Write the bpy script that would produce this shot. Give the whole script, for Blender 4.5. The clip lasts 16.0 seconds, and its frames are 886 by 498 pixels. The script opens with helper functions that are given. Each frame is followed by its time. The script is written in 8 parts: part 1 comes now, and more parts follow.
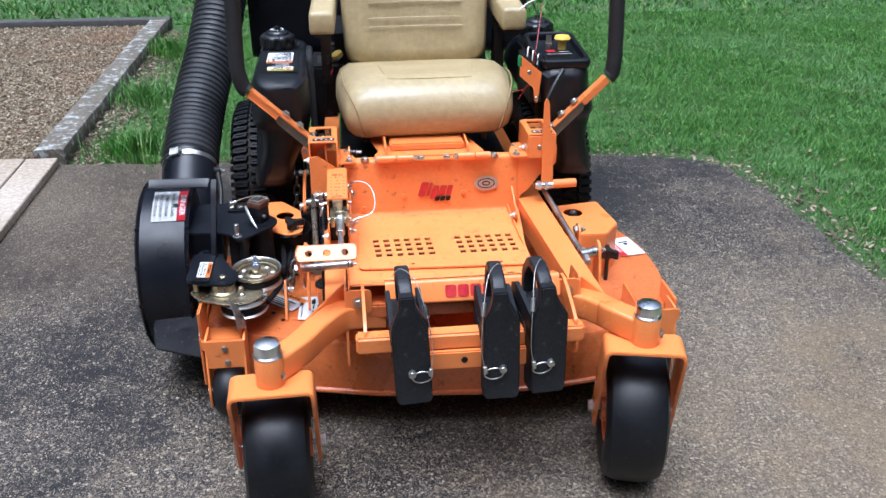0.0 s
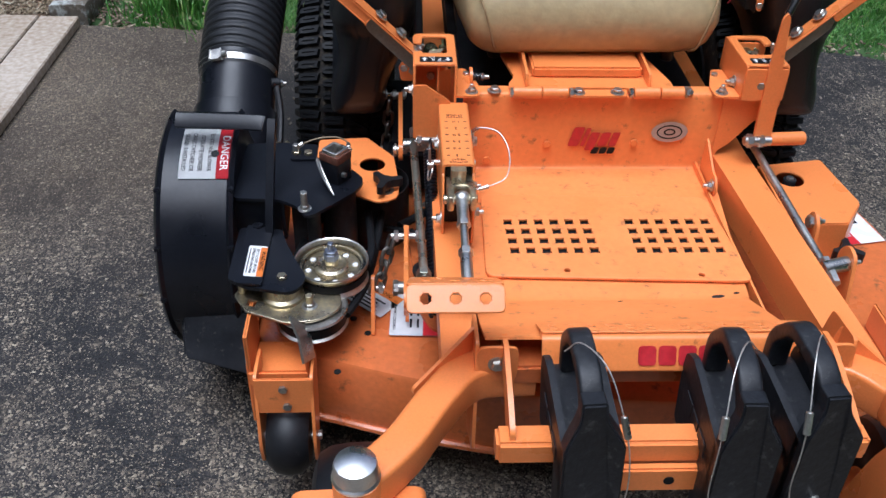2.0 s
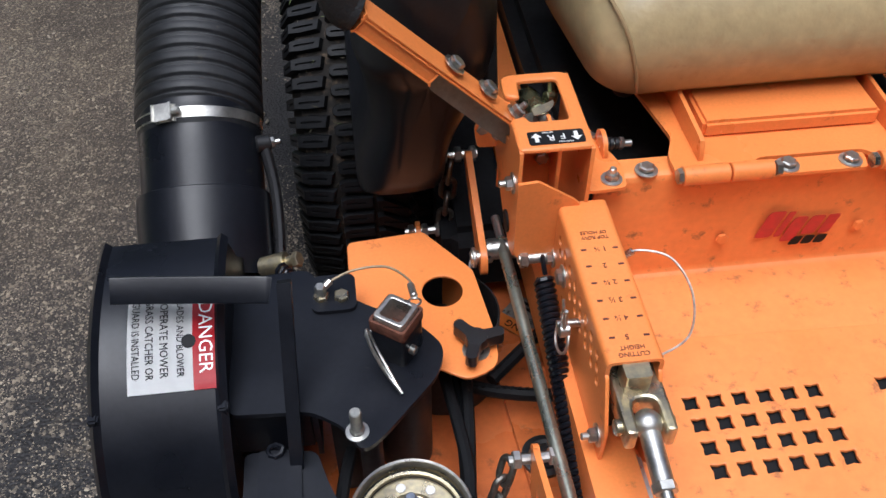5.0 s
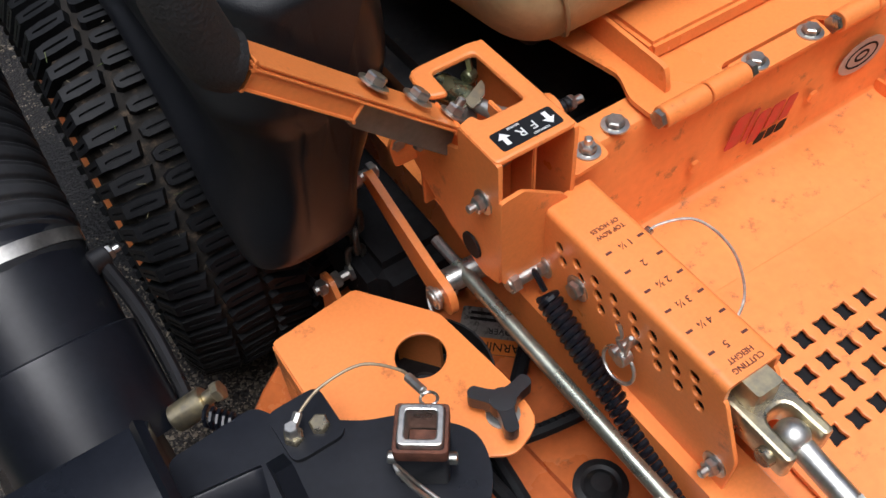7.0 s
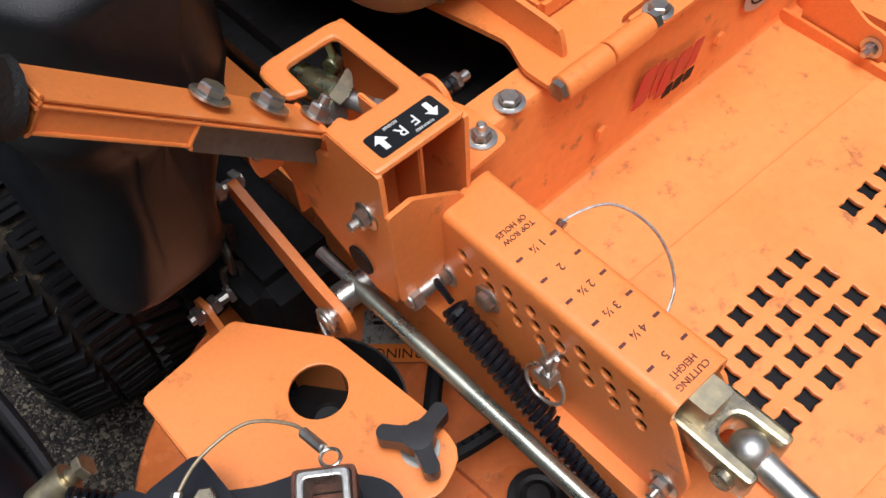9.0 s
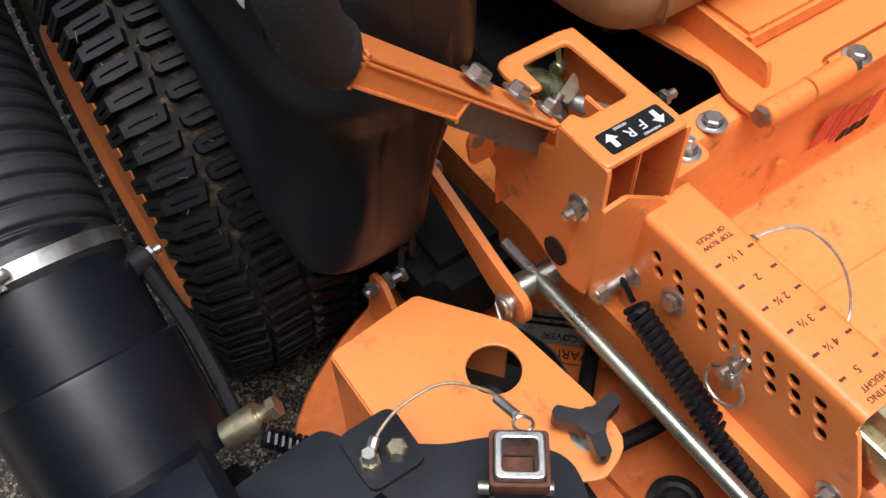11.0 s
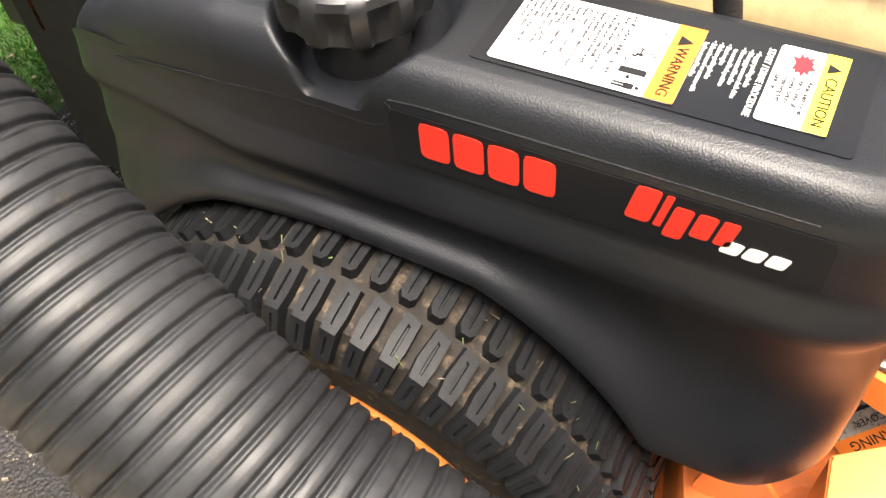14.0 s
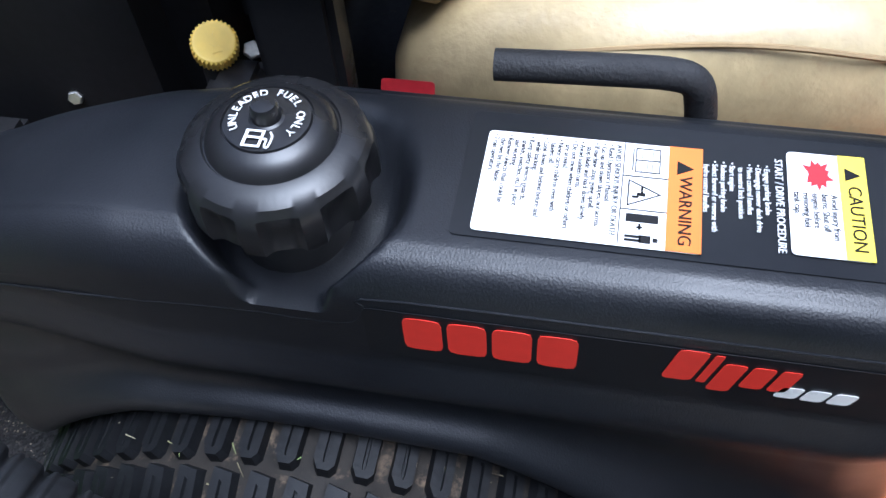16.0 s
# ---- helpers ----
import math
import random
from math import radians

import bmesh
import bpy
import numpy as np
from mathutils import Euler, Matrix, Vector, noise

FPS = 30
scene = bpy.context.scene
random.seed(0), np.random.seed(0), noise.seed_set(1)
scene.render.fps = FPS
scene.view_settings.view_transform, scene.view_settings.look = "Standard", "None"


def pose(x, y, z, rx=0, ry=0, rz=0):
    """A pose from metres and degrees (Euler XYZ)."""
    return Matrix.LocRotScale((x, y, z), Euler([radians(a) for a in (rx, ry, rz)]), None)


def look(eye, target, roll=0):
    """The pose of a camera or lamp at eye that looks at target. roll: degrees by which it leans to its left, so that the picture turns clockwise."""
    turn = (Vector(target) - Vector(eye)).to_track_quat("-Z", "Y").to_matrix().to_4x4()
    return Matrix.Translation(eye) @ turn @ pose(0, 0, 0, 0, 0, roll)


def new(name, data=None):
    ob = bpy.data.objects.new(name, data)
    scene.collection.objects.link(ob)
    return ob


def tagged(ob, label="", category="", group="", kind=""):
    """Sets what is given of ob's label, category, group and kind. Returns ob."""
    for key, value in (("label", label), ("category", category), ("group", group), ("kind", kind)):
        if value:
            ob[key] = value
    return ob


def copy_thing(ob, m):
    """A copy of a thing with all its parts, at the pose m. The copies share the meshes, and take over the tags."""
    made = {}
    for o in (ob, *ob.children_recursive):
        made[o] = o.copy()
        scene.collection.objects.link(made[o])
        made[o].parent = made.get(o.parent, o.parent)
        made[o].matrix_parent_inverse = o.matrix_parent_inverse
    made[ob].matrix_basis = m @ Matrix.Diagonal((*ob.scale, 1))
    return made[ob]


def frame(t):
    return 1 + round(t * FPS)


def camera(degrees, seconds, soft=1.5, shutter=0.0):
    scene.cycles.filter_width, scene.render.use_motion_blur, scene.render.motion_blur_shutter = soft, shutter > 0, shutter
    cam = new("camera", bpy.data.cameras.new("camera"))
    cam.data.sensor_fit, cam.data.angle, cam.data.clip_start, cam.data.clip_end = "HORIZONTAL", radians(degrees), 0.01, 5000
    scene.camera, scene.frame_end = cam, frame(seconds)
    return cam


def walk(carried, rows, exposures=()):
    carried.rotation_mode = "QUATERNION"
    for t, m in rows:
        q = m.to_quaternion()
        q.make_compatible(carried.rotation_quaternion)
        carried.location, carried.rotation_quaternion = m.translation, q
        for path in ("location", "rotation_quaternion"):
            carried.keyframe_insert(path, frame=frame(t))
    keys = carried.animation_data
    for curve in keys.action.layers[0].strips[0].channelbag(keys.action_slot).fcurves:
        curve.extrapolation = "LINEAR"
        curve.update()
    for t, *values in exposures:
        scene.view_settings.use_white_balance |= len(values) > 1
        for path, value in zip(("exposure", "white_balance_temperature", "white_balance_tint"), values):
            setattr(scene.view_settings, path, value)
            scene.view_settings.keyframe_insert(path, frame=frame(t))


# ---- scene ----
cam = camera(52.8, 16.0)
METRES, EYE, TILT, LEAN, TURN = 3.12, 1.38, -26.0, 0.0, -6.6
ROWS = [
    (0.0, 0.0, 0.0, 0.0, 0.0, 0.0, -0.0),
    (0.5, -0.0121, 0.0631, 0.0158, 2.79, -2.77, -1.17),
    (1.0, -0.047, 0.1302, 0.0407, 2.86, -5.97, 0.09),
    (1.5, -0.0659, 0.1788, 0.0591, 1.12, -8.07, 0.2),
    (2.0, -0.065, 0.2444, 0.0825, 3.52, -10.9, -3.12),
    (2.5, -0.0667, 0.2909, 0.0979, 6.69, -13.4, -4.78),
    (3.0, -0.0897, 0.3273, 0.112, 4.53, -14.44, -2.35),
    (3.5, -0.113, 0.3569, 0.1183, 1.35, -14.74, -0.22),
    (4.0, -0.1222, 0.3831, 0.1242, 0.62, -16.41, -0.07),
    (4.5, -0.1279, 0.4298, 0.1396, 1.71, -18.43, -0.71),
    (7.0, -0.1833, 0.5617, 0.1683, -23.33, -27.37, 14.21),
    (7.5, -0.1681, 0.5854, 0.1625, -27.72, -31.14, 17.01),
    (8.0, -0.161, 0.5944, 0.1608, -31.87, -33.88, 18.53),
    (10.5, -0.1738, 0.592, 0.172, -27.63, -31.18, 13.56),
    (11.0, -0.201, 0.5934, 0.1729, -24.98, -29.37, 12.75),
    (11.5, -0.2432, 0.5988, 0.1827, -26.72, -28.27, 14.29),
    (12.0, -0.2757, 0.6085, 0.1956, -27.6, -25.71, 13.35),
    (12.5, -0.2852, 0.6417, 0.2073, -28.08, -24.81, 13.26),
    (13.0, -0.2819, 0.6713, 0.2223, -31.16, -26.33, 15.51),
    (13.5, -0.2812, 0.6979, 0.2368, -40.91, -30.14, 20.19),
    (14.0, -0.2827, 0.7172, 0.2528, -52.4, -35.51, 25.13),
    (14.5, -0.2829, 0.7233, 0.2642, -59.14, -38.3, 26.58),
    (15.0, -0.2682, 0.7338, 0.2689, -62.75, -39.25, 26.92),
    (15.5, -0.2525, 0.7464, 0.2719, -65.44, -41.33, 26.86),
    (16.0, -0.2522, 0.7595, 0.2777, -70.62, -44.74, 27.77),
]
walk(cam, [(t, pose(-0.24, -2.255, EYE, TILT, LEAN, TURN) @ pose(METRES * x, METRES * y, METRES * z, 90 + pitch, roll, yaw)) for t, x, y, z, yaw, pitch, roll in ROWS],
     exposures=((0.0, 0.60, 5100, 10), (1.0, 0.28, 5150, 10), (2.0, 0.0, 5200, 10), (4.5, -0.02, 5500, 10), (7.5, -0.02, 5800, 10), (11.0, 0.18, 5900, 10), (11.5, 0.68, 6500, 10),
                (12.0, 1.38, 6900, 10), (12.5, 1.84, 6650, 10), (13.0, 2.30, 6950, 10), (14.0, 2.25, 7000, 10), (14.5, 2.15, 6900, 10), (15.0, 1.75, 6200, 10), (15.5, 1.38, 5800, 10), (16.0, 1.05, 5000, 10)))

# ---- light ----
world = bpy.data.worlds.new("overcast_sky")
scene.world = world
world.use_nodes = True
sky = world.node_tree.nodes.new("ShaderNodeTexSky")
sky.sky_type = "NISHITA"
sky.sun_disc = False
sky.sun_elevation, sky.sun_rotation = radians(74), radians(205)
sky.air_density, sky.dust_density, sky.ozone_density = 1.0, 9.0, 0.6
background = world.node_tree.nodes["Background"]
background.inputs["Strength"].default_value = 0.105
world.node_tree.links.new(sky.outputs["Color"], background.inputs["Color"])
sun = new("sun", bpy.data.lights.new("sun", "SUN"))
sun.data.energy, sun.data.angle, sun.data.color = 2.6, radians(42), (1.0, 0.985, 0.96)
sun.matrix_world = look((-0.9, -1.3, 8), (0, 0, 0))


# ---- materials ----
def material(name, base, rough=0.5, metal=0.0, vary=0.15, scale=6.0, grain=120.0, bump=0.0, bump_scale=200.0, dirt=None, dirt_at=0.62, coat=0.0, spec=0.5, tint=None):
    """Principled surface with broad and fine variation of colour and gloss, dirt patches and fine relief."""
    m = bpy.data.materials.new(name)
    m.use_nodes = True
    n, l = m.node_tree.nodes, m.node_tree.links
    p = n["Principled BSDF"]
    co = n.new("ShaderNodeTexCoord")
    big = n.new("ShaderNodeTexNoise")
    big.inputs["Scale"].default_value, big.inputs["Detail"].default_value = scale, 6
    fine = n.new("ShaderNodeTexNoise")
    fine.inputs["Scale"].default_value, fine.inputs["Detail"].default_value = grain, 3
    l.new(co.outputs["Object"], big.inputs["Vector"])
    l.new(co.outputs["Object"], fine.inputs["Vector"])
    add = n.new("ShaderNodeMath")
    add.operation = "ADD"
    l.new(big.outputs["Fac"], add.inputs[0])
    l.new(fine.outputs["Fac"], add.inputs[1])
    ramp = n.new("ShaderNodeValToRGB")
    ramp.color_ramp.elements[0].position, ramp.color_ramp.elements[1].position = 0.35, 0.65
    other = tint or [c * (1 - vary) for c in base]
    ramp.color_ramp.elements[0].color = (*other, 1)
    ramp.color_ramp.elements[1].color = (*[min(1, c * (1 + vary)) for c in base], 1)
    half = n.new("ShaderNodeMath")
    half.operation, half.inputs[1].default_value = "MULTIPLY", 0.5
    l.new(add.outputs[0], half.inputs[0])
    l.new(half.outputs[0], ramp.inputs["Fac"])
    colour = ramp.outputs["Color"]
    if dirt:
        spots = n.new("ShaderNodeTexNoise")
        spots.inputs["Scale"].default_value, spots.inputs["Detail"].default_value, spots.inputs["Roughness"].default_value = scale * 4.3, 8, 0.7
        l.new(co.outputs["Object"], spots.inputs["Vector"])
        cut = n.new("ShaderNodeMapRange")
        cut.inputs["From Min"].default_value, cut.inputs["From Max"].default_value = dirt_at, dirt_at + 0.12
        l.new(spots.outputs["Fac"], cut.inputs["Value"])
        mix = n.new("ShaderNodeMix")
        mix.data_type = "RGBA"
        l.new(cut.outputs["Result"], mix.inputs["Factor"])
        l.new(colour, mix.inputs["A"])
        mix.inputs["B"].default_value = (*dirt, 1)
        colour = mix.outputs["Result"]
    l.new(colour, p.inputs["Base Color"])
    gloss = n.new("ShaderNodeMapRange")
    gloss.inputs["From Min"].default_value, gloss.inputs["From Max"].default_value = 0.35, 0.65
    gloss.inputs["To Min"].default_value, gloss.inputs["To Max"].default_value = max(0.03, rough - 0.1), min(1, rough + 0.1)
    l.new(big.outputs["Fac"], gloss.inputs["Value"])
    l.new(gloss.outputs["Result"], p.inputs["Roughness"])
    p.inputs["Metallic"].default_value = metal
    p.inputs["Coat Weight"].default_value = coat
    p.inputs["Coat Roughness"].default_value = 0.15
    p.inputs["Specular IOR Level"].default_value = spec
    if bump:
        rel = n.new("ShaderNodeTexNoise")
        rel.inputs["Scale"].default_value, rel.inputs["Detail"].default_value = bump_scale, 3
        l.new(co.outputs["Object"], rel.inputs["Vector"])
        b = n.new("ShaderNodeBump")
        b.inputs["Strength"].default_value, b.inputs["Distance"].default_value = bump, 0.002
        l.new(rel.outputs["Fac"], b.inputs["Height"])
        l.new(b.outputs["Normal"], p.inputs["Normal"])
    return m


ORANGE = material("orange_powder_coat", (0.83, 0.252, 0.060), 0.36, vary=0.07, scale=5, grain=300, bump=0.06, bump_scale=260, dirt=(0.34, 0.10, 0.03), dirt_at=0.61, coat=0.15)
FLOOR_ORANGE = material("worn_orange_paint", (0.84, 0.270, 0.068), 0.42, vary=0.08, scale=9, grain=90, bump=0.08, bump_scale=300, dirt=(0.32, 0.12, 0.045), dirt_at=0.575, coat=0.1)
DECK_ORANGE = material("grimy_orange_paint", (0.58, 0.152, 0.039), 0.32, vary=0.14, scale=7, grain=90, bump=0.08, bump_scale=300, dirt=(0.14, 0.06, 0.028), dirt_at=0.575, coat=0.25)
BLACK_PAINT = material("black_paint", (0.0065, 0.0075, 0.011), 0.34, spec=0.36, vary=0.3, scale=8, grain=150, bump=0.05, bump_scale=200, dirt=(0.05, 0.045, 0.04), dirt_at=0.66)
TANK = material("black_moulded_plastic", (0.0078, 0.0086, 0.0108), 0.42, spec=0.40, vary=0.25, scale=6, grain=300, bump=0.16, bump_scale=760, dirt=(0.04, 0.036, 0.032), dirt_at=0.73)
PLASTIC = material("smooth_black_plastic", (0.012, 0.012, 0.013), 0.33, vary=0.2, scale=14, grain=200, bump=0.05, bump_scale=300)
FOAM = material("black_foam", (0.012, 0.012, 0.013), 0.75, vary=0.3, scale=20, grain=300, bump=0.5, bump_scale=420)
RUBBER = material("tyre_rubber", (0.0062, 0.0067, 0.0078), 0.58, spec=0.20, vary=0.35, scale=12, grain=140, bump=0.3, bump_scale=150, dirt=(0.06, 0.048, 0.034), dirt_at=0.66)
CASTER_RUBBER = material("caster_rubber", (0.007, 0.0075, 0.009), 0.42, spec=0.35, vary=0.35, scale=9, grain=90, bump=0.15, bump_scale=120, dirt=(0.05, 0.045, 0.04), dirt_at=0.63)
TREAD_DIRT = material("dusty_rubber", (0.012, 0.010, 0.008), 0.85, vary=0.4, scale=14, grain=80, bump=0.6, bump_scale=90, dirt=(0.085, 0.062, 0.040), dirt_at=0.54, spec=0.3)
HOSE = material("hose_rubber", (0.0165, 0.0172, 0.0188), 0.50, vary=0.35, scale=9, grain=120, bump=0.15, bump_scale=110, dirt=(0.055, 0.047, 0.037), dirt_at=0.62, spec=0.4)
WEIGHT = material("weight_cast_black", (0.0125, 0.0135, 0.0165), 0.50, spec=0.4, vary=0.4, scale=10, grain=130, bump=0.35, bump_scale=130, dirt=(0.07, 0.068, 0.064), dirt_at=0.59)
ZINC = material("zinc_plated_steel", (0.56, 0.55, 0.51), 0.36, 0.95, vary=0.2, scale=30, grain=200, bump=0.06, bump_scale=300, dirt=(0.28, 0.24, 0.19), dirt_at=0.68)
YELLOW_ZINC = material("yellow_zinc", (0.52, 0.45, 0.27), 0.33, 0.9, vary=0.2, scale=24, grain=160, bump=0.05, bump_scale=300, tint=(0.34, 0.30, 0.24), dirt=(0.30, 0.22, 0.16), dirt_at=0.70)
STEEL = material("bare_dull_steel", (0.40, 0.40, 0.37), 0.36, 0.9, vary=0.2, scale=20, grain=200, bump=0.1, bump_scale=200, dirt=(0.15, 0.12, 0.09), dirt_at=0.62)
CHAIN_STEEL = material("dark_chain_steel", (0.17, 0.16, 0.14), 0.42, 0.9, vary=0.3, scale=40, grain=200, dirt=(0.08, 0.05, 0.03), dirt_at=0.56)
GREY_PAINT = material("grey_painted_steel", (0.20, 0.21, 0.19), 0.4, 0.6, vary=0.15, scale=20, grain=200)
RUST = material("rusty_steel", (0.115, 0.042, 0.024), 0.75, 0.2, vary=0.4, scale=30, grain=160, bump=0.4, bump_scale=220)
CHROME = material("bright_cap", (0.86, 0.86, 0.84), 0.3, 1.0, vary=0.08, scale=20, grain=200, dirt=(0.45, 0.43, 0.4), dirt_at=0.66)
VINYL = material("tan_vinyl", (0.41, 0.322, 0.168), 0.42, vary=0.13, scale=11, grain=60, bump=0.3, bump_scale=170, dirt=(0.36, 0.265, 0.135), dirt_at=0.58, coat=0.1)
THREAD = material("tan_thread", (0.30, 0.21, 0.10), 0.8, vary=0.1)
GREY_INK = material("thin_grey_print", (0.045, 0.045, 0.05), 0.6, vary=0.1, spec=0.15)
WHITE = material("white_label", (0.80, 0.80, 0.78), 0.3, vary=0.03, scale=20, grain=100)
PALE = material("pale_label", (0.62, 0.63, 0.64), 0.35, vary=0.08, scale=20, grain=100, dirt=(0.4, 0.33, 0.25), dirt_at=0.66)
DIRTY_LABEL = material("oil_stained_label", (0.24, 0.23, 0.21), 0.4, vary=0.3, scale=30, grain=100, dirt=(0.05, 0.04, 0.03), dirt_at=0.5)
RED = material("label_red", (0.60, 0.022, 0.03), 0.35, vary=0.06)
LOGO_RED = material("decal_red", (0.66, 0.035, 0.02), 0.4, vary=0.06)
FADED_RED = material("faded_decal_red", (0.50, 0.022, 0.03), 0.4, vary=0.14, scale=60)
WARN = material("label_orange", (0.66, 0.175, 0.025), 0.35, vary=0.04)
YELLOW = material("label_yellow", (0.85, 0.66, 0.06), 0.35, vary=0.04)
CAP_YELLOW = material("yellow_plastic", (0.92, 0.64, 0.11), 0.4, vary=0.06)
# black for print, and for the shade painted in below punched holes
INK_AND_SHADE = material("black_ink_and_hole_shade", (0.012, 0.012, 0.013), 0.6, vary=0.1, spec=0.15)
DECAL_BLACK = material("black_decal_film", (0.0068, 0.0075, 0.0092), 0.40, vary=0.15, spec=0.32)
BROWN_INK = material("dark_red_ink", (0.10, 0.025, 0.02), 0.5, vary=0.1)
OLIVE_ZINC = material("olive_zinc", (0.26, 0.27, 0.16), 0.3, 0.9, vary=0.2, scale=40)
BADGE = material("grey_badge", (0.42, 0.36, 0.31), 0.4, vary=0.1, scale=50)
GREEN = material("green_plastic", (0.02, 0.30, 0.10), 0.4)
WIRE_RED = material("red_wire", (0.30, 0.02, 0.025), 0.4)
OLD_CABLE = material("tarnished_cable", (0.30, 0.235, 0.15), 0.5, 0.4, vary=0.3, scale=300)
CABLE = material("steel_cable", (0.52, 0.50, 0.46), 0.4, 0.7, vary=0.3, scale=300)
HOLLOW_BLACK = material("oily_black_casting", (0.009, 0.009, 0.010), 0.7, vary=0.4, scale=14, spec=0.15)
DARK = material("dark_metal_and_gauge_shade", (0.02, 0.02, 0.021), 0.5, 0.3, vary=0.4, scale=14, dirt=(0.07, 0.055, 0.04), dirt_at=0.6)
WOOD = material("weathered_board", (0.42, 0.365, 0.30), 0.75, vary=0.18, tint=(0.24, 0.17, 0.10), scale=1.6, grain=60, bump=0.5, bump_scale=70, dirt=(0.20, 0.17, 0.14), dirt_at=0.6)
TIMBER = material("old_dark_timber", (0.125, 0.105, 0.08), 0.85, vary=0.35, scale=5, grain=60, bump=0.8, bump_scale=60, dirt=(0.42, 0.44, 0.41), dirt_at=0.51)
DARK_TIMBER = material("dark_timber", (0.07, 0.068, 0.062), 0.85, vary=0.3, scale=5, grain=60, bump=0.8, bump_scale=60)


# ---- mesh helpers ----
def world_of(ob):
    m = ob.matrix_basis.copy()
    while ob.parent:
        m = ob.parent.matrix_basis @ ob.matrix_parent_inverse @ m
        ob = ob.parent
    return m


def thing(name, at, label, category, group="", kind=""):
    ob = new(name)
    ob.empty_display_size = 0.05
    ob.matrix_basis = Matrix.Translation(at)
    return tagged(ob, label, category, group, kind)


def adopt(ob, parent, label=""):
    if parent:
        while parent.parent and parent.parent.parent:
            parent = parent.parent
        ob.parent = parent
        ob.matrix_parent_inverse = world_of(parent).inverted()
    return tagged(ob, label)


def finish(name, bm, mat, angle=35):
    me = bpy.data.meshes.new(name)
    bmesh.ops.recalc_face_normals(bm, faces=bm.faces)
    bm.to_mesh(me)
    bm.free()
    me.materials.append(mat)
    for f in me.polygons:
        f.use_smooth = True
    me.set_sharp_from_angle(angle=radians(angle))
    return me


def part(name, bm, mat, parent=None, label="", angle=35):
    """A bmesh, in world coordinates, as one mesh object under its thing or part."""
    return adopt(new(name, finish(name, bm, mat, angle)), parent, label)


def piece(name, me, m, parent=None, label=""):
    """One more object on a shared mesh, at the pose m in the world."""
    ob = new(name, me)
    ob.matrix_basis = m
    return adopt(ob, parent, label)


def soften(bm, geom_verts, amount, segments=2, over=30):
    if amount <= 0:
        return
    edges = {e for v in geom_verts for e in v.link_edges if len(e.link_faces) == 2 and e.calc_face_angle(0) > radians(over)}
    bmesh.ops.bevel(bm, geom=list(edges), offset=amount, segments=segments, affect="EDGES", clamp_overlap=True)


def box(bm, lo, hi, soft=0.002, m=None, segments=2):
    lo, hi = Vector(lo), Vector(hi)
    r = bmesh.ops.create_cube(bm, size=1)
    for v in r["verts"]:
        v.co = Vector([lo[i] + (v.co[i] + 0.5) * (hi[i] - lo[i]) for i in range(3)])
        if m:
            v.co = m @ v.co
    soften(bm, r["verts"], soft, segments)
    return bm


def prism(bm, pts, depth, m, soft=0.0015, segments=2):
    """A polygon in the pose's xy plane, given depth towards its +z."""
    lower = [bm.verts.new(m @ Vector((x, y, 0))) for x, y in pts]
    upper = [bm.verts.new(m @ Vector((x, y, depth))) for x, y in pts]
    bm.faces.new(lower[::-1])
    bm.faces.new(upper)
    k = len(pts)
    for i in range(k):
        bm.faces.new((lower[i], lower[(i + 1) % k], upper[(i + 1) % k], upper[i]))
    soften(bm, lower + upper, soft, segments)
    return bm


def lathe(bm, profile, m, segments=32):
    """Radius and height pairs turned round the pose's z axis."""
    rings = []
    for r, z in profile:
        if r < 1e-6:
            rings.append([bm.verts.new(m @ Vector((0, 0, z)))])
        else:
            rings.append([bm.verts.new(m @ Vector((r * math.cos(2 * math.pi * i / segments), r * math.sin(2 * math.pi * i / segments), z))) for i in range(segments)])
    for a, b in zip(rings, rings[1:]):
        for i in range(segments):
            j = (i + 1) % segments
            if len(a) == 1 and len(b) == 1:
                continue
            if len(a) == 1:
                bm.faces.new((a[0], b[i], b[j]))
            elif len(b) == 1:
                bm.faces.new((a[i], a[j], b[0]))
            else:
                bm.faces.new((a[i], a[j], b[j], b[i]))
    return bm


def smooth_path(pts, steps=6):
    """Catmull-Rom through the points."""
    p = [Vector(q) for q in pts]
    p = [p[0] * 2 - p[1]] + p + [p[-1] * 2 - p[-2]]
    out = []
    for i in range(1, len(p) - 2):
        for k in range(steps):
            t = k / steps
            a, b, c, d = p[i - 1], p[i], p[i + 1], p[i + 2]
            out.append(0.5 * (2 * b + (c - a) * t + (2 * a - 5 * b + 4 * c - d) * t * t + (3 * b - a - 3 * c + d) * t ** 3))
    out.append(p[-2])
    return out


def frames_along(path):
    """Poses along a path, with z forward and no twist."""
    out = []
    z = (path[1] - path[0]).normalized()
    x = z.orthogonal().normalized()
    for i, q in enumerate(path):
        t = (path[min(i + 1, len(path) - 1)] - path[max(i - 1, 0)]).normalized()
        x = (x - t * x.dot(t)).normalized()
        y = t.cross(x)
        out.append(Matrix(((x.x, y.x, t.x, q.x), (x.y, y.y, t.y, q.y), (x.z, y.z, t.z, q.z), (0, 0, 0, 1))))
    return out


def sweep(bm, path, section, closed_ends=True):
    """section: a list of (x, y), or a function of the index that returns one."""
    rings = []
    for i, m in enumerate(frames_along(path)):
        sec = section(i) if callable(section) else section
        rings.append([bm.verts.new(m @ Vector((x, y, 0))) for x, y in sec])
    for a, b in zip(rings, rings[1:]):
        k = len(a)
        for i in range(k):
            bm.faces.new((a[i], a[(i + 1) % k], b[(i + 1) % k], b[i]))
    if closed_ends:
        bm.faces.new(rings[0][::-1])
        bm.faces.new(rings[-1])
    return bm


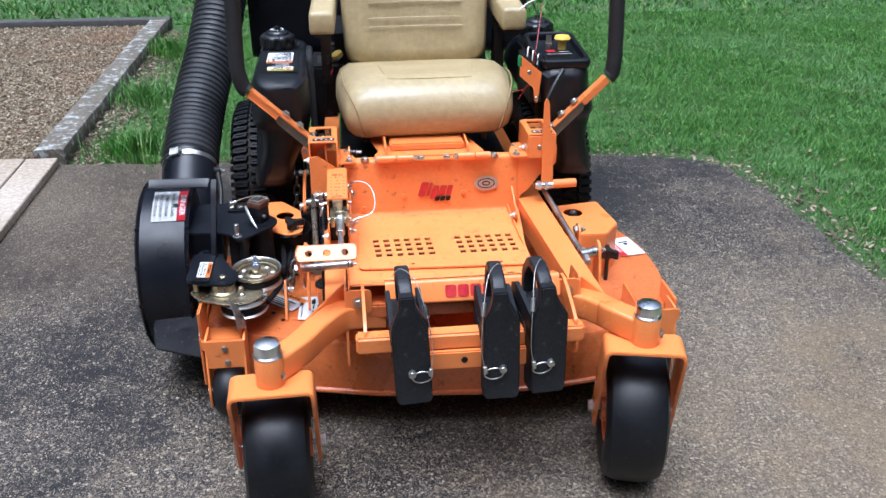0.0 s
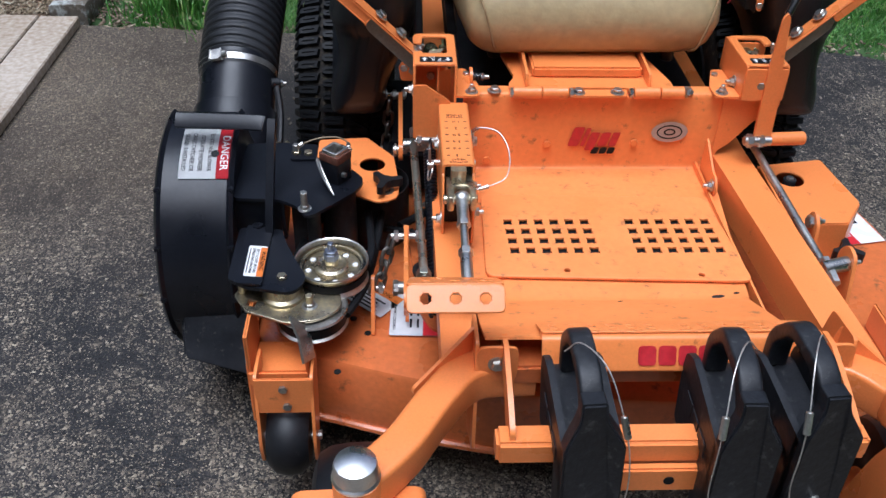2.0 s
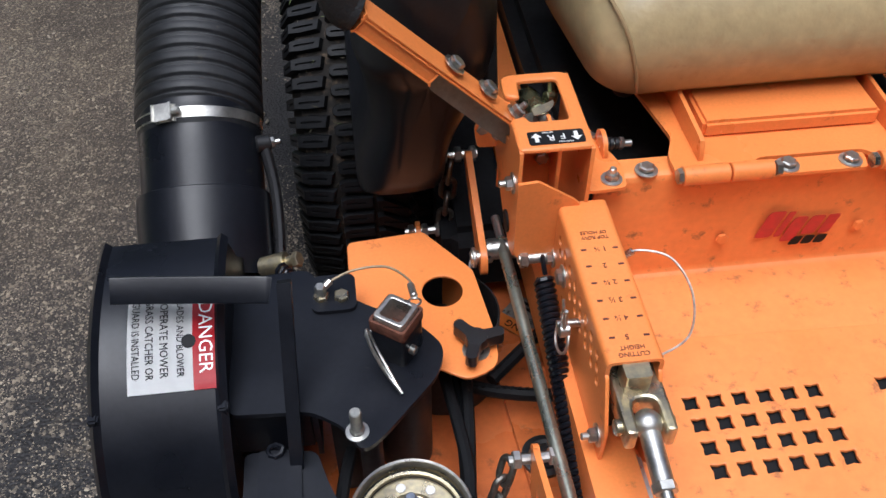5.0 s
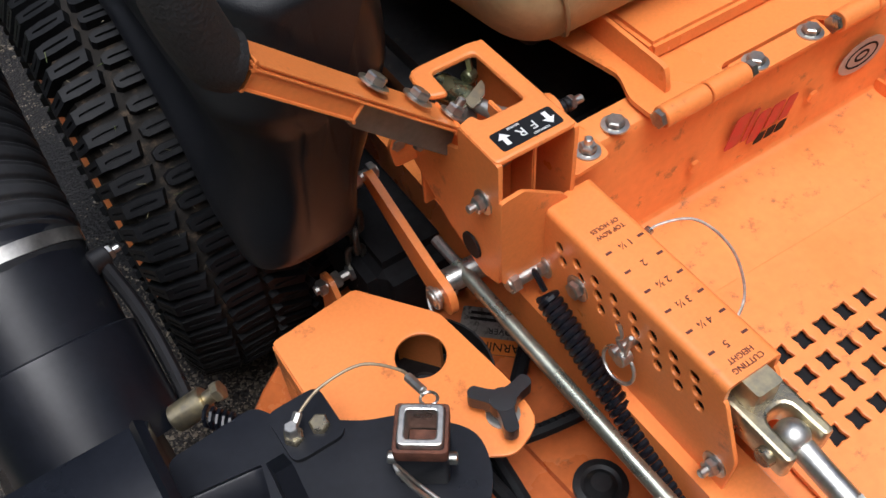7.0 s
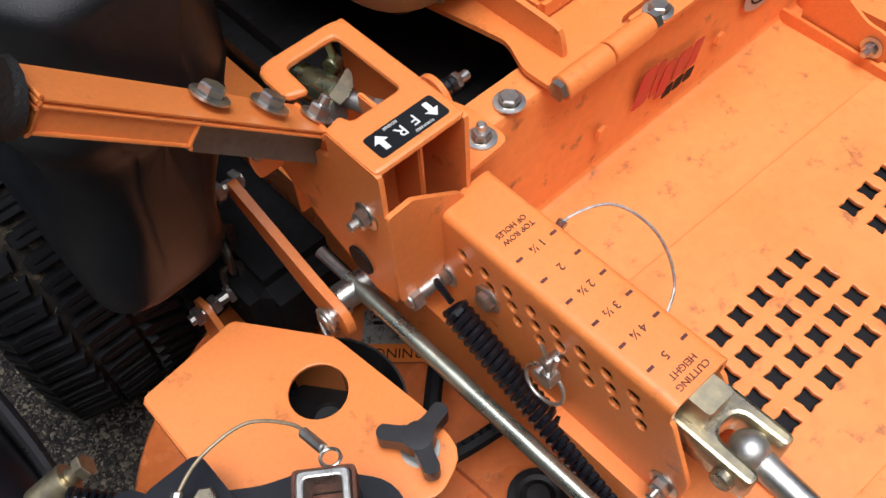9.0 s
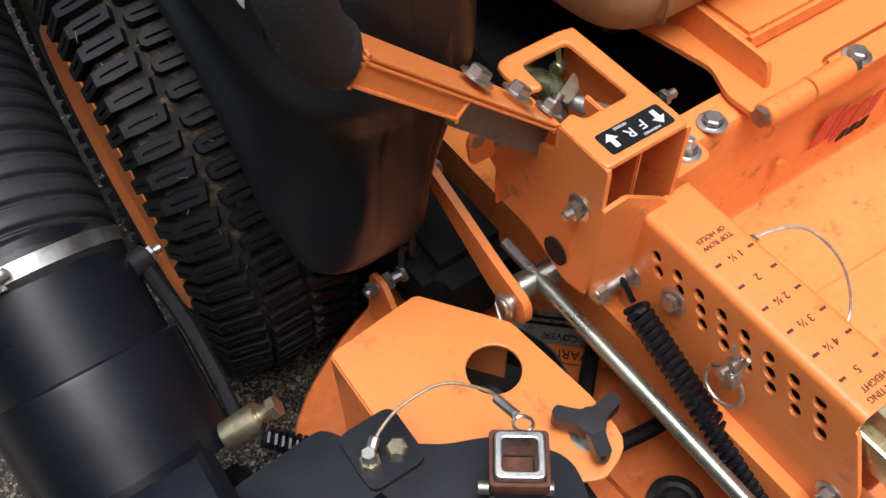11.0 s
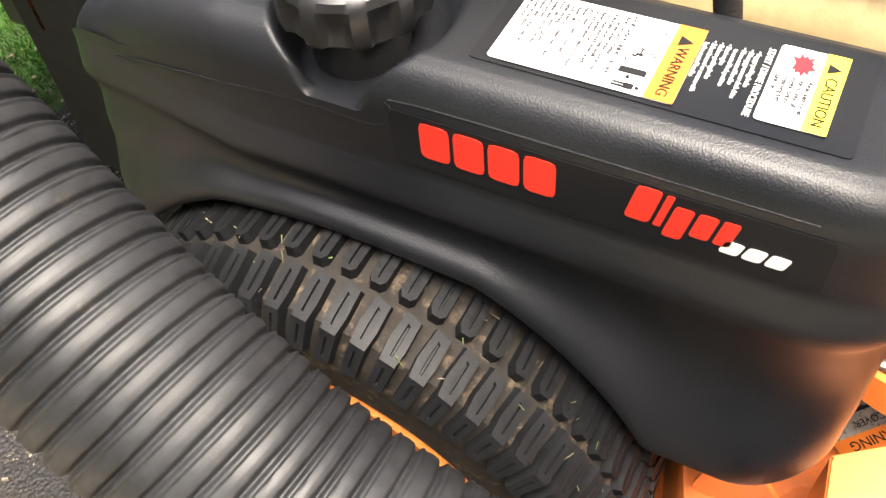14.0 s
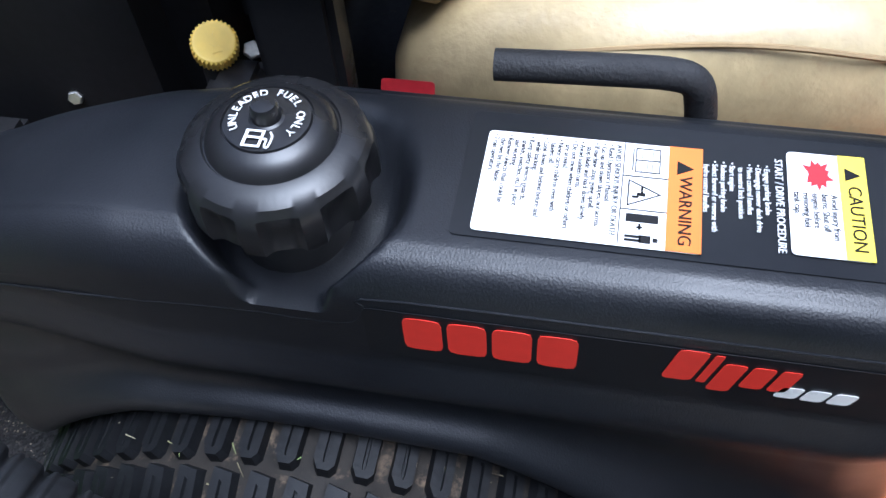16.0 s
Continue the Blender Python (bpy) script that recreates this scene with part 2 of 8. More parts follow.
def ring(r, k=12):
    return [(r * math.cos(2 * math.pi * i / k), r * math.sin(2 * math.pi * i / k)) for i in range(k)]


def tube(bm, pts, r, k=12, steps=0):
    path = smooth_path(pts, steps) if steps else [Vector(p) for p in pts]
    return sweep(bm, path, ring(r, k))


def rounded(pts, r, steps=4):
    """A polygon with its corners rounded. A point may carry its own radius as a third value."""
    out = []
    n = len(pts)
    for i in range(n):
        p = Vector(pts[i][:2])
        rad = pts[i][2] if len(pts[i]) > 2 else r
        a, b = Vector(pts[i - 1][:2]) - p, Vector(pts[(i + 1) % n][:2]) - p
        d = min(rad, a.length * 0.45, b.length * 0.45)
        if d < 1e-5:
            out.append(tuple(p))
            continue
        s, e = p + a.normalized() * d, p + b.normalized() * d
        for k in range(steps + 1):
            t = k / steps
            q = s * (1 - t) ** 2 + p * 2 * t * (1 - t) + e * t * t
            out.append((q.x, q.y))
    return out


def circle(x, y, r, k=20):
    return [(x + r * math.cos(2 * math.pi * i / k), y + r * math.sin(2 * math.pi * i / k)) for i in range(k)]


def plate_mesh(name, outline, holes, thick, mat, edge=0.0008):
    """A plate in the xy plane from z = 0 to thick, with holes cut through it."""
    cu = bpy.data.curves.new(name, "CURVE")
    cu.dimensions, cu.fill_mode = "2D", "BOTH"
    cu.extrude, cu.bevel_depth, cu.bevel_resolution, cu.offset = max(thick / 2 - edge, 1e-5), edge, 1, -edge
    for loop in (outline, *holes):
        s = cu.splines.new("POLY")
        s.points.add(len(loop) - 1)
        for pt, (x, y) in zip(s.points, loop):
            pt.co = (x, y, 0, 1)
        s.use_cyclic_u = True
    ob = bpy.data.objects.new(name, cu)
    me = bpy.data.meshes.new_from_object(ob)
    bpy.data.objects.remove(ob)
    bpy.data.curves.remove(cu)
    me.transform(Matrix.Translation((0, 0, thick / 2)))
    me.materials.clear()
    me.materials.append(mat)
    for f in me.polygons:
        f.use_smooth = True
    me.set_sharp_from_angle(angle=radians(35))
    return me


def axes(origin, x, y):
    """A pose from an origin, the direction of its x and roughly that of its y."""
    x = Vector(x).normalized()
    z = x.cross(Vector(y)).normalized()
    y = z.cross(x)
    o = Vector(origin)
    return Matrix(((x.x, y.x, z.x, o.x), (x.y, y.y, z.y, o.y), (x.z, y.z, z.z, o.z), (0, 0, 0, 1)))


def along(a, b):
    """A pose at a whose z points to b."""
    a, b = Vector(a), Vector(b)
    return Matrix.Translation(a) @ (b - a).to_track_quat("Z", "Y").to_matrix().to_4x4()


def rod(bm, a, b, r, k=14, soft=0.0):
    h = (Vector(b) - Vector(a)).length
    s = min(soft, r * 0.5)
    prof = [(0, 0), (r - s, 0), (r, s), (r, h - s), (r - s, h), (0, h)] if s else [(0, 0), (r, 0), (r, h), (0, h)]
    return lathe(bm, prof, along(a, b), k)


def words(body, size, m, mat, parent, label="", name="lettering", squeeze=1.0, align="CENTER", thick=0.0003):
    cu = bpy.data.curves.new(name, "FONT")
    cu.body, cu.size, cu.align_x, cu.align_y, cu.extrude = body, size, align, "CENTER", thick
    cu.resolution_u = 3
    ob = bpy.data.objects.new(name, cu)
    me = bpy.data.meshes.new_from_object(ob)
    bpy.data.objects.remove(ob)
    bpy.data.curves.remove(cu)
    me.transform(Matrix.Diagonal((squeeze, 1, 1, 1)))
    me.materials.clear()
    me.materials.append(mat)
    return piece(name, me, m, parent, label)


def bars(rows, m, mat, parent, name="print", thick=0.0003):
    """Plain bars (x, y, width, height) that stand for unreadable print."""
    bm = bmesh.new()
    for x, y, w, h in rows:
        prism(bm, [(x, y), (x + w, y), (x + w, y + h), (x, y + h)], thick, m, 0)
    return part(name, bm, mat, parent)


# shared fastener meshes: z points out of the surface
def bolt_mesh(name, r, h, washer, mat, stud=0.0):
    bm = bmesh.new()
    z0 = 0.0
    if washer:
        lathe(bm, [(0, 0), (washer, 0), (washer, 0.0016), (r, 0.0022)], Matrix(), 20)
        z0 = 0.002
    v = [bm.verts.new((r * math.cos(math.pi * i / 3), r * math.sin(math.pi * i / 3), z0)) for i in range(6)]
    u = [bm.verts.new((q.co.x, q.co.y, z0 + h * 0.8)) for q in v]
    t = [bm.verts.new((q.co.x * 0.82, q.co.y * 0.82, z0 + h)) for q in v]
    for a, b in ((v, u), (u, t)):
        for i in range(6):
            bm.faces.new((a[i], a[(i + 1) % 6], b[(i + 1) % 6], b[i]))
    bm.faces.new(t)
    if stud:
        lathe(bm, [(r * 0.5, z0 + h), (r * 0.5, z0 + h + stud), (r * 0.35, z0 + h + stud + 0.001), (0, z0 + h + stud + 0.001)], Matrix(), 12)
    return finish(name, bm, mat, 25)


BOLT = bolt_mesh("bolt", 0.0085, 0.006, 0.0125, ZINC)
SMALL_BOLT = bolt_mesh("bolt", 0.0065, 0.005, 0.0, ZINC)
NUT = bolt_mesh("nut", 0.0075, 0.007, 0.0115, ZINC, 0.006)
BIG_BOLT = bolt_mesh("bolt", 0.0115, 0.008, 0.0, ZINC)
YELLOW_BOLT = bolt_mesh("bolt", 0.0085, 0.006, 0.0, YELLOW_ZINC)
ORANGE_BOLT = bolt_mesh("bolt", 0.0075, 0.004, 0.0, ORANGE)
DARK_BOLT = bolt_mesh("bolt", 0.0075, 0.005, 0.0, STEEL)


def bolt(me, at, out, parent, turn=10):
    return piece(me.name.split(".")[0], me, along(at, Vector(at) + Vector(out)) @ pose(0, 0, 0, 0, 0, turn), parent)


# ---- the ground ----
def nodes_of(name):
    m = bpy.data.materials.new(name)
    m.use_nodes = True
    return m, m.node_tree.nodes, m.node_tree.links, m.node_tree.nodes["Principled BSDF"]


def ramp_node(n, stops):
    r = n.new("ShaderNodeValToRGB")
    while len(r.color_ramp.elements) < len(stops):
        r.color_ramp.elements.new(0.5)
    for e, (pos, col) in zip(r.color_ramp.elements, stops):
        e.position, e.color = pos, (*col, 1)
    return r


def noise_node(n, l, co, scale, detail=5, rough=0.6):
    t = n.new("ShaderNodeTexNoise")
    t.inputs["Scale"].default_value, t.inputs["Detail"].default_value, t.inputs["Roughness"].default_value = scale, detail, rough
    l.new(co.outputs["Object"], t.inputs["Vector"])
    return t


def mix_node(n, l, fac, a, b):
    x = n.new("ShaderNodeMix")
    x.data_type = "RGBA"
    l.new(fac, x.inputs["Factor"])
    for key, v in (("A", a), ("B", b)):
        if isinstance(v, tuple):
            x.inputs[key].default_value = (*v, 1)
        else:
            l.new(v, x.inputs[key])
    return x.outputs["Result"]


def math_node(n, l, op, a, b, c=None):
    x = n.new("ShaderNodeMath")
    x.operation = op
    for i, v in enumerate((a, b, c)):
        if v is None:
            continue
        if isinstance(v, (int, float)):
            x.inputs[i].default_value = v
        else:
            l.new(v, x.inputs[i])
    return x.outputs[0]


def range_node(n, l, v, a, b, c=0.0, d=1.0):
    x = n.new("ShaderNodeMapRange")
    for key, q in (("From Min", a), ("From Max", b), ("To Min", c), ("To Max", d)):
        x.inputs[key].default_value = q
    l.new(v, x.inputs["Value"])
    return x.outputs["Result"]


def asphalt():
    """Worn asphalt: stones of many tints laid bare by traffic, dark sealed binder where it is less worn."""
    m, n, l, p = nodes_of("worn_asphalt")
    co = n.new("ShaderNodeTexCoord")

    def cells(scale):
        c = n.new("ShaderNodeTexVoronoi")
        c.inputs["Scale"].default_value = scale
        l.new(co.outputs["Object"], c.inputs["Vector"])
        k = n.new("ShaderNodeSeparateColor")
        l.new(c.outputs["Color"], k.inputs["Color"])
        return c, k
    coarse, pick = cells(180)
    fine, pick_fine = cells(400)
    tints = [(0.0, (0.046, 0.040, 0.036)), (0.35, (0.104, 0.087, 0.068)), (0.68, (0.190, 0.158, 0.117)), (0.90, (0.30, 0.250, 0.178)), (1.0, (0.41, 0.355, 0.265))]
    stones, grains = ramp_node(n, tints), ramp_node(n, tints)
    l.new(pick.outputs[0], stones.inputs["Fac"])
    l.new(pick_fine.outputs[0], grains.inputs["Fac"])
    # how worn: most on the front half, least towards the lawn
    place = n.new("ShaderNodeSeparateXYZ")
    l.new(co.outputs["Object"], place.inputs["Vector"])
    track = math_node(n, l, "MAXIMUM", range_node(n, l, place.outputs["Y"], 0.95, -0.45, 0.04, 0.40), range_node(n, l, place.outputs["X"], -0.60, -1.1, 0.0, 0.28))
    broad = math_node(n, l, "MULTIPLY_ADD", noise_node(n, l, co, 1.6, 7, 0.62).outputs["Fac"], 1.2, -0.60)
    close = math_node(n, l, "MULTIPLY_ADD", noise_node(n, l, co, 24, 5, 0.7).outputs["Fac"], 0.7, -0.35)
    side = math_node(n, l, "MULTIPLY", range_node(n, l, place.outputs["X"], -0.9, 0.9, -0.14, 0.16), range_node(n, l, place.outputs["Y"], 1.2, 0.3))
    worn = math_node(n, l, "ADD", math_node(n, l, "ADD", math_node(n, l, "ADD", track, side), broad), close)
    bare_stone = math_node(n, l, "LESS_THAN", pick.outputs[1], worn)
    bare_grain = math_node(n, l, "LESS_THAN", pick_fine.outputs[1], math_node(n, l, "MULTIPLY_ADD", worn, 1.25, 0.06))
    binder = ramp_node(n, [(0.25, (0.011, 0.0105, 0.0115)), (0.5, (0.019, 0.018, 0.0185)), (0.75, (0.034, 0.030, 0.029))])
    l.new(noise_node(n, l, co, 3.0, 8, 0.7).outputs["Fac"], binder.inputs["Fac"])
    grit = ramp_node(n, [(0.0, (0.55, 0.55, 0.55)), (1.0, (1.5, 1.5, 1.5))])
    l.new(pick_fine.outputs[2], grit.inputs["Fac"])
    shade = n.new("ShaderNodeMix")
    shade.data_type, shade.blend_type = "RGBA", "MULTIPLY"
    shade.inputs["Factor"].default_value = 1.0
    l.new(binder.outputs["Color"], shade.inputs["A"])
    l.new(grit.outputs["Color"], shade.inputs["B"])
    colour = mix_node(n, l, bare_grain, shade.outputs["Result"], grains.outputs["Color"])
    colour = mix_node(n, l, bare_stone, colour, stones.outputs["Color"])
    # ochre stains
    stain = range_node(n, l, noise_node(n, l, co, 2.6, 8, 0.68).outputs["Fac"], 0.46, 0.72, 0.0, 0.50)
    stain = math_node(n, l, "ADD", stain, math_node(n, l, "MULTIPLY", range_node(n, l, place.outputs["X"], 0.1, 1.0, 0.0, 0.30), range_node(n, l, place.outputs["Y"], 0.3, -0.6)))
    colour = mix_node(n, l, math_node(n, l, "MULTIPLY", stain, range_node(n, l, worn, 0.1, 0.5)), colour, (0.21, 0.152, 0.082))
    brown = math_node(n, l, "MULTIPLY", range_node(n, l, place.outputs["X"], -0.65, -1.0, 0.0, 0.30), range_node(n, l, place.outputs["Y"], 0.1, 0.6))
    colour = mix_node(n, l, brown, colour, (0.115, 0.082, 0.050))
    l.new(colour, p.inputs["Base Color"])
    p.inputs["Roughness"].default_value = 0.62
    p.inputs["Specular IOR Level"].default_value = 0.35
    high = math_node(n, l, "SUBTRACT", pick.outputs[2], coarse.outputs["Distance"])
    b = n.new("ShaderNodeBump")
    b.inputs["Strength"].default_value, b.inputs["Distance"].default_value = 0.8, 0.003
    l.new(high, b.inputs["Height"])
    l.new(b.outputs["Normal"], p.inputs["Normal"])
    return m


def lawn_soil():
    m, n, l, p = nodes_of("lawn_soil")
    co = n.new("ShaderNodeTexCoord")
    r = ramp_node(n, [(0.30, (0.030, 0.075, 0.014)), (0.52, (0.045, 0.090, 0.022)), (0.66, (0.080, 0.078, 0.040)), (0.80, (0.15, 0.12, 0.075))])
    l.new(noise_node(n, l, co, 2.2, 9, 0.7).outputs["Fac"], r.inputs["Fac"])
    l.new(r.outputs["Color"], p.inputs["Base Color"])
    p.inputs["Roughness"].default_value = 0.95
    return m


def island_material(name, stops, rough, patch=None, patch_scale=1.1, patch_from=0.5, patch_to=0.75):
    """Many small bits, each with its own tint."""
    m, n, l, p = nodes_of(name)
    g = n.new("ShaderNodeNewGeometry")
    r = ramp_node(n, stops)
    l.new(g.outputs["Random Per Island"], r.inputs["Fac"])
    colour = r.outputs["Color"]
    if patch:
        co = n.new("ShaderNodeTexCoord")
        f = n.new("ShaderNodeMapRange")
        f.inputs["From Min"].default_value, f.inputs["From Max"].default_value = patch_from, patch_to
        l.new(noise_node(n, l, co, patch_scale, 6, 0.65).outputs["Fac"], f.inputs["Value"])
        colour = mix_node(n, l, f.outputs["Result"], colour, patch)
    l.new(colour, p.inputs["Base Color"])
    p.inputs["Roughness"].default_value = rough
    return m


ASPHALT, SOIL = asphalt(), lawn_soil()
GRASS = island_material("grass_blades", [(0.0, (0.038, 0.140, 0.014)), (0.5, (0.066, 0.205, 0.021)), (0.88, (0.115, 0.265, 0.034)), (1.0, (0.28, 0.30, 0.10))], 0.5, (0.135, 0.265, 0.075), 1.3, 0.48, 0.74)
CHIPS = island_material("bark_chips", [(0.0, (0.09, 0.064, 0.038)), (0.4, (0.20, 0.152, 0.092)), (0.75, (0.32, 0.26, 0.165)), (1.0, (0.46, 0.41, 0.31))], 0.9, (0.25, 0.145, 0.085), 0.9, 0.52, 0.75)
LITTER_GREEN = island_material("grass_clippings", [(0.0, (0.07, 0.055, 0.035)), (0.5, (0.13, 0.12, 0.06)), (0.8, (0.08, 0.12, 0.03)), (1.0, (0.24, 0.21, 0.14))], 0.8)
LITTER = island_material("leaf_litter", [(0.0, (0.06, 0.045, 0.03)), (0.5, (0.18, 0.13, 0.085)), (1.0, (0.38, 0.31, 0.22))], 0.9)
PEBBLES = island_material("pebbles", [(0.0, (0.10, 0.085, 0.065)), (0.5, (0.20, 0.17, 0.125)), (1.0, (0.36, 0.32, 0.26))], 0.85)

bm = bmesh.new()
prism(bm, [(-150, -150), (150, -150), (150, 150), (-150, 150)], 0.2, pose(0, 0, -0.22), 0)
tagged(part("ground", bm, SOIL), "grassy soil under and round the driveway", "ground", kind="structure")

DRIVE = [(-3.2, -7), (1.55, -7), (1.52, -1.5), (1.49, 0.0), (1.47, 0.6), (1.455, 1.0), (1.41, 1.22), (1.22, 1.36), (0.95, 1.425), (0.2, 1.47), (-0.6, 1.515), (-1.0, 1.545), (-1.46, 1.575), (-3.2, 1.62)]
outline = []
for (x0, y0), (x1, y1) in zip(DRIVE, DRIVE[1:] + DRIVE[:1]):
    steps = max(1, int(math.hypot(x1 - x0, y1 - y0) / 0.025))
    for k in range(steps):
        x, y = x0 + (x1 - x0) * k / steps, y0 + (y1 - y0) * k / steps
        w = 0.02 * noise.noise(Vector((x * 5, y * 5, 3))) + 0.012 * noise.noise(Vector((x * 23, y * 23, 7)))
        outline.append((x + w, y + w))
bm = bmesh.new()
prism(bm, outline, 0.06, pose(0, 0, -0.06), 0.0)
tagged(part("driveway", bm, ASPHALT), "worn dark asphalt driveway with exposed tan stones", "driveway", kind="structure")


def in_drive(x, y):
    inside, j = False, len(DRIVE) - 1
    for i in range(len(DRIVE)):
        (xi, yi), (xj, yj) = DRIVE[i], DRIVE[j]
        if (yi > y) != (yj > y) and x < (xj - xi) * (y - yi) / (yj - yi) + xi:
            inside = not inside
        j = i
    return inside


def soup(name, verts, faces, mat, label, category):
    me = bpy.data.meshes.new(name)
    me.from_pydata(verts, [], faces)
    me.materials.append(mat)
    me.update()
    return tagged(new(name, me), label, category, kind="stuff")


rng = random.Random(5)


def bare(x, y):
    """How bare the lawn is at a place, from 0 to 1: thin along the driveway's edge."""
    n = noise.noise(Vector((x * 1.6, y * 1.6, 1))) * 0.5 + noise.noise(Vector((x * 5, y * 5, 4))) * 0.35
    edge = 1.0
    if x > 0.7:
        d = min(abs(x - 1.47) if y < 1.3 else 9, max(0, y - 1.42) if x < 1.4 else math.hypot(x - 1.41, y - 1.25))
        edge = min(1, d / (0.34 if y < 1.1 else 0.12))
    elif x > -1.45:
        edge = min(1, max(0, y - 1.52) / 0.10)
    return max(0.0, min(1.0, (1 - edge) * 0.9 + max(0, n - 0.22) * 1.5))


verts, faces = [], []


def blade(x, y, h, w, lean):
    a = rng.uniform(0, 2 * math.pi)
    dx, dy = math.cos(a) * w, math.sin(a) * w
    b = rng.uniform(0, 2 * math.pi)
    lx, ly = math.cos(b) * lean * h, math.sin(b) * lean * h
    i = len(verts)
    verts.extend([(x - dx, y - dy, -0.02), (x + dx, y + dy, -0.02), (x + dx * 0.7 + lx * 0.35, y + dy * 0.7 + ly * 0.35, -0.02 + h * 0.6), (x - dx * 0.7 + lx * 0.35, y - dy * 0.7 + ly * 0.35, -0.02 + h * 0.6), (x + lx, y + ly, -0.02 + h)])
    faces.extend([(i, i + 1, i + 2, i + 3), (i + 3, i + 2, i + 4)])


def sow(x0, x1, y0, y1, per, tall, wide):
    count = int((x1 - x0) * (y1 - y0) * per)
    for _ in range(count):
        x, y = rng.uniform(x0, x1), rng.uniform(y0, y1)
        if in_drive(x, y) or (x < -1.36 and y < 4.55) or rng.random() < bare(x, y) or (x < -1.22 and y < 4.4 and rng.random() < 0.75 * (-1.05 - x) / 0.3):
            continue
        tuft = 0.65 + 0.5 * noise.noise(Vector((x * 3.1, y * 3.1, 9))) + 0.25 * noise.noise(Vector((x * 11, y * 11, 2)))
        blade(x, y, tall * max(0.3, tuft) * rng.uniform(0.6, 1.25), wide * rng.uniform(0.7, 1.3), rng.uniform(0.35, 1.3))


sow(-1.4, 2.4, 1.40, 2.6, 23000, 0.042, 0.0015)
sow(1.42, 2.6, -0.4, 1.4, 20000, 0.042, 0.0015)
sow(-1.6, 5.2, 2.6, 4.6, 14000, 0.043, 0.0020)
sow(2.4, 4.2, 0.4, 2.6, 12000, 0.043, 0.0020)
sow(-6.0, 8.5, 4.5, 9.5, 900, 0.06, 0.006)
for _ in range(500):
    a, d = rng.uniform(0, 6.3), abs(rng.gauss(0, 0.1))
    for cx, cy in ((-1.30, 2.55), (-1.33, 3.6), (-1.18, 1.72)):
        blade(cx + d * math.cos(a), cy + d * math.sin(a), rng.uniform(0.07, 0.15), 0.0028, rng.uniform(0.2, 0.8))
soup("lawn_grass", verts, faces, GRASS, "short uneven green lawn with thin patches", "grass")


def flakes(count, region, size, flat, z0, keep=None):
    vs, fs = [], []
    x0, x1, y0, y1 = region
    for _ in range(count):
        x, y = rng.uniform(x0, x1), rng.uniform(y0, y1)
        if keep and not keep(x, y):
            continue
        s = size * rng.uniform(0.5, 1.5)
        m = pose(x, y, z0 + rng.uniform(0, 0.012), rng.uniform(-35, 35), rng.uniform(-35, 35), rng.uniform(0, 360))
        i = len(vs)
        a, b, c = s, s * rng.uniform(0.25, 0.6), s * flat
        for q in ((-a, -b, -c), (a, -b * 0.7, -c), (a * 0.9, b, -c), (-a * 0.8, b, -c), (-a, -b, c), (a, -b * 0.7, c), (a * 0.9, b, c), (-a * 0.8, b, c)):
            vs.append(tuple(m @ Vector(q)))
        for f in ((4, 5, 6, 7), (0, 1, 5, 4), (1, 2, 6, 5), (2, 3, 7, 6), (3, 0, 4, 7)):
            fs.append(tuple(i + k for k in f))
    return vs, fs


bm = bmesh.new()
bmesh.ops.create_grid(bm, x_segments=24, y_segments=24, size=0.5)
for v in bm.verts:
    v.co = Vector((-2.65 + v.co.x * 2.15, 3.0 + v.co.y * 2.85, 0.012 + 0.012 * noise.noise(Vector((v.co.x * 14, v.co.y * 14, 0)))))
tagged(part("mulch_bed", bm, material("damp_mulch", (0.20, 0.13, 0.08), 0.95, vary=0.4, scale=8, grain=60, bump=1.0, bump_scale=60)), "bed of damp brown bark mulch", "mulch bed", kind="structure")
soup("bark_chips", *flakes(60000, (-3.9, -1.59, 1.62, 4.4), 0.0072, 0.2, 0.014), CHIPS, "loose tan and brown bark chips", "mulch")
soup("leaf_litter", *flakes(3000, (0.9, 2.0, -0.6, 1.75), 0.0085, 0.15, -0.008, lambda x, y: not in_drive(x, y) and rng.random() < bare(x, y) + 0.1), LITTER, "dry leaf bits and bark along the driveway edge", "leaf litter")
soup("edge_litter", *flakes(2200, (-1.45, 0.9, 1.42, 1.72), 0.007, 0.2, -0.012, lambda x, y: not in_drive(x, y) and rng.random() < bare(x, y) + 0.1), LITTER, "soil crumbs and dry leaves beside the asphalt", "leaf litter")
soup("edge_gravel", *flakes(4200, (0.6, 1.56, -0.6, 1.50), 0.0036, 0.6, -0.008, lambda x, y: not in_drive(x + 0.012, y + 0.012) and in_drive(x - 0.05, y - 0.05)), PEBBLES, "pale gravel along the asphalt edge", "gravel")
soup("timber_litter", *flakes(3400, (-1.46, -1.05, 1.55, 4.3), 0.009, 0.2, -0.012, lambda x, y: rng.random() < (1 if x < -1.30 else 0.4)), LITTER, "soil crumbs and dead leaves beside the timber", "leaf litter")
soup("loose_grit", *flakes(420, (-1.4, 1.4, -1.2, 1.4), 0.0035, 0.5, 0.0, in_drive), PEBBLES, "scattered grit on the asphalt", "grit")


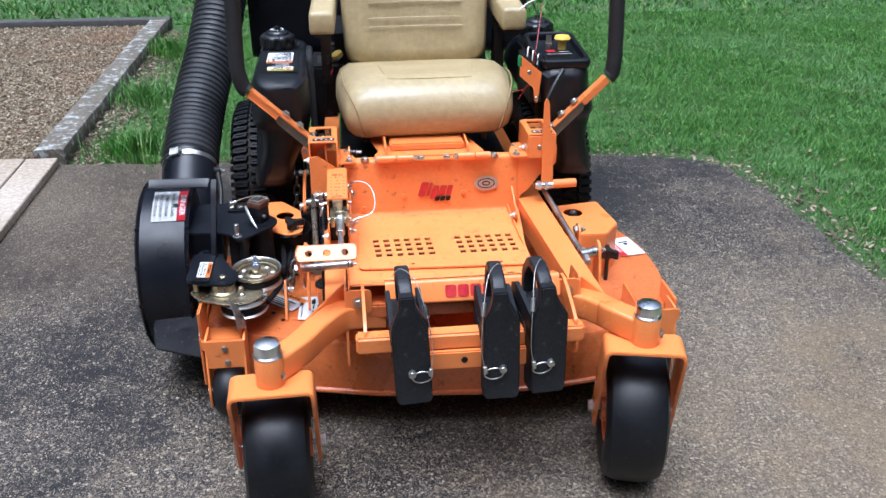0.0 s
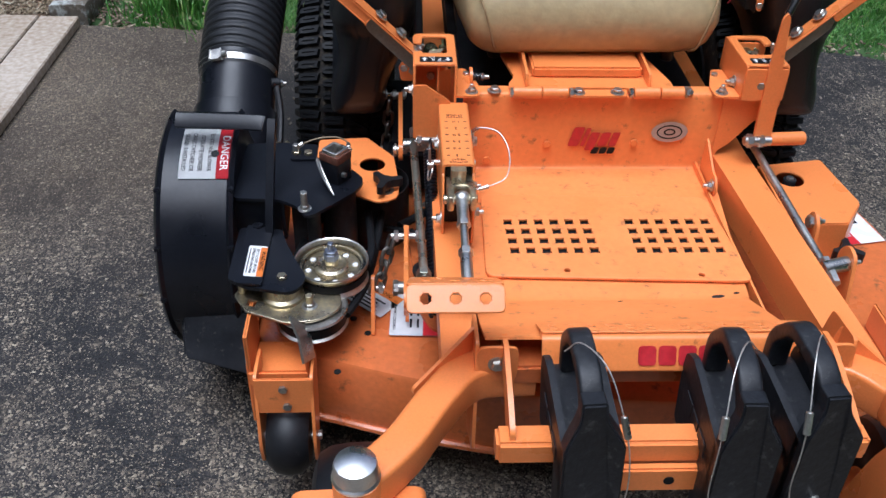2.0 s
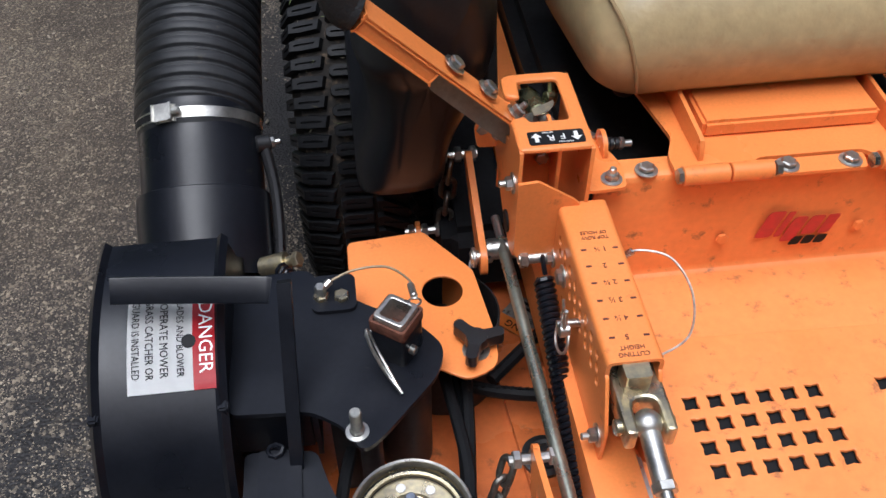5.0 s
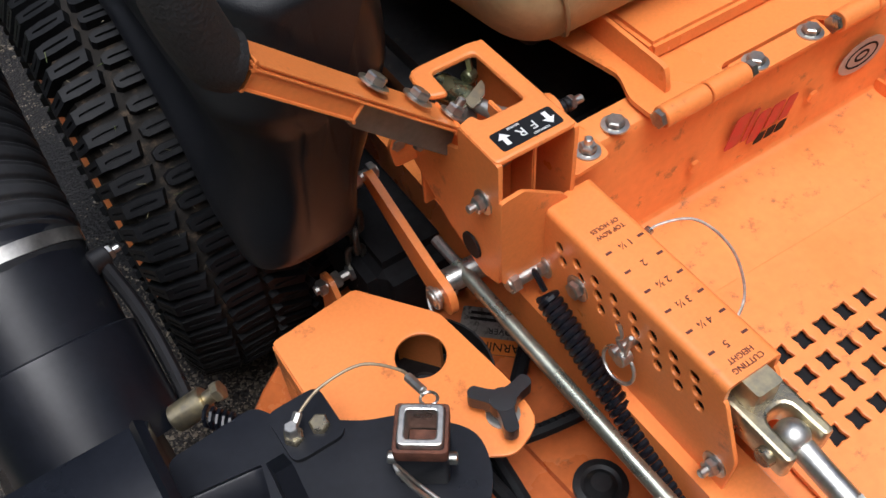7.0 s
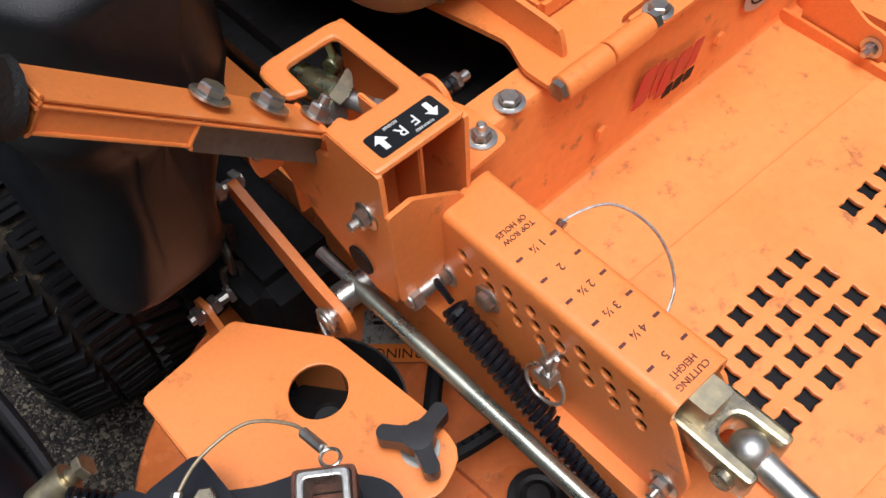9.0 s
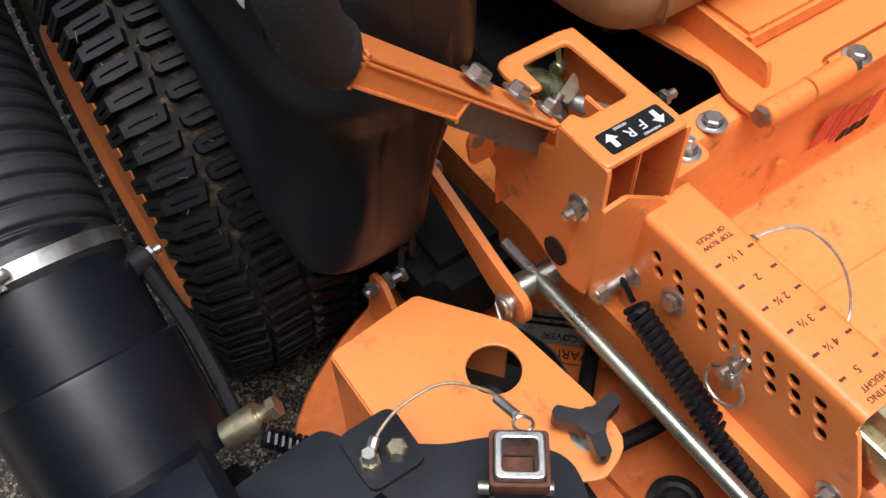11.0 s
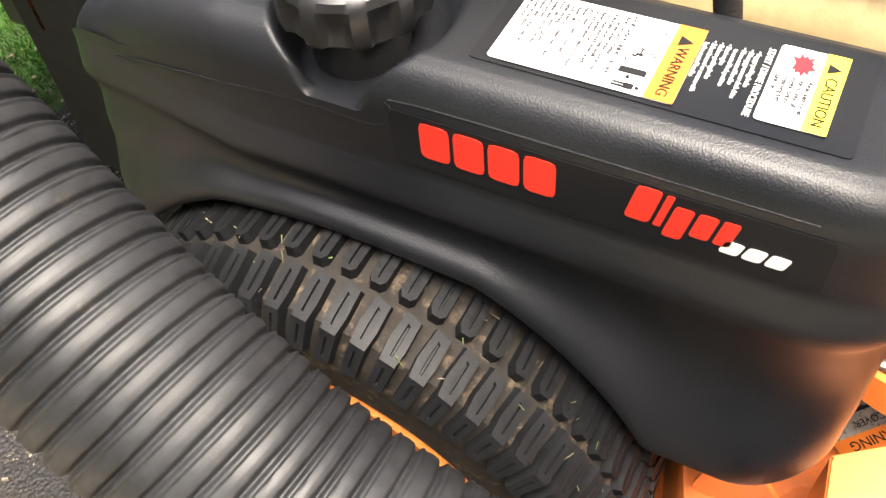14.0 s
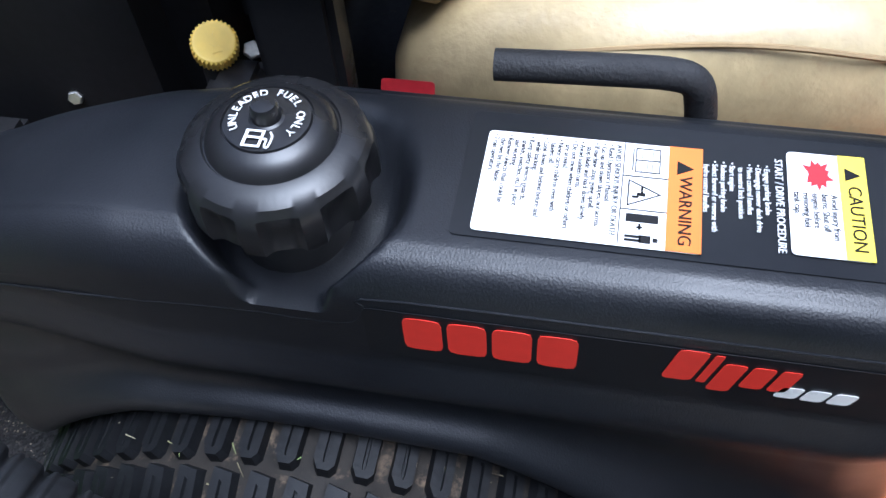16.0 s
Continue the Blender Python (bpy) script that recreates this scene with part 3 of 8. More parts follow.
# ---- unseen dark ring all round the yard, added to block low sky light ----
bm = bmesh.new()
k = 96
ringpts = []
for i in range(k):
    a = 2 * math.pi * i / k
    r = 13 + 1.5 * noise.noise(Vector((math.cos(a) * 3, math.sin(a) * 3, 0)))
    top = 10.5 + 3.0 * noise.noise(Vector((math.cos(a) * 5, math.sin(a) * 5, 4))) + 1.2 * noise.noise(Vector((math.cos(a) * 17, math.sin(a) * 17, 8)))
    ringpts.append([bm.verts.new((math.cos(a) * (r + 0.6 * math.sin(j * 2.2 + i)), math.sin(a) * (r + 0.6 * math.sin(j * 2.2 + i)), -0.1 + top * j / 5)) for j in range(6)])
for i in range(k):
    p, q = ringpts[i], ringpts[(i + 1) % k]
    for j in range(5):
        bm.faces.new((p[j], q[j], q[j + 1], p[j + 1]))
tagged(part("backdrop", bm, material("sky_block_green", (0.035, 0.055, 0.022), 0.9, vary=0.5, scale=0.5, grain=3, bump=1.0, bump_scale=4)), "unseen dark green ring added round the yard to block low sky light", "tree line", kind="structure")


# ---- timber edging and boards ----
def log_of(name, a, b, w, h, mat, label):
    bm = bmesh.new()
    a, b = Vector(a), Vector(b)
    k = 26
    rings = []
    d = (b - a).normalized()
    s = Vector((d.y, -d.x, 0))
    for i in range(k + 1):
        c = a.lerp(b, i / k)
        sec = rounded([(-w / 2, 0), (w / 2, 0), (w / 2, h), (-w / 2, h)], 0.012, 2)
        rings.append([bm.verts.new(c + s * (x + 0.006 * noise.noise(Vector((i * 0.6, x * 9, z * 9)))) + Vector((0, 0, z + 0.007 * noise.noise(Vector((i * 0.5, x * 7 + 5, z * 7)))))) for x, z in sec])
    for p, q in zip(rings, rings[1:]):
        n = len(p)
        for i in range(n):
            bm.faces.new((p[i], p[(i + 1) % n], q[(i + 1) % n], q[i]))
    bm.faces.new(rings[0][::-1])
    bm.faces.new(rings[-1])
    return tagged(part(name, bm, mat), label, "timber edging")


log_of("edging_timber", (-1.525, 1.60, -0.02), (-1.515, 4.36, -0.02), 0.125, 0.085, TIMBER, "weathered grey timber with flaking pale paint, edging the mulch bed")
log_of("edging_timber", (-4.6, 4.46, -0.02), (-1.44, 4.42, -0.02), 0.10, 0.085, DARK_TIMBER, "dark old timber along the far side of the mulch bed")
boardwalk = thing("boardwalk", (-1.9, 0, 0), "weathered pale boards lying on the driveway beside the mulch bed", "boardwalk", kind="structure")
for i, (x0, x1, dy) in enumerate(((-1.615, -1.482, 0.0), (-1.755, -1.622, 0.008), (-1.90, -1.762, 0.014), (-2.045, -1.908, 0.02), (-2.19, -2.052, 0.03), (-2.34, -2.198, 0.04))):
    bm = bmesh.new()
    box(bm, (x0, -2.6, 0.002), (x1, 1.575 + dy, 0.036), 0.003)
    part("board", bm, WOOD, boardwalk)


# ---- the mower ----
mower = thing("riding_mower", (0, 0, 0), "orange zero-turn riding mower with tan seat, parked on asphalt", "riding mower")
UP, FRONT, RIGHT = Vector((0, 0, 1)), Vector((0, -1, 0)), Vector((1, 0, 0))

# floor pan: back wall, floor, front ledge and slope, bent from one sheet
T = 0.004
fold = [(0.03, 0.545), (0.0, 0.545), (0.0, 0.39), (-0.385, 0.387), (-0.515, 0.448), (-0.568, 0.478)]


def offset_line(pts, d):
    """The bent line moved sideways by d."""
    out = []
    for i, (a, b) in enumerate(pts):
        p, q = Vector(pts[max(i - 1, 0)]), Vector(pts[min(i + 1, len(pts) - 1)])
        t = (q - p).normalized()
        out.append((a - t.y * d, b + t.x * d))
    return out


def bend(pts, r, steps=4):
    """An open line with its inner corners rounded."""
    out = [pts[0]]
    for i in range(1, len(pts) - 1):
        p, a, b = Vector(pts[i]), Vector(pts[i - 1]), Vector(pts[i + 1])
        d = min(r, (a - p).length * 0.45, (b - p).length * 0.45)
        s, e = p + (a - p).normalized() * d, p + (b - p).normalized() * d
        for k in range(steps + 1):
            t = k / steps
            q = s * (1 - t) ** 2 + p * 2 * t * (1 - t) + e * t * t
            out.append((q.x, q.y))
    return out + [pts[-1]]


line = bend(fold, 0.010)
under = offset_line(line, T)
bm = bmesh.new()
prism(bm, line + under[::-1], 0.477, axes((-0.245, 0, 0), (0, 1, 0), UP), 0)
for v in bm.verts:
    if v.co.x > 0.1:
        v.co.x -= 0.028 * min(1, max(0, (-0.06 - v.co.y) / 0.05)) + 0.017 * min(1, max(0, (-0.30 - v.co.y) / 0.09))
floor_pan = part("floor_pan", bm, FLOOR_ORANGE, mower, "orange steel floor pan with scuffed paint", 25)

# the treadplate with its raised-edge holes
hx = [-0.174 + 0.0265 * i for i in range(6)] + [0.036 + 0.0265 * i for i in range(6)]
holes, hole_spots = [], []
for cx in hx:
    for k in range(4):
        x, y = cx + 0.0015 * k, -0.190 - 0.0265 * k
        hole_spots.append((x, y))
        holes.append([(x + (0.0108 - 0.0042 * abs(math.cos(math.pi * q / 12)) ** 1.0) * math.cos(math.pi * q / 24), y + (0.0108 - 0.0042 * abs(math.cos(math.pi * q / 12)) ** 1.0) * math.sin(math.pi * q / 24)) for q in range(48)])
tread_outline = rounded([(-0.222, -0.335), (0.205, -0.352), (0.188, -0.118), (-0.215, -0.105)], 0.018, 5)
tread = piece("treadplate", plate_mesh("treadplate", tread_outline, holes + [circle(-0.09, -0.322, 0.005), circle(0.125, -0.335, 0.005)], 0.005, FLOOR_ORANGE, 0.0012), Matrix.Translation((0, 0, 0.3965)), mower, "orange foot plate punched with rows of holes")
tread.rotation_euler = (radians(1.0), 0, 0)
# black squares on the orange floor paint in the shade below each hole
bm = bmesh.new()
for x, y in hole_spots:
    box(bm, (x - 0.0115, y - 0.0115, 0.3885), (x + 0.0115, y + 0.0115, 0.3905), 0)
tagged(part("hole_shade", bm, INK_AND_SHADE, mower, "black squares standing in for the shade under the holes"), kind="stuff")

# front beam with the maker's mark, welded along the pan's edge
bm = bmesh.new()
nose = bend([(-0.555, 0.4765), (-0.574, 0.484), (-0.598, 0.440), (-0.590, 0.434)], 0.009, 5)
back = offset_line(nose, 0.004)
prism(bm, nose + back[::-1], 0.378, axes((-0.170, 0, 0), (0, 1, 0), UP), 0)
front_beam = part("front_beam", bm, ORANGE, mower, "", 25)
strip_holes = []
for x in [-0.150 + 0.0265 * i for i in range(6)] + [0.030 + 0.0265 * i for i in range(6)]:
    for y in (0.016, 0.036):
        strip_holes.append([(x + (0.0082 if q % 2 else 0.0047) * math.cos(math.pi * q / 4), y + (0.0082 if q % 2 else 0.0047) * math.sin(math.pi * q / 4)) for q in range(8)])
strip = plate_mesh("tread_strip", rounded([(-0.170, 0), (0.200, 0), (0.200, 0.060), (-0.170, 0.060)], 0.004, 2), strip_holes, 0.003, FLOOR_ORANGE)
piece("tread_strip", strip, axes((0, -0.5680, 0.4830), RIGHT, (0, 0.053, -0.030)), front_beam)
# black sheet behind the strip, so its holes look shaded
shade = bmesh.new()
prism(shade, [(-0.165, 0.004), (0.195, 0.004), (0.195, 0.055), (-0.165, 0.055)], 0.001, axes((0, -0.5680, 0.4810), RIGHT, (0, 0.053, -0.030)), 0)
part("strip_hole_shade", shade, INK_AND_SHADE, front_beam)
bead = random.Random(8)
bm = bmesh.new()
for i in range(62):
    if bead.random() < 0.25:
        continue
    c = Vector((-0.160 + 0.36 * i / 61, -0.5655 + bead.uniform(-0.002, 0.002), 0.4840))
    r = bmesh.ops.create_icosphere(bm, subdivisions=1, radius=bead.uniform(0.0012, 0.0024))
    bmesh.ops.translate(bm, verts=r["verts"], vec=c)
tagged(part("weld_bead", bm, ORANGE, front_beam), kind="stuff")
bm = bmesh.new()
box(bm, (-0.235, -0.575, 0.395), (0.245, -0.53, 0.428), 0.004)
part("lower_beam", bm, DECK_ORANGE, mower)
# bare scuffs in the paint
for x, y, r in ((0.139, -0.381, 0.008), (0.172, -0.372, 0.004), (-0.02, -0.40, 0.003), (-0.10, -0.545, 0.006)):
    z = 0.3875 if y > -0.385 else (0.387 + (-0.385 - y) * 0.53 + 0.0005)
    bm = bmesh.new()
    prism(bm, [(r * (1 + 0.35 * noise.noise(Vector((k * 0.9, x * 40, 0)))) * math.cos(2 * math.pi * k / 14) * 1.3, 0.5 * r * (1 + 0.5 * noise.noise(Vector((k * 0.9, x * 40, 5)))) * math.sin(2 * math.pi * k / 14)) for k in range(14)], 0.0005, pose(x, y, z, 0 if y > -0.385 else -28, 0, 12), 0)
    part("paint_scuff", bm, DARK, floor_pan, "bare dark scuff in the paint")


def mark_blocks(m, parent, mat, widths, height, lean, gap, name="maker_mark"):
    """A maker's mark as plain leaning blocks."""
    x = 0.0
    for w, h0, h1 in widths:
        bm = bmesh.new()
        pts = [(x + lean * h0 * height, h0 * height), (x + w + lean * h0 * height, h0 * height), (x + w + lean * h1 * height, h1 * height), (x + lean * h1 * height, h1 * height)]
        prism(bm, rounded(pts, min(w, height) * 0.22, 2), 0.0004, m, 0)
        x += w + gap
        part(name, bm, mat, parent, "plain block of a printed mark")


WORD_A = [(0.024, 0, 1)] * 4
WORD_B = [(0.020, 0.0, 1.0), (0.008, 0.0, 0.95), (0.017, -0.22, 0.72), (0.017, 0.0, 0.72), (0.014, 0.0, 0.72)]
WORD_C = [(0.013, 0, 1)] * 3
mark_blocks(axes((-0.042, -0.5940, 0.4485), RIGHT, (0, 0.024, 0.044)) @ pose(0, 0, 0.0008), front_beam, FADED_RED, WORD_A, 0.027, 0.0, 0.003)
mark_blocks(axes((-0.049, -0.0055, 0.440), RIGHT, UP), floor_pan, FADED_RED, WORD_B, 0.040, 0.28, 0.0035)
mark_blocks(axes((-0.004, -0.0055, 0.424), RIGHT, UP), floor_pan, INK_AND_SHADE, WORD_C, 0.013, 0.3, 0.002)
bm = bmesh.new()
prism(bm, [(0.034 * math.cos(a), 0.021 * math.sin(a)) for a in [2 * math.pi * i / 28 for i in range(28)]], 0.0006, axes((0.139, -0.0052, 0.470), RIGHT, UP), 0)
badge = part("dealer_badge", bm, BADGE, floor_pan, "grey oval sticker with a dark ring")
for rx, ry, wx in ((0.024, 0.0145, 0.0025), (0.011, 0.007, 0.003)):
    piece("badge_ring", plate_mesh("badge_ring", [(rx * math.cos(2 * math.pi * i / 28), ry * math.sin(2 * math.pi * i / 28)) for i in range(28)], [[((rx - wx) * math.cos(2 * math.pi * i / 28), (ry - wx) * math.sin(2 * math.pi * i / 28)) for i in range(28)]], 0.0004, INK_AND_SHADE, 0.0001), axes((0.139, -0.0060, 0.470), RIGHT, UP), badge)
for x, z in ((-0.087, 0.444), (0.076, 0.447)):
    bolt(ORANGE_BOLT, (x, -0.004, z), FRONT, floor_pan)
for x, z in ((-0.067 - 0.13, 0.41),):
    bolt(ORANGE_BOLT, (x, -0.004, z), FRONT, floor_pan)
# side flanges of the pan, with an ear on each side
for x in (0.1985, -0.2495):
    bm = bmesh.new()
    prism(bm, rounded([(0.0, 0.384), (-0.43, 0.375), (-0.43, 0.392), (-0.15, 0.398), (0.0, 0.405)], 0.004, 2), 0.004, axes((x, 0, 0), (0, 1, 0), UP), 0.001)
    part("pan_side_flange", bm, ORANGE, mower)
bm = bmesh.new()
prism(bm, rounded([(-0.02, 0.39), (-0.105, 0.39), (-0.118, 0.412), (-0.105, 0.432), (-0.085, 0.432), (-0.02, 0.47)], 0.010, 3), 0.004, axes((0.205, 0, 0), (0, 1, 0), UP), 0.001)
ear = part("pan_ear", bm, ORANGE, mower)
bolt(NUT, (0.204, -0.098, 0.412), (-1, 0, 0), ear)
bm = bmesh.new()
prism(bm, rounded([(-0.02, 0.39), (-0.105, 0.39), (-0.118, 0.412), (-0.105, 0.432), (-0.085, 0.432), (-0.02, 0.47)], 0.010, 3), 0.004, axes((-0.236, 0, 0), (0, 1, 0), UP), 0.001)
ear = part("pan_ear", bm, ORANGE, mower)
bolt(NUT, (-0.230, -0.098, 0.412), (1, 0, 0), ear)
bolt(BOLT, (-0.228, -0.04, 0.47), (1, 0, 0), ear)

# main rails
for a0, a1, b0, b1 in ((0.230, 0.296, 0.258, 0.318), (-0.305, -0.255, -0.300, -0.252)):
    bm = bmesh.new()
    prism(bm, [(b0, -0.56), (b1, -0.56), (a1, 0.0), (a1, 0.95), (a0, 0.95), (a0, 0.0)], 0.066, pose(0, 0, 0.354), 0.007, 3)
    part("frame_rail", bm, ORANGE, mower)
for y in (0.30, 0.62, 0.93):
    bm = bmesh.new()
    box(bm, (-0.25, y, 0.35), (0.228, y + 0.05, 0.40), 0.004)
    part("cross_member", bm, DECK_ORANGE, mower)

# right end of the wall and the upright brake post
bm = bmesh.new()
prism(bm, rounded([(0.228, 0.392), (0.236, 0.43), (0.256, 0.445), (0.290, 0.490), (0.332, 0.520), (0.332, 0.575), (0.300, 0.560), (0.270, 0.540), (0.228, 0.545)], 0.006, 2), 0.004, axes((0, 0.0, 0), RIGHT, UP), 0.001)
part("wall_bracket", bm, ORANGE, mower)
bm = bmesh.new()
prism(bm, rounded([(0.288, 0.455), (0.320, 0.455), (0.316, 0.56), (0.306, 0.62), (0.299, 0.70), (0.293, 0.712), (0.286, 0.70), (0.284, 0.60)], 0.006, 3), 0.006, axes((0, -0.026, 0), RIGHT, UP), 0.0015)
post = part("brake_post", bm, ORANGE, mower)
bm = bmesh.new()
rod(bm, (0.318, -0.028, 0.468), (0.385, -0.024, 0.468), 0.0125, 18, 0.001)
part("post_sleeve", bm, ORANGE, post)
bm = bmesh.new()
rod(bm, (0.27, -0.034, 0.468), (0.32, -0.034, 0.468), 0.009, 14, 0.001)
rod(bm, (0.275, -0.034, 0.468), (0.286, -0.034, 0.468), 0.013, 6, 0.001)
rod(bm, (0.296, -0.034, 0.468), (0.306, -0.034, 0.468), 0.012, 6, 0.001)
part("pivot_bolt", bm, ZINC, post)
bm = bmesh.new()
tube(bm, [(0.296, -0.022, 0.705), (0.312, -0.010, 0.735), (0.340, 0.01, 0.775)], 0.0065, 10, 3)
part("brake_grip", bm, PLASTIC, post, "thin black lever grip")

# hinged seat plate
bm = bmesh.new()
prism(bm, rounded([(-0.162, -0.012), (-0.085, -0.018), (-0.07, 0.006), (0.05, 0.006), (0.065, -0.012), (0.135, -0.012), (0.135, 0.03), (0.105, 0.16), (0.115, 0.34), (-0.15, 0.34), (-0.168, 0.15), (-0.150, 0.05), (-0.163, 0.02)], 0.008, 3), 0.005, pose(0, 0, 0.549), 0.0015)
seat_plate = part("seat_plate", bm, ORANGE, mower, "hinged orange plate under the seat")
bm = bmesh.new()
box(bm, (-0.118, 0.045, 0.553), (0.084, 0.30, 0.574), 0.004)
part("seat_pedestal", bm, ORANGE, seat_plate)
for x in (-0.134, 0.088):
    bm = bmesh.new()
    prism(bm, rounded([(0.005, 0.553), (0.012, 0.578), (0.26, 0.588), (0.27, 0.553)], 0.006, 2), 0.005, axes((x, 0, 0), (0, 1, 0), UP), 0.001)
    part("pedestal_rib", bm, ORANGE, seat_plate)
for x0, x1, mat in ((-0.158, -0.108, ORANGE), (-0.106, -0.060, ORANGE), (0.058, 0.104, ORANGE), (0.106, 0.148, ORANGE)):
    bm = bmesh.new()
    rod(bm, (x0, -0.014, 0.554), (x1, -0.014, 0.554), 0.0105, 16, 0.001)
    part("hinge_knuckle", bm, mat, seat_plate)
for x in (-0.163, -0.057, 0.05, 0.151):
    bm = bmesh.new()
    rod(bm, (x, -0.014, 0.554), (x + 0.006, -0.014, 0.554), 0.0085, 6)
    part("hinge_pin", bm, STEEL, seat_plate)
bm = bmesh.new()
prism(bm, rounded([(-0.058, -0.020), (0.045, -0.020), (0.05, 0.004), (-0.064, 0.004)], 0.004, 2), 0.004, pose(0, 0, 0.547), 0.001)
strap = part("hinge_strap", bm, ORANGE, seat_plate)
bolt(BOLT, (-0.040, -0.008, 0.551), UP, strap)
bolt(BOLT, (0.030, -0.008, 0.551), UP, strap)
for x, y in ((-0.189, 0.008), (0.160, 0.006)):
    bolt(BOLT, (x, y, 0.546), UP, floor_pan)

# dark hollow under the seat: engine compartment
bm = bmesh.new()
box(bm, (-0.25, 0.10, 0.30), (0.25, 0.92, 0.46), 0.02)
part("hydraulic_pump_housing", bm, DARK, mower)
bm = bmesh.new()
box(bm, (-0.258, 0.63, 0.44), (0.22, 1.00, 0.78), 0.04, segments=4)
engine = part("engine_shroud", bm, material("engine_shroud_plastic", (0.0075, 0.0075, 0.0085), 0.55, vary=0.3, spec=0.2), mower, "dark engine shroud behind the seat")
for k in range(9):
    bm = bmesh.new()
    box(bm, (-0.252, 0.60 + 0.028 * k, 0.50), (-0.228, 0.612 + 0.028 * k, 0.60), 0.003)
    part("cooling_fin", bm, DARK, engine)
bm = bmesh.new()
box(bm, (-0.395, 0.105, 0.262), (-0.255, 0.42, 0.372), 0.02, segments=3)
part("wheel_motor", bm, HOLLOW_BLACK, mower)
bm = bmesh.new()
box(bm, (-0.345, 0.80, 0.30), (-0.262, 1.02, 0.60), 0.008)
part("engine_frame", bm, HOLLOW_BLACK, mower, "black frame beside the engine")
# grass catcher behind the engine
bm = bmesh.new()
prism(bm, rounded([(1.08, 0.565), (1.60, 0.50), (1.68, 0.62), (1.62, 1.06), (1.50, 1.18), (1.18, 1.20), (1.06, 1.08)], 0.05, 4), 1.02, axes((-0.562, 0, 0), (0, 1, 0), UP), 0.02, 3)
catcher = part("grass_catcher", bm, BLACK_PAINT, mower, "black plastic grass catcher behind the seat")
bm = bmesh.new()
box(bm, (-0.574, 1.05, 0.93), (0.468, 1.66, 0.955), 0.006)
part("catcher_lid_rim", bm, BLACK_PAINT, catcher)
bm = bmesh.new()
box(bm, (-0.30, 1.02, 0.46), (0.30, 1.12, 0.62), 0.01)
part("catcher_mount", bm, DARK, mower)
bolt(SMALL_BOLT, (-0.258, 0.752, 0.622), (-1, -0.2, 0.3), engine)
bolt(DARK_BOLT, (-0.245, 0.590, 0.676), (-0.6, -0.3, 1), engine)
bm = bmesh.new()
box(bm, (-0.30, 0.575, 0.50), (-0.235, 0.625, 0.668), 0.012, segments=3)
part("filler_bracket", bm, DARK, engine)
# upright guard plate and the exhaust behind the tank
bm = bmesh.new()
prism(bm, rounded([(-0.345, 0.515), (-0.285, 0.490), (-0.15, 0.45), (-0.15, 0.56), (-0.345, 0.585)], 0.01, 3), 0.006, axes((0, 0.985, 0), RIGHT, UP), 0.001)
guard = part("engine_guard", bm, ORANGE, mower, "orange guard plate behind the tank")
bolt(BOLT, (-0.262, 0.978, 0.512), FRONT, guard)
bm = bmesh.new()
tube(bm, [(-0.26, 0.88, 0.42), (-0.285, 0.865, 0.52), (-0.300, 0.862, 0.585), (-0.300, 0.87, 0.62)], 0.019, 14, 5)
part("exhaust_pipe", bm, STEEL, mower, "dull steel exhaust pipe")

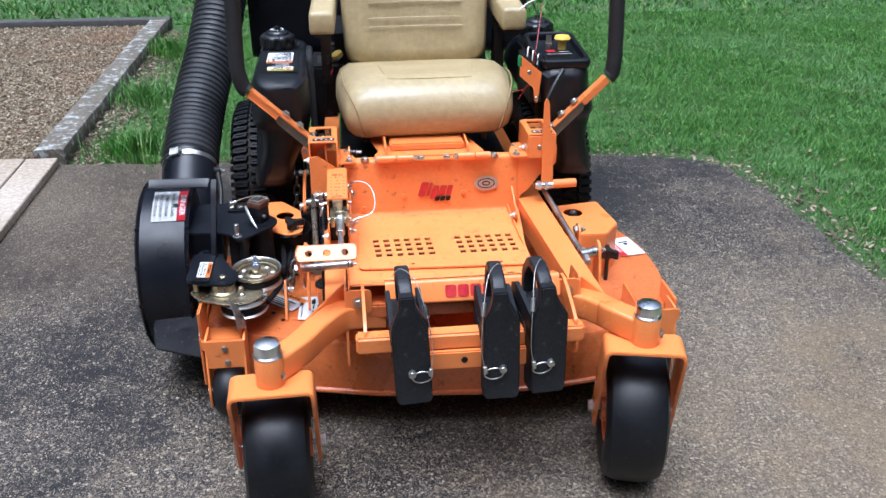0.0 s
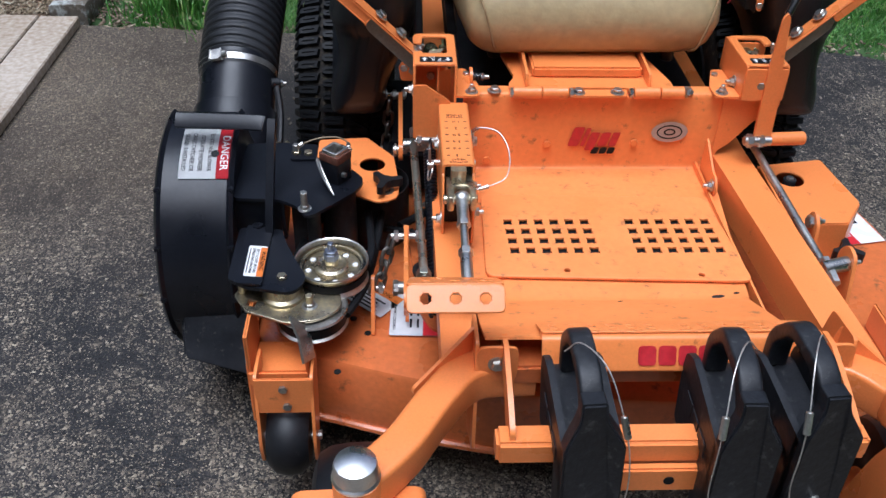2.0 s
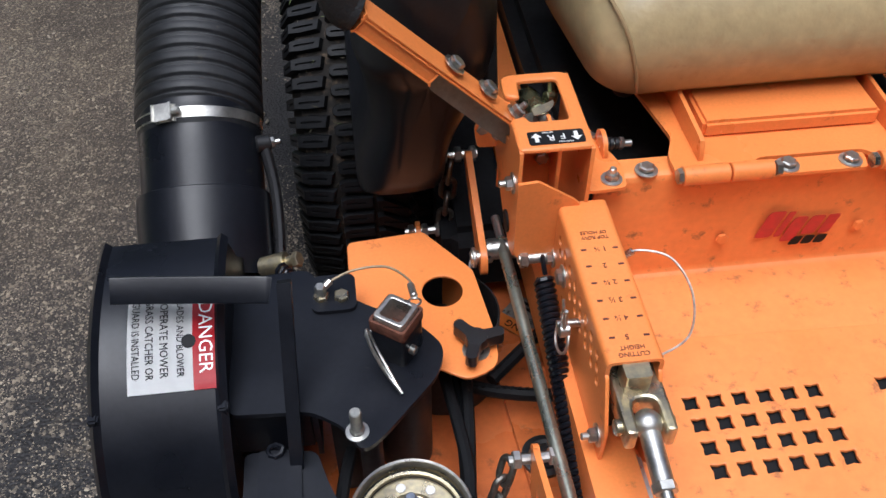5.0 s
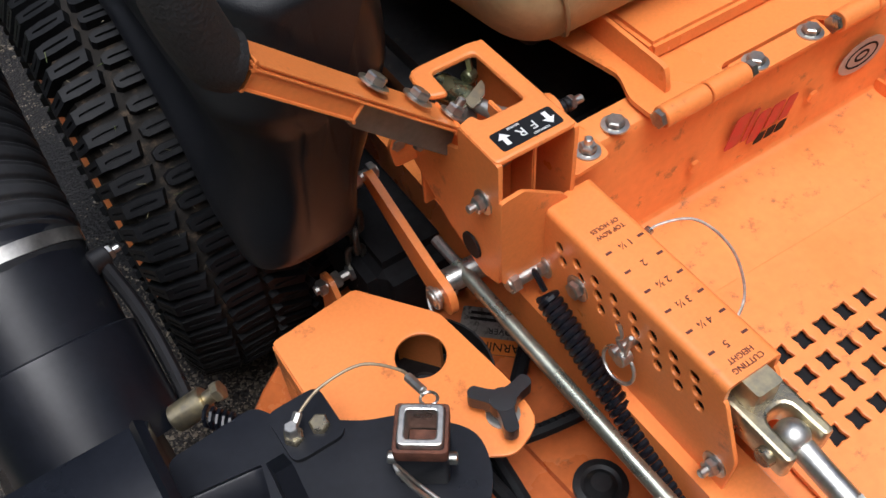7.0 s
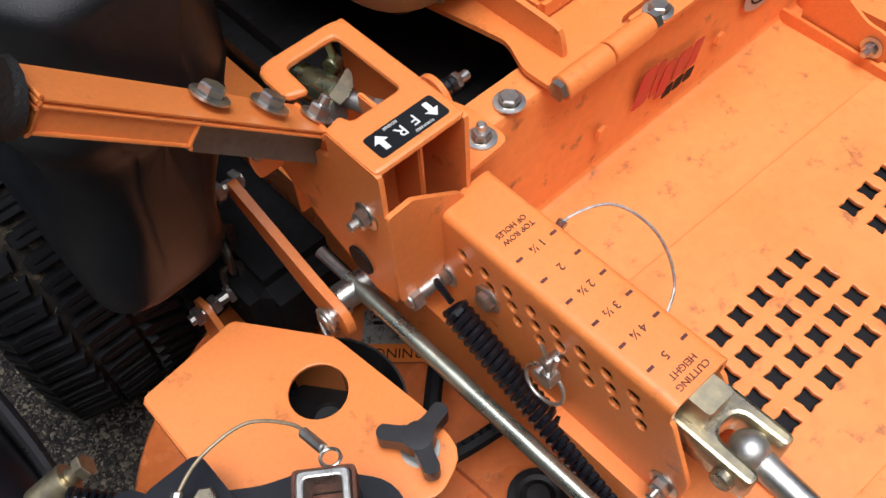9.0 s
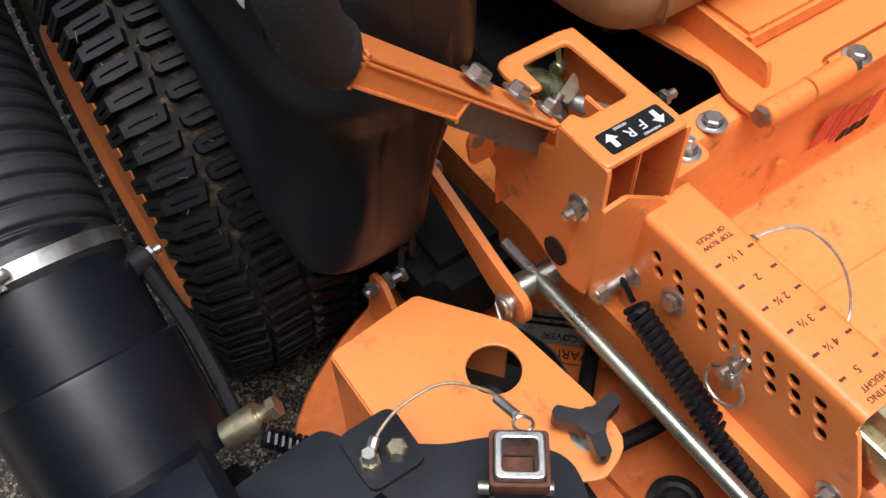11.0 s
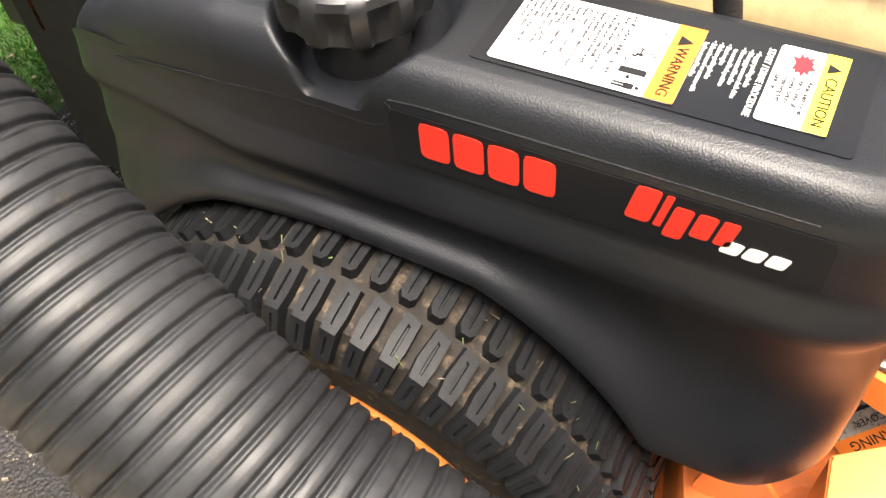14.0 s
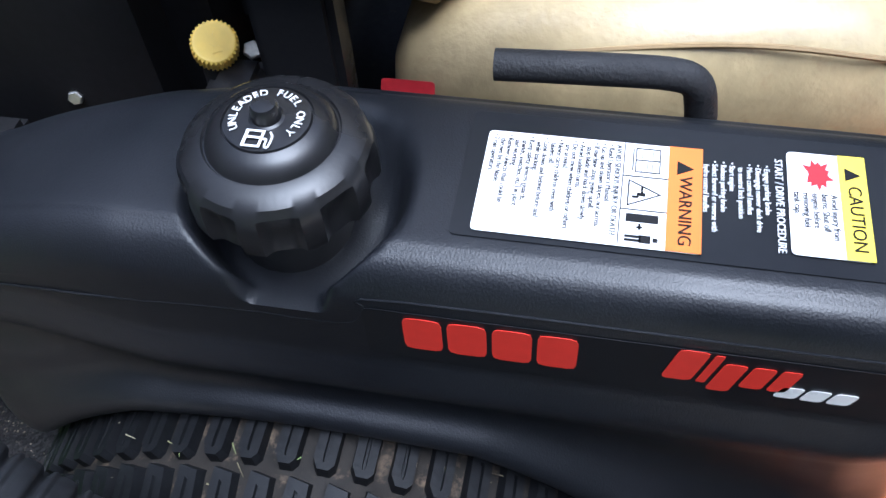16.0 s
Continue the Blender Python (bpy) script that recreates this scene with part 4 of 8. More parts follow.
# ---- control towers and steering levers ----
def tower(s):
    """The box that holds one steering lever; s is -1 on one side and 1 on the other."""
    cx = -0.297 if s < 0 else 0.286
    ob = new("control_tower")
    adopt(ob, mower)
    X = lambda a: cx + a
    g = -s
    loop = [(-0.038 * g, -0.022), (0.038 * g, -0.022), (0.038 * g, 0.108), (-0.038 * g, 0.108), (-0.038 * g, 0.070), (-0.022 * g, 0.064), (-0.020 * g, 0.094), (0.022 * g, 0.094), (0.022 * g, 0.024), (-0.020 * g, 0.024), (-0.022 * g, 0.034), (-0.038 * g, 0.030)]
    loop = [(*p, 0.014) if i in (2, 3) else p for i, p in enumerate(loop)]
    top = plate_mesh("tower_top", rounded(loop if g > 0 else loop[::-1], 0.005, 3), [], 0.006, ORANGE, 0.0029)
    piece("tower_top", top, pose(cx, 0, 0.606), ob)
    bm = bmesh.new()
    inner = [(-0.024, 0.61), (0.108, 0.61), (0.108, 0.49), (0.06, 0.455), (-0.024, 0.455)] if s < 0 else [(-0.024, 0.61), (0.03, 0.61), (0.03, 0.585), (0.075, 0.565), (0.11, 0.565), (0.11, 0.548), (-0.024, 0.548)]
    prism(bm, rounded(inner, 0.004, 2), 0.004, axes((X(0.034), 0, 0), (0, 1, 0), UP), 0.001)
    part("tower_side", bm, ORANGE, ob)
    bm = bmesh.new()
    outer = [(-0.024, 0.61), (0.03, 0.61), (0.03, 0.585), (0.075, 0.565), (0.11, 0.565), (0.11, 0.515), (0.05, 0.478), (0.0, 0.458), (-0.024, 0.466)] if s < 0 else [(-0.024, 0.61), (0.108, 0.61), (0.108, 0.548), (-0.024, 0.548)]
    prism(bm, rounded(outer, 0.004, 2), 0.004, axes((X(-0.038), 0, 0), (0, 1, 0), UP), 0.001)
    part("tower_side", bm, ORANGE, ob)
    bm = bmesh.new()
    if s < 0:
        box(bm, (X(-0.036), 0.096, 0.46), (X(0.036), 0.100, 0.545), 0.001)
    else:
        box(bm, (X(-0.036), 0.09, 0.548), (X(0.036), 0.094, 0.604), 0.001)
    part("tower_back", bm, ORANGE, ob)
    bm = bmesh.new()
    if s < 0:
        prism(bm, rounded([(X(-0.038), 0.470, 0.02), (X(-0.022), 0.462, 0.01), (X(0.020), 0.476), (X(0.036), 0.528, 0.006), (X(0.024), 0.545, 0.004), (X(-0.017), 0.574, 0.003), (X(-0.038), 0.572, 0.003)], 0.008, 3), 0.004, axes((0, -0.024, 0), RIGHT, UP), 0.001)
    else:
        prism(bm, rounded([(X(-0.037), 0.546), (X(0.037), 0.546), (X(0.037), 0.606), (X(-0.037), 0.606)], 0.004, 2), 0.004, axes((0, -0.0235, 0), RIGHT, UP), 0.001)
    part("tower_front", bm, ORANGE, ob)
    bm = bmesh.new()
    box(bm, (X(0.004), -0.012, 0.49 if s < 0 else 0.55), (X(0.008), 0.05, 0.60), 0.001)
    box(bm, (X(-0.034), 0.016, 0.48 if s < 0 else 0.55), (X(0.004), 0.020, 0.60), 0.001)
    part("tower_web", bm, ORANGE, ob)
    # linkage inside the window
    bm = bmesh.new()
    rod(bm, (X(-0.006), 0.106, 0.582), (X(0.002), 0.070, 0.584), 0.0125, 20, 0.0015)
    rod(bm, (X(-0.012), 0.112, 0.578), (X(-0.005), 0.104, 0.582), 0.0090, 16, 0.001)
    part("pivot_barrel", bm, OLIVE_ZINC, ob)
    bm = bmesh.new()
    prism(bm, rounded([(-0.010, -0.012), (0.004, -0.016), (0.016, -0.004), (0.014, 0.016), (-0.004, 0.020)], 0.004, 3), 0.004, axes((X(0.020), 0.100, 0.588), (0.6, 1, 0.1), (0, 0.3, 1)), 0.001)
    rod(bm, (X(0.012), 0.092, 0.590), (X(0.022), 0.096, 0.588), 0.0062, 10, 0.001)
    part("pivot_lug", bm, OLIVE_ZINC, ob)
    bm = bmesh.new()
    rod(bm, (X(0.002), 0.074, 0.584), (X(0.014), 0.036, 0.586), 0.0066, 16, 0.0006)
    rod(bm, (X(0.011), 0.042, 0.586), (X(0.017), 0.029, 0.587), 0.0080, 6, 0.0006)
    part("link_rod", bm, ZINC, ob)
    bm = bmesh.new()
    prism(bm, rounded([(-0.016, -0.004), (0.002, -0.007), (0.014, -0.002), (0.018, 0.003), (0.004, 0.004), (-0.012, 0.006)], 0.002, 2), 0.0015, axes((X(0.004), 0.066, 0.594), (0.8, 0.5, 0), (-0.5, 0.8, 0.2)), 0.0004)
    part("neutral_catch", bm, YELLOW_ZINC, ob)
    bm = bmesh.new()
    prism(bm, rounded([(-0.014, -0.004), (0.010, -0.004), (0.012, 0.010), (0.004, 0.016), (-0.004, 0.013)], 0.004, 3), 0.004, axes((X(0.010), 0.030, 0.580), (0.8, 0.5, 0), (0, 0, 1)), 0.001)
    part("link_tab", bm, ORANGE, ob)
    bm = bmesh.new()
    prism(bm, rounded([(-0.020, -0.012), (0.008, -0.014), (0.012, 0.0), (0.0, 0.012), (-0.016, 0.010)], 0.006, 3), 0.004, axes((X(-0.010), 0.062, 0.583), (0.6, 0.6, 0.5), (-0.3, 0.2, 1)), 0.001)
    part("lever_pivot_plate", bm, GREY_PAINT, ob)
    if s < 0:
        bm = bmesh.new()
        prism(bm, rounded([(-0.060, 0.520), (-0.030, 0.520), (-0.030, 0.566), (-0.052, 0.566), (-0.064, 0.548)], 0.006, 3), 0.004, axes((X(0.0), 0.104, 0), RIGHT, UP), 0.001)
        part("lever_lug", bm, ORANGE, ob)
        bolt(DARK_BOLT, (X(-0.054), 0.104, 0.545), FRONT, ob)
        bolt(DARK_BOLT, (X(-0.038), 0.092, 0.545), FRONT, ob)
    # flange that carries the tower on the wall's top
    bm = bmesh.new()
    f = 1 if s < 0 else -1
    pts = [(X(0.036 * f), -0.022), (X(0.036 * f), 0.09), (X(0.060 * f), 0.09), (X(0.082 * f), 0.018), (X(0.080 * f), -0.020)]
    prism(bm, rounded(pts if f > 0 else pts[::-1], 0.008, 3), 0.004, pose(0, 0, 0.5465), 0.001)
    part("tower_flange", bm, ORANGE, ob)
    bolt(NUT, (X(0.066 * f), -0.006, 0.5505), UP, ob)
    bolt(SMALL_BOLT, (X(0.060 * f), 0.065, 0.5505), UP, ob)
    bolt(NUT, (X(-0.038), -0.004, 0.555), (-1, 0, 0), ob) if s < 0 else bolt(NUT, (X(-0.038), 0.02, 0.56), (-1, 0, 0), ob)
    bolt(DARK_BOLT, (X(-0.007), 0.012 if s < 0 else -0.0235, 0.574), FRONT, ob)
    bm = bmesh.new()
    if s < 0:
        prism(bm, circle(0.014, 0.484, 0.013, 16), 0.002, axes((X(-0.0405), 0, 0), (0, 1, 0), UP), 0)
        part("dark_hole", bm, INK_AND_SHADE, ob)
    # the decal with two arrows
    film_m = axes((cx + 0.002, -0.0050, 0.6122), (1, 0, 0), (0, 1, 0))
    bm = bmesh.new()
    prism(bm, rounded([(-0.0285, -0.0105), (0.0285, -0.0105), (0.0285, 0.0105), (-0.0285, 0.0105)], 0.003, 3), 0.0004, film_m, 0)
    film = part("direction_decal", bm, DECAL_BLACK, ob, "black sticker with white arrows and letters")
    lift = film_m @ pose(0, 0, 0.0006)
    for flip in (0, 180):
        bm = bmesh.new()
        prism(bm, [(-0.0222, -0.0066), (-0.0182, -0.0066), (-0.0182, 0.0008), (-0.0148, 0.0008), (-0.0202, 0.0072), (-0.0256, 0.0008), (-0.0222, 0.0008)], 0.0003, lift @ pose(0, 0, 0, 0, 0, flip), 0)
        part("arrow", bm, WHITE, film)
    words("F", 0.0125, lift @ pose(0.0065, 0.0008, 0, 0, 0, 180), WHITE, film)
    words("R", 0.0125, lift @ pose(-0.0055, -0.0008, 0, 0, 0, 180), WHITE, film)
    words("FORWARD", 0.0030, lift @ pose(0.0085, -0.0078, 0, 0, 0, 180), WHITE, film)
    words("REVERSE", 0.0030, lift @ pose(-0.0075, 0.0078, 0, 0, 0, 180), WHITE, film)
    # lever: steel tongue, orange channel, foam grip
    lever = new("steering_lever")
    adopt(lever, mower)
    y = 0.050
    a, b = (Vector((-0.326, y, 0.592)), Vector((-0.478, y, 0.735))) if s < 0 else (Vector((0.324, y, 0.598)), Vector((0.470, y, 0.742)))
    d = (b - a).normalized()
    n = Vector((-d.z, 0, d.x)) if s > 0 else Vector((d.z, 0, -d.x))
    n = n if n.z > 0 else -n
    m = axes(a, d, n)
    bm = bmesh.new()
    prism(bm, rounded([(-0.012, -0.026), (0.10, -0.024), (0.122, -0.010), (0.12, 0.004), (0.0, 0.004)], 0.003, 2), 0.006, m @ Matrix.Translation((0, 0, -0.003)), 0.001)
    part("steel_tongue", bm, GREY_PAINT, lever)
    L = (b - a).length
    m2 = axes(a + n * 0.006, d, Vector((0, 1, 0)))
    g = 1 if s < 0 else -1
    end = L - 0.001

    def slab(x0, y0, z0, x1, y1, z1, soft):
        box(bm, (x0, y0, min(z0 * g, z1 * g)), (x1, y1, max(z0 * g, z1 * g)), soft, m2, 3)
    bm = bmesh.new()
    slab(0.012, -0.0155, 0.0, end, 0.0155, 0.005, 0.0018)
    slab(0.112, -0.0150, 0.003, end, -0.0105, 0.020, 0.0018)
    slab(0.112, 0.0105, 0.003, end, 0.0150, 0.020, 0.0018)
    part("orange_channel", bm, ORANGE, lever)
    for q in (0.052, 0.099):
        bolt(BOLT, a + d * q + n * 0.011, n, lever)
    bolt(NUT, a + d * 0.008 + n * 0.008, n, lever)
    gx = -0.505 if s < 0 else 0.490
    bm = bmesh.new()
    path = smooth_path([b + d * 0.004 - n * 0.004, b + d * 0.018 - n * 0.004, (gx * 0.997, y, 0.782), (gx, y + 0.003, 0.815), (gx * 0.995, y + 0.012, 0.94), (gx * 0.985, y + 0.02, 1.05), (gx * 0.93, y + 0.02, 1.115), (gx * 0.75, y + 0.02, 1.135), (gx * 0.35, y + 0.02, 1.14)], 5)
    sweep(bm, path, ring(0.0203, 16))
    part("foam_grip", bm, FOAM, lever)
    return ob


tower(-1)
tower(1)
bm = bmesh.new()
prism(bm, circle(0, 0, 0.018, 16), 0.005, axes((-0.232, 0.045, 0.555), (0, 1, 0), UP), 0.001)
part("stop_ear", bm, ORANGE, mower)
bm = bmesh.new()
for q in range(3):
    rod(bm, (-0.228 + 0.006 * q, 0.045, 0.556), (-0.223 + 0.006 * q, 0.045, 0.556), 0.0082 - 0.0008 * q, 14, 0.001)
part("rubber_stop", bm, PLASTIC, mower)
bm = bmesh.new()
rod(bm, (-0.232, 0.045, 0.556), (-0.196, 0.045, 0.555), 0.0042, 12, 0.001)
rod(bm, (-0.211, 0.045, 0.556), (-0.206, 0.045, 0.555), 0.0072, 6, 0.0006)
part("stop_screw", bm, ZINC, mower)

# ---- cutting height gauge ----
gx0, gx1 = -0.291, -0.238
gauge = new("height_gauge")
adopt(gauge, mower, "orange channel with cutting height scale")
bm = bmesh.new()
prism(bm, rounded([(gx0, 0.521, 0.0), (gx0, 0.538, 0.008), (gx1, 0.538, 0.008), (gx1, 0.521, 0.0), (gx1 - 0.004, 0.521, 0.0), (gx1 - 0.004, 0.534, 0.004), (gx0 + 0.004, 0.534, 0.004), (gx0 + 0.004, 0.521, 0.0)], 0.001, 5)[::-1], 0.209, axes((0, -0.022, 0), RIGHT, UP), 0.0006)
part("gauge_top", bm, ORANGE, gauge)
side_holes = []
for k in range(8):
    for row in range(3):
        if row == 2 and k < 1:
            continue
        side_holes.append([(-0.048 - 0.0222 * k - 0.0055 * row + 0.0046 * math.cos(q * math.pi / 7), 0.5085 + 0.0011 * k - 0.0130 * row + 0.0058 * math.sin(q * math.pi / 7)) for q in range(14)])
side_outline = rounded([(-0.024, 0.522), (-0.233, 0.522), (-0.258, 0.465), (-0.255, 0.40), (-0.20, 0.375), (-0.024, 0.375)], 0.006, 3)
for x in (gx0, gx1 - 0.004):
    piece("gauge_side", plate_mesh("gauge_side", side_outline[::-1], side_holes, 0.004, ORANGE, 0.001), axes((x, 0, 0), (0, 1, 0), UP), gauge)
# added dark filler: gives the hollow channel its inner shade by colour
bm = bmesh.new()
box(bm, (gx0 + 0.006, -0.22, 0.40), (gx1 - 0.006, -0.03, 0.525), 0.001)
part("gauge_shade_block", bm, DARK, gauge, "dark filler standing in for the shade inside the gauge")
gm = axes(((gx0 + gx1) / 2, 0, 0.5384), (-1, 0, 0), (0, -1, 0))
for k, txt in enumerate(("1 \u00bc", "2", "2 \u00be", "3 \u00bd", "4 \u00bc", "5")):
    yy = 0.0925 + 0.0222 * k
    words(txt, 0.0086, gm @ pose(0.0005 * k - 0.001, yy, 0), BROWN_INK, gauge)
    for side in (-0.0195, 0.0125):
        bars([(side, yy - 0.0011, 0.0055, 0.0022)], gm, BROWN_INK, gauge, "scale_mark")
words("CUTTING", 0.0066, gm @ pose(0.0, 0.2235, 0), BROWN_INK, gauge)
words("HEIGHT", 0.0066, gm @ pose(0.0, 0.2158, 0), BROWN_INK, gauge)
words("TOP ROW", 0.0060, gm @ pose(0, 0.0762, 0), BROWN_INK, gauge)
words("OF HOLES", 0.0060, gm @ pose(0, 0.0690, 0), BROWN_INK, gauge)
bolt(NUT, (gx0, -0.243, 0.443), (-1, 0, 0), gauge)
bolt(BOLT, (gx0, -0.075, 0.483), (-1, 0, 0), gauge)
bolt(NUT, (gx0, -0.030, 0.465), (-1, 0, 0), gauge)
bolt(NUT, (gx1, -0.243, 0.455), (1, 0, 0), gauge)
# pin with its ring and the cable lanyard
bm = bmesh.new()
rod(bm, (gx0 - 0.022, -0.142, 0.488), (gx1 + 0.008, -0.142, 0.488), 0.0045, 12, 0.0006)
pin = part("height_pin", bm, ZINC, gauge)
bm = bmesh.new()
c = Vector((gx0 - 0.016, -0.146, 0.478))
sweep(bm, [c + Vector((0.004 * math.sin(a), 0.017 * math.cos(a), 0.014 * math.sin(a) - 0.006)) for a in [2 * math.pi * i / 24 for i in range(25)]], ring(0.0016, 8))
tube(bm, [c + Vector((0, 0.002, 0.010)), c + Vector((-0.002, -0.003, 0.020)), c + Vector((-0.002, 0.004, 0.027)), c + Vector((-0.002, 0.000, 0.036)), c + Vector((-0.002, 0.005, 0.046))], 0.0016, 8, 4)
rod(bm, c + Vector((0, -0.003, 0.004)), c + Vector((-0.002, -0.009, 0.045)), 0.0021, 10, 0.0005)
rod(bm, c + Vector((-0.005, -0.002, 0.008)), c + Vector((0.006, -0.002, 0.008)), 0.0075, 14, 0.001)
part("pin_ring", bm, ZINC, pin)
bm = bmesh.new()
tube(bm, [(gx1 + 0.004, -0.082, 0.512), (gx1 + 0.020, -0.084, 0.522), (gx1 + 0.050, -0.098, 0.520), (gx1 + 0.066, -0.128, 0.498), (gx1 + 0.060, -0.155, 0.466), (gx1 + 0.022, -0.170, 0.455), (gx1 + 0.004, -0.172, 0.452)], 0.0013, 8, 8)
part("lanyard_cable", bm, CABLE, gauge)
bm = bmesh.new()
rod(bm, (gx1 + 0.002, -0.082, 0.510), (gx1 + 0.014, -0.082, 0.520), 0.004, 10, 0.001)
part("cable_ferrule", bm, ZINC, gauge)
bm = bmesh.new()
rod(bm, (gx1 + 0.030, -0.169, 0.457), (gx1 + 0.012, -0.1715, 0.452), 0.004, 10, 0.001)
part("cable_ferrule", bm, ZINC, gauge)
bolt(BOLT, (gx1, -0.082, 0.505), (1, 0, 0), gauge)
bolt(BOLT, (gx1, -0.178, 0.448), (1, 0, 0), gauge)
# clevis and threaded lift rod
bm = bmesh.new()
prism(bm, rounded([(-0.277, -0.247), (-0.253, -0.247), (-0.253, -0.222), (-0.277, -0.222)], 0.003, 2), 0.026, pose(0, 0, 0.509), 0.004, 3)
clevis = part("clevis", bm, YELLOW_ZINC, gauge, "brass-coloured clevis")
fork_line = [(-0.284, -0.200, 0.004), (-0.284, -0.288, 0.010), (-0.273, -0.288, 0.005), (-0.272, -0.252, 0.010), (-0.249, -0.252, 0.010), (-0.248, -0.288, 0.005), (-0.238, -0.288, 0.010), (-0.238, -0.200, 0.004)]
piece("clevis_fork", plate_mesh("clevis_fork", rounded(fork_line, 0.004, 4), [], 0.026, YELLOW_ZINC, 0.003), pose(0, 0, 0.486), clevis)
bm = bmesh.new()
rod(bm, (-0.290, -0.272, 0.499), (-0.236, -0.272, 0.499), 0.0078, 14, 0.001)
part("clevis_pin", bm, YELLOW_ZINC, clevis)
bm = bmesh.new()
r = bmesh.ops.create_uvsphere(bm, u_segments=18, v_segments=12, radius=0.0135, matrix=Matrix.Translation((-0.2605, -0.272, 0.500)))
top_end, low_end = Vector((-0.2605, -0.272, 0.500)), Vector((-0.2605, -0.458, 0.473))
for f0, f1, r, k in ((0.05, 0.33, 0.0095, 16), (0.29, 0.34, 0.0112, 6), (0.30, 1.0, 0.0062, 14), (0.60, 0.67, 0.0112, 6), (0.66, 0.97, 0.0092, 16)):
    rod(bm, top_end.lerp(low_end, f0), top_end.lerp(low_end, f1), r, k, 0.001)
part("lift_rod", bm, ZINC, gauge, "bright adjustable lift rod")
bm = bmesh.new()
box(bm, (-0.290, -0.30, 0.392), (-0.244, -0.245, 0.405), 0.003)
part("stop_block", bm, ZINC, gauge)

# ---- foot pedal that lifts the deck ----
pedal = new("lift_pedal")
adopt(pedal, mower, "orange foot pedal with three holes")
hole3 = [[(x + (0.0075 if q % 2 else 0.0062) * math.cos(math.pi * q / 8), 0.018 + (0.0075 if q % 2 else 0.0062) * math.sin(math.pi * q / 8)) for q in range(16)] for x in (0.024, 0.061, 0.098)]
face = plate_mesh("pedal_face", rounded([(0, 0), (0.122, 0), (0.122, 0.036), (0, 0.036)], 0.008, 4), hole3, 0.004, ORANGE, 0.0012)
piece("pedal_face", face, axes((-0.349, -0.613, 0.5585), RIGHT, (0, 0.027, 0.0215)), pedal)
hole_top = [circle(x, 0.022, 0.006, 12) for x in (0.024, 0.061, 0.098)] + [circle(x, 0.044, 0.006, 12) for x in (0.042, 0.079)]
topm = plate_mesh("pedal_top", rounded([(0, 0), (0.122, 0), (0.118, 0.056), (0.004, 0.060)], 0.006, 3), hole_top, 0.004, ORANGE, 0.0012)
piece("pedal_top", topm, axes((-0.349, -0.5865, 0.5805), RIGHT, (0, 1, -0.62)), pedal)
bm = bmesh.new()
prism(bm, rounded([(-0.603, 0.560), (-0.588, 0.575), (-0.52, 0.555), (-0.40, 0.47), (-0.252, 0.432), (-0.238, 0.428), (-0.240, 0.405), (-0.40, 0.385), (-0.47, 0.43), (-0.56, 0.52)], 0.01, 3), 0.006, axes((-0.352, 0, 0), (0, 1, 0), UP), 0.0015)
part("pedal_arm", bm, ORANGE, pedal)
bm = bmesh.new()
rod(bm, (-0.362, -0.440, 0.458), (-0.245, -0.462, 0.474), 0.0095, 18, 0.001)
part("pivot_shaft", bm, STEEL, pedal)
bolt(BIG_BOLT, (-0.360, -0.440, 0.458), (-1, 0, 0), pedal)
bolt(NUT, (-0.243, -0.462, 0.474), (1, -0.1, 0), pedal)

# long lift rod, spring and the brackets beside the gauge
bm = bmesh.new()
rod(bm, (-0.3345, 0.045, 0.424), (-0.320, -0.345, 0.398), 0.0072, 14, 0.001)
rod(bm, (-0.321, -0.328, 0.3985), (-0.321, -0.342, 0.398), 0.0125, 6, 0.001)
part("deck_lift_rod", bm, material("grey_green_zinc", (0.36, 0.37, 0.30), 0.33, 0.85, vary=0.15, scale=30, grain=200), mower)
bm = bmesh.new()
rod(bm, (-0.352, 0.038, 0.416), (-0.305, 0.032, 0.421), 0.0125, 16, 0.001)
rod(bm, (-0.334, 0.030, 0.424), (-0.336, 0.078, 0.428), 0.0055, 10)
part("rod_trunnion", bm, STEEL, mower)
bm = bmesh.new()
c0, c1 = Vector((-0.3055, -0.052, 0.458)), Vector((-0.301, -0.345, 0.322))
turns, per = 48, 10
cp = []
fr = frames_along([c0, c1])[0]
for i in range(turns * per + 1):
    a = 2 * math.pi * i / per
    cp.append(c0.lerp(c1, i / (turns * per)) + (fr.to_3x3() @ Vector((0.0088 * math.cos(a), 0.0088 * math.sin(a), 0))))
sweep(bm, cp, ring(0.0032, 6))
tube(bm, [(-0.300, -0.026, 0.462), (-0.304, -0.034, 0.470), (-0.302, -0.046, 0.456)], 0.0028, 8, 4)
part("lift_spring", bm, BLACK_PAINT, mower, "black coil spring")
bm = bmesh.new()
rod(bm, (-0.330, -0.028, 0.465), (-0.29, -0.028, 0.465), 0.0065, 12, 0.001)
rod(bm, (-0.328, -0.028, 0.465), (-0.319, -0.028, 0.465), 0.0105, 6, 0.001)
part("spring_bolt", bm, ZINC, mower)


def flat_arm(pts, x, w, mat, parent, name="lift_arm", soft=0.0015):
    bm = bmesh.new()
    prism(bm, rounded(pts, 0.012, 4), w, axes((x, 0, 0), (0, 1, 0), UP), soft)
    return part(name, bm, mat, parent)


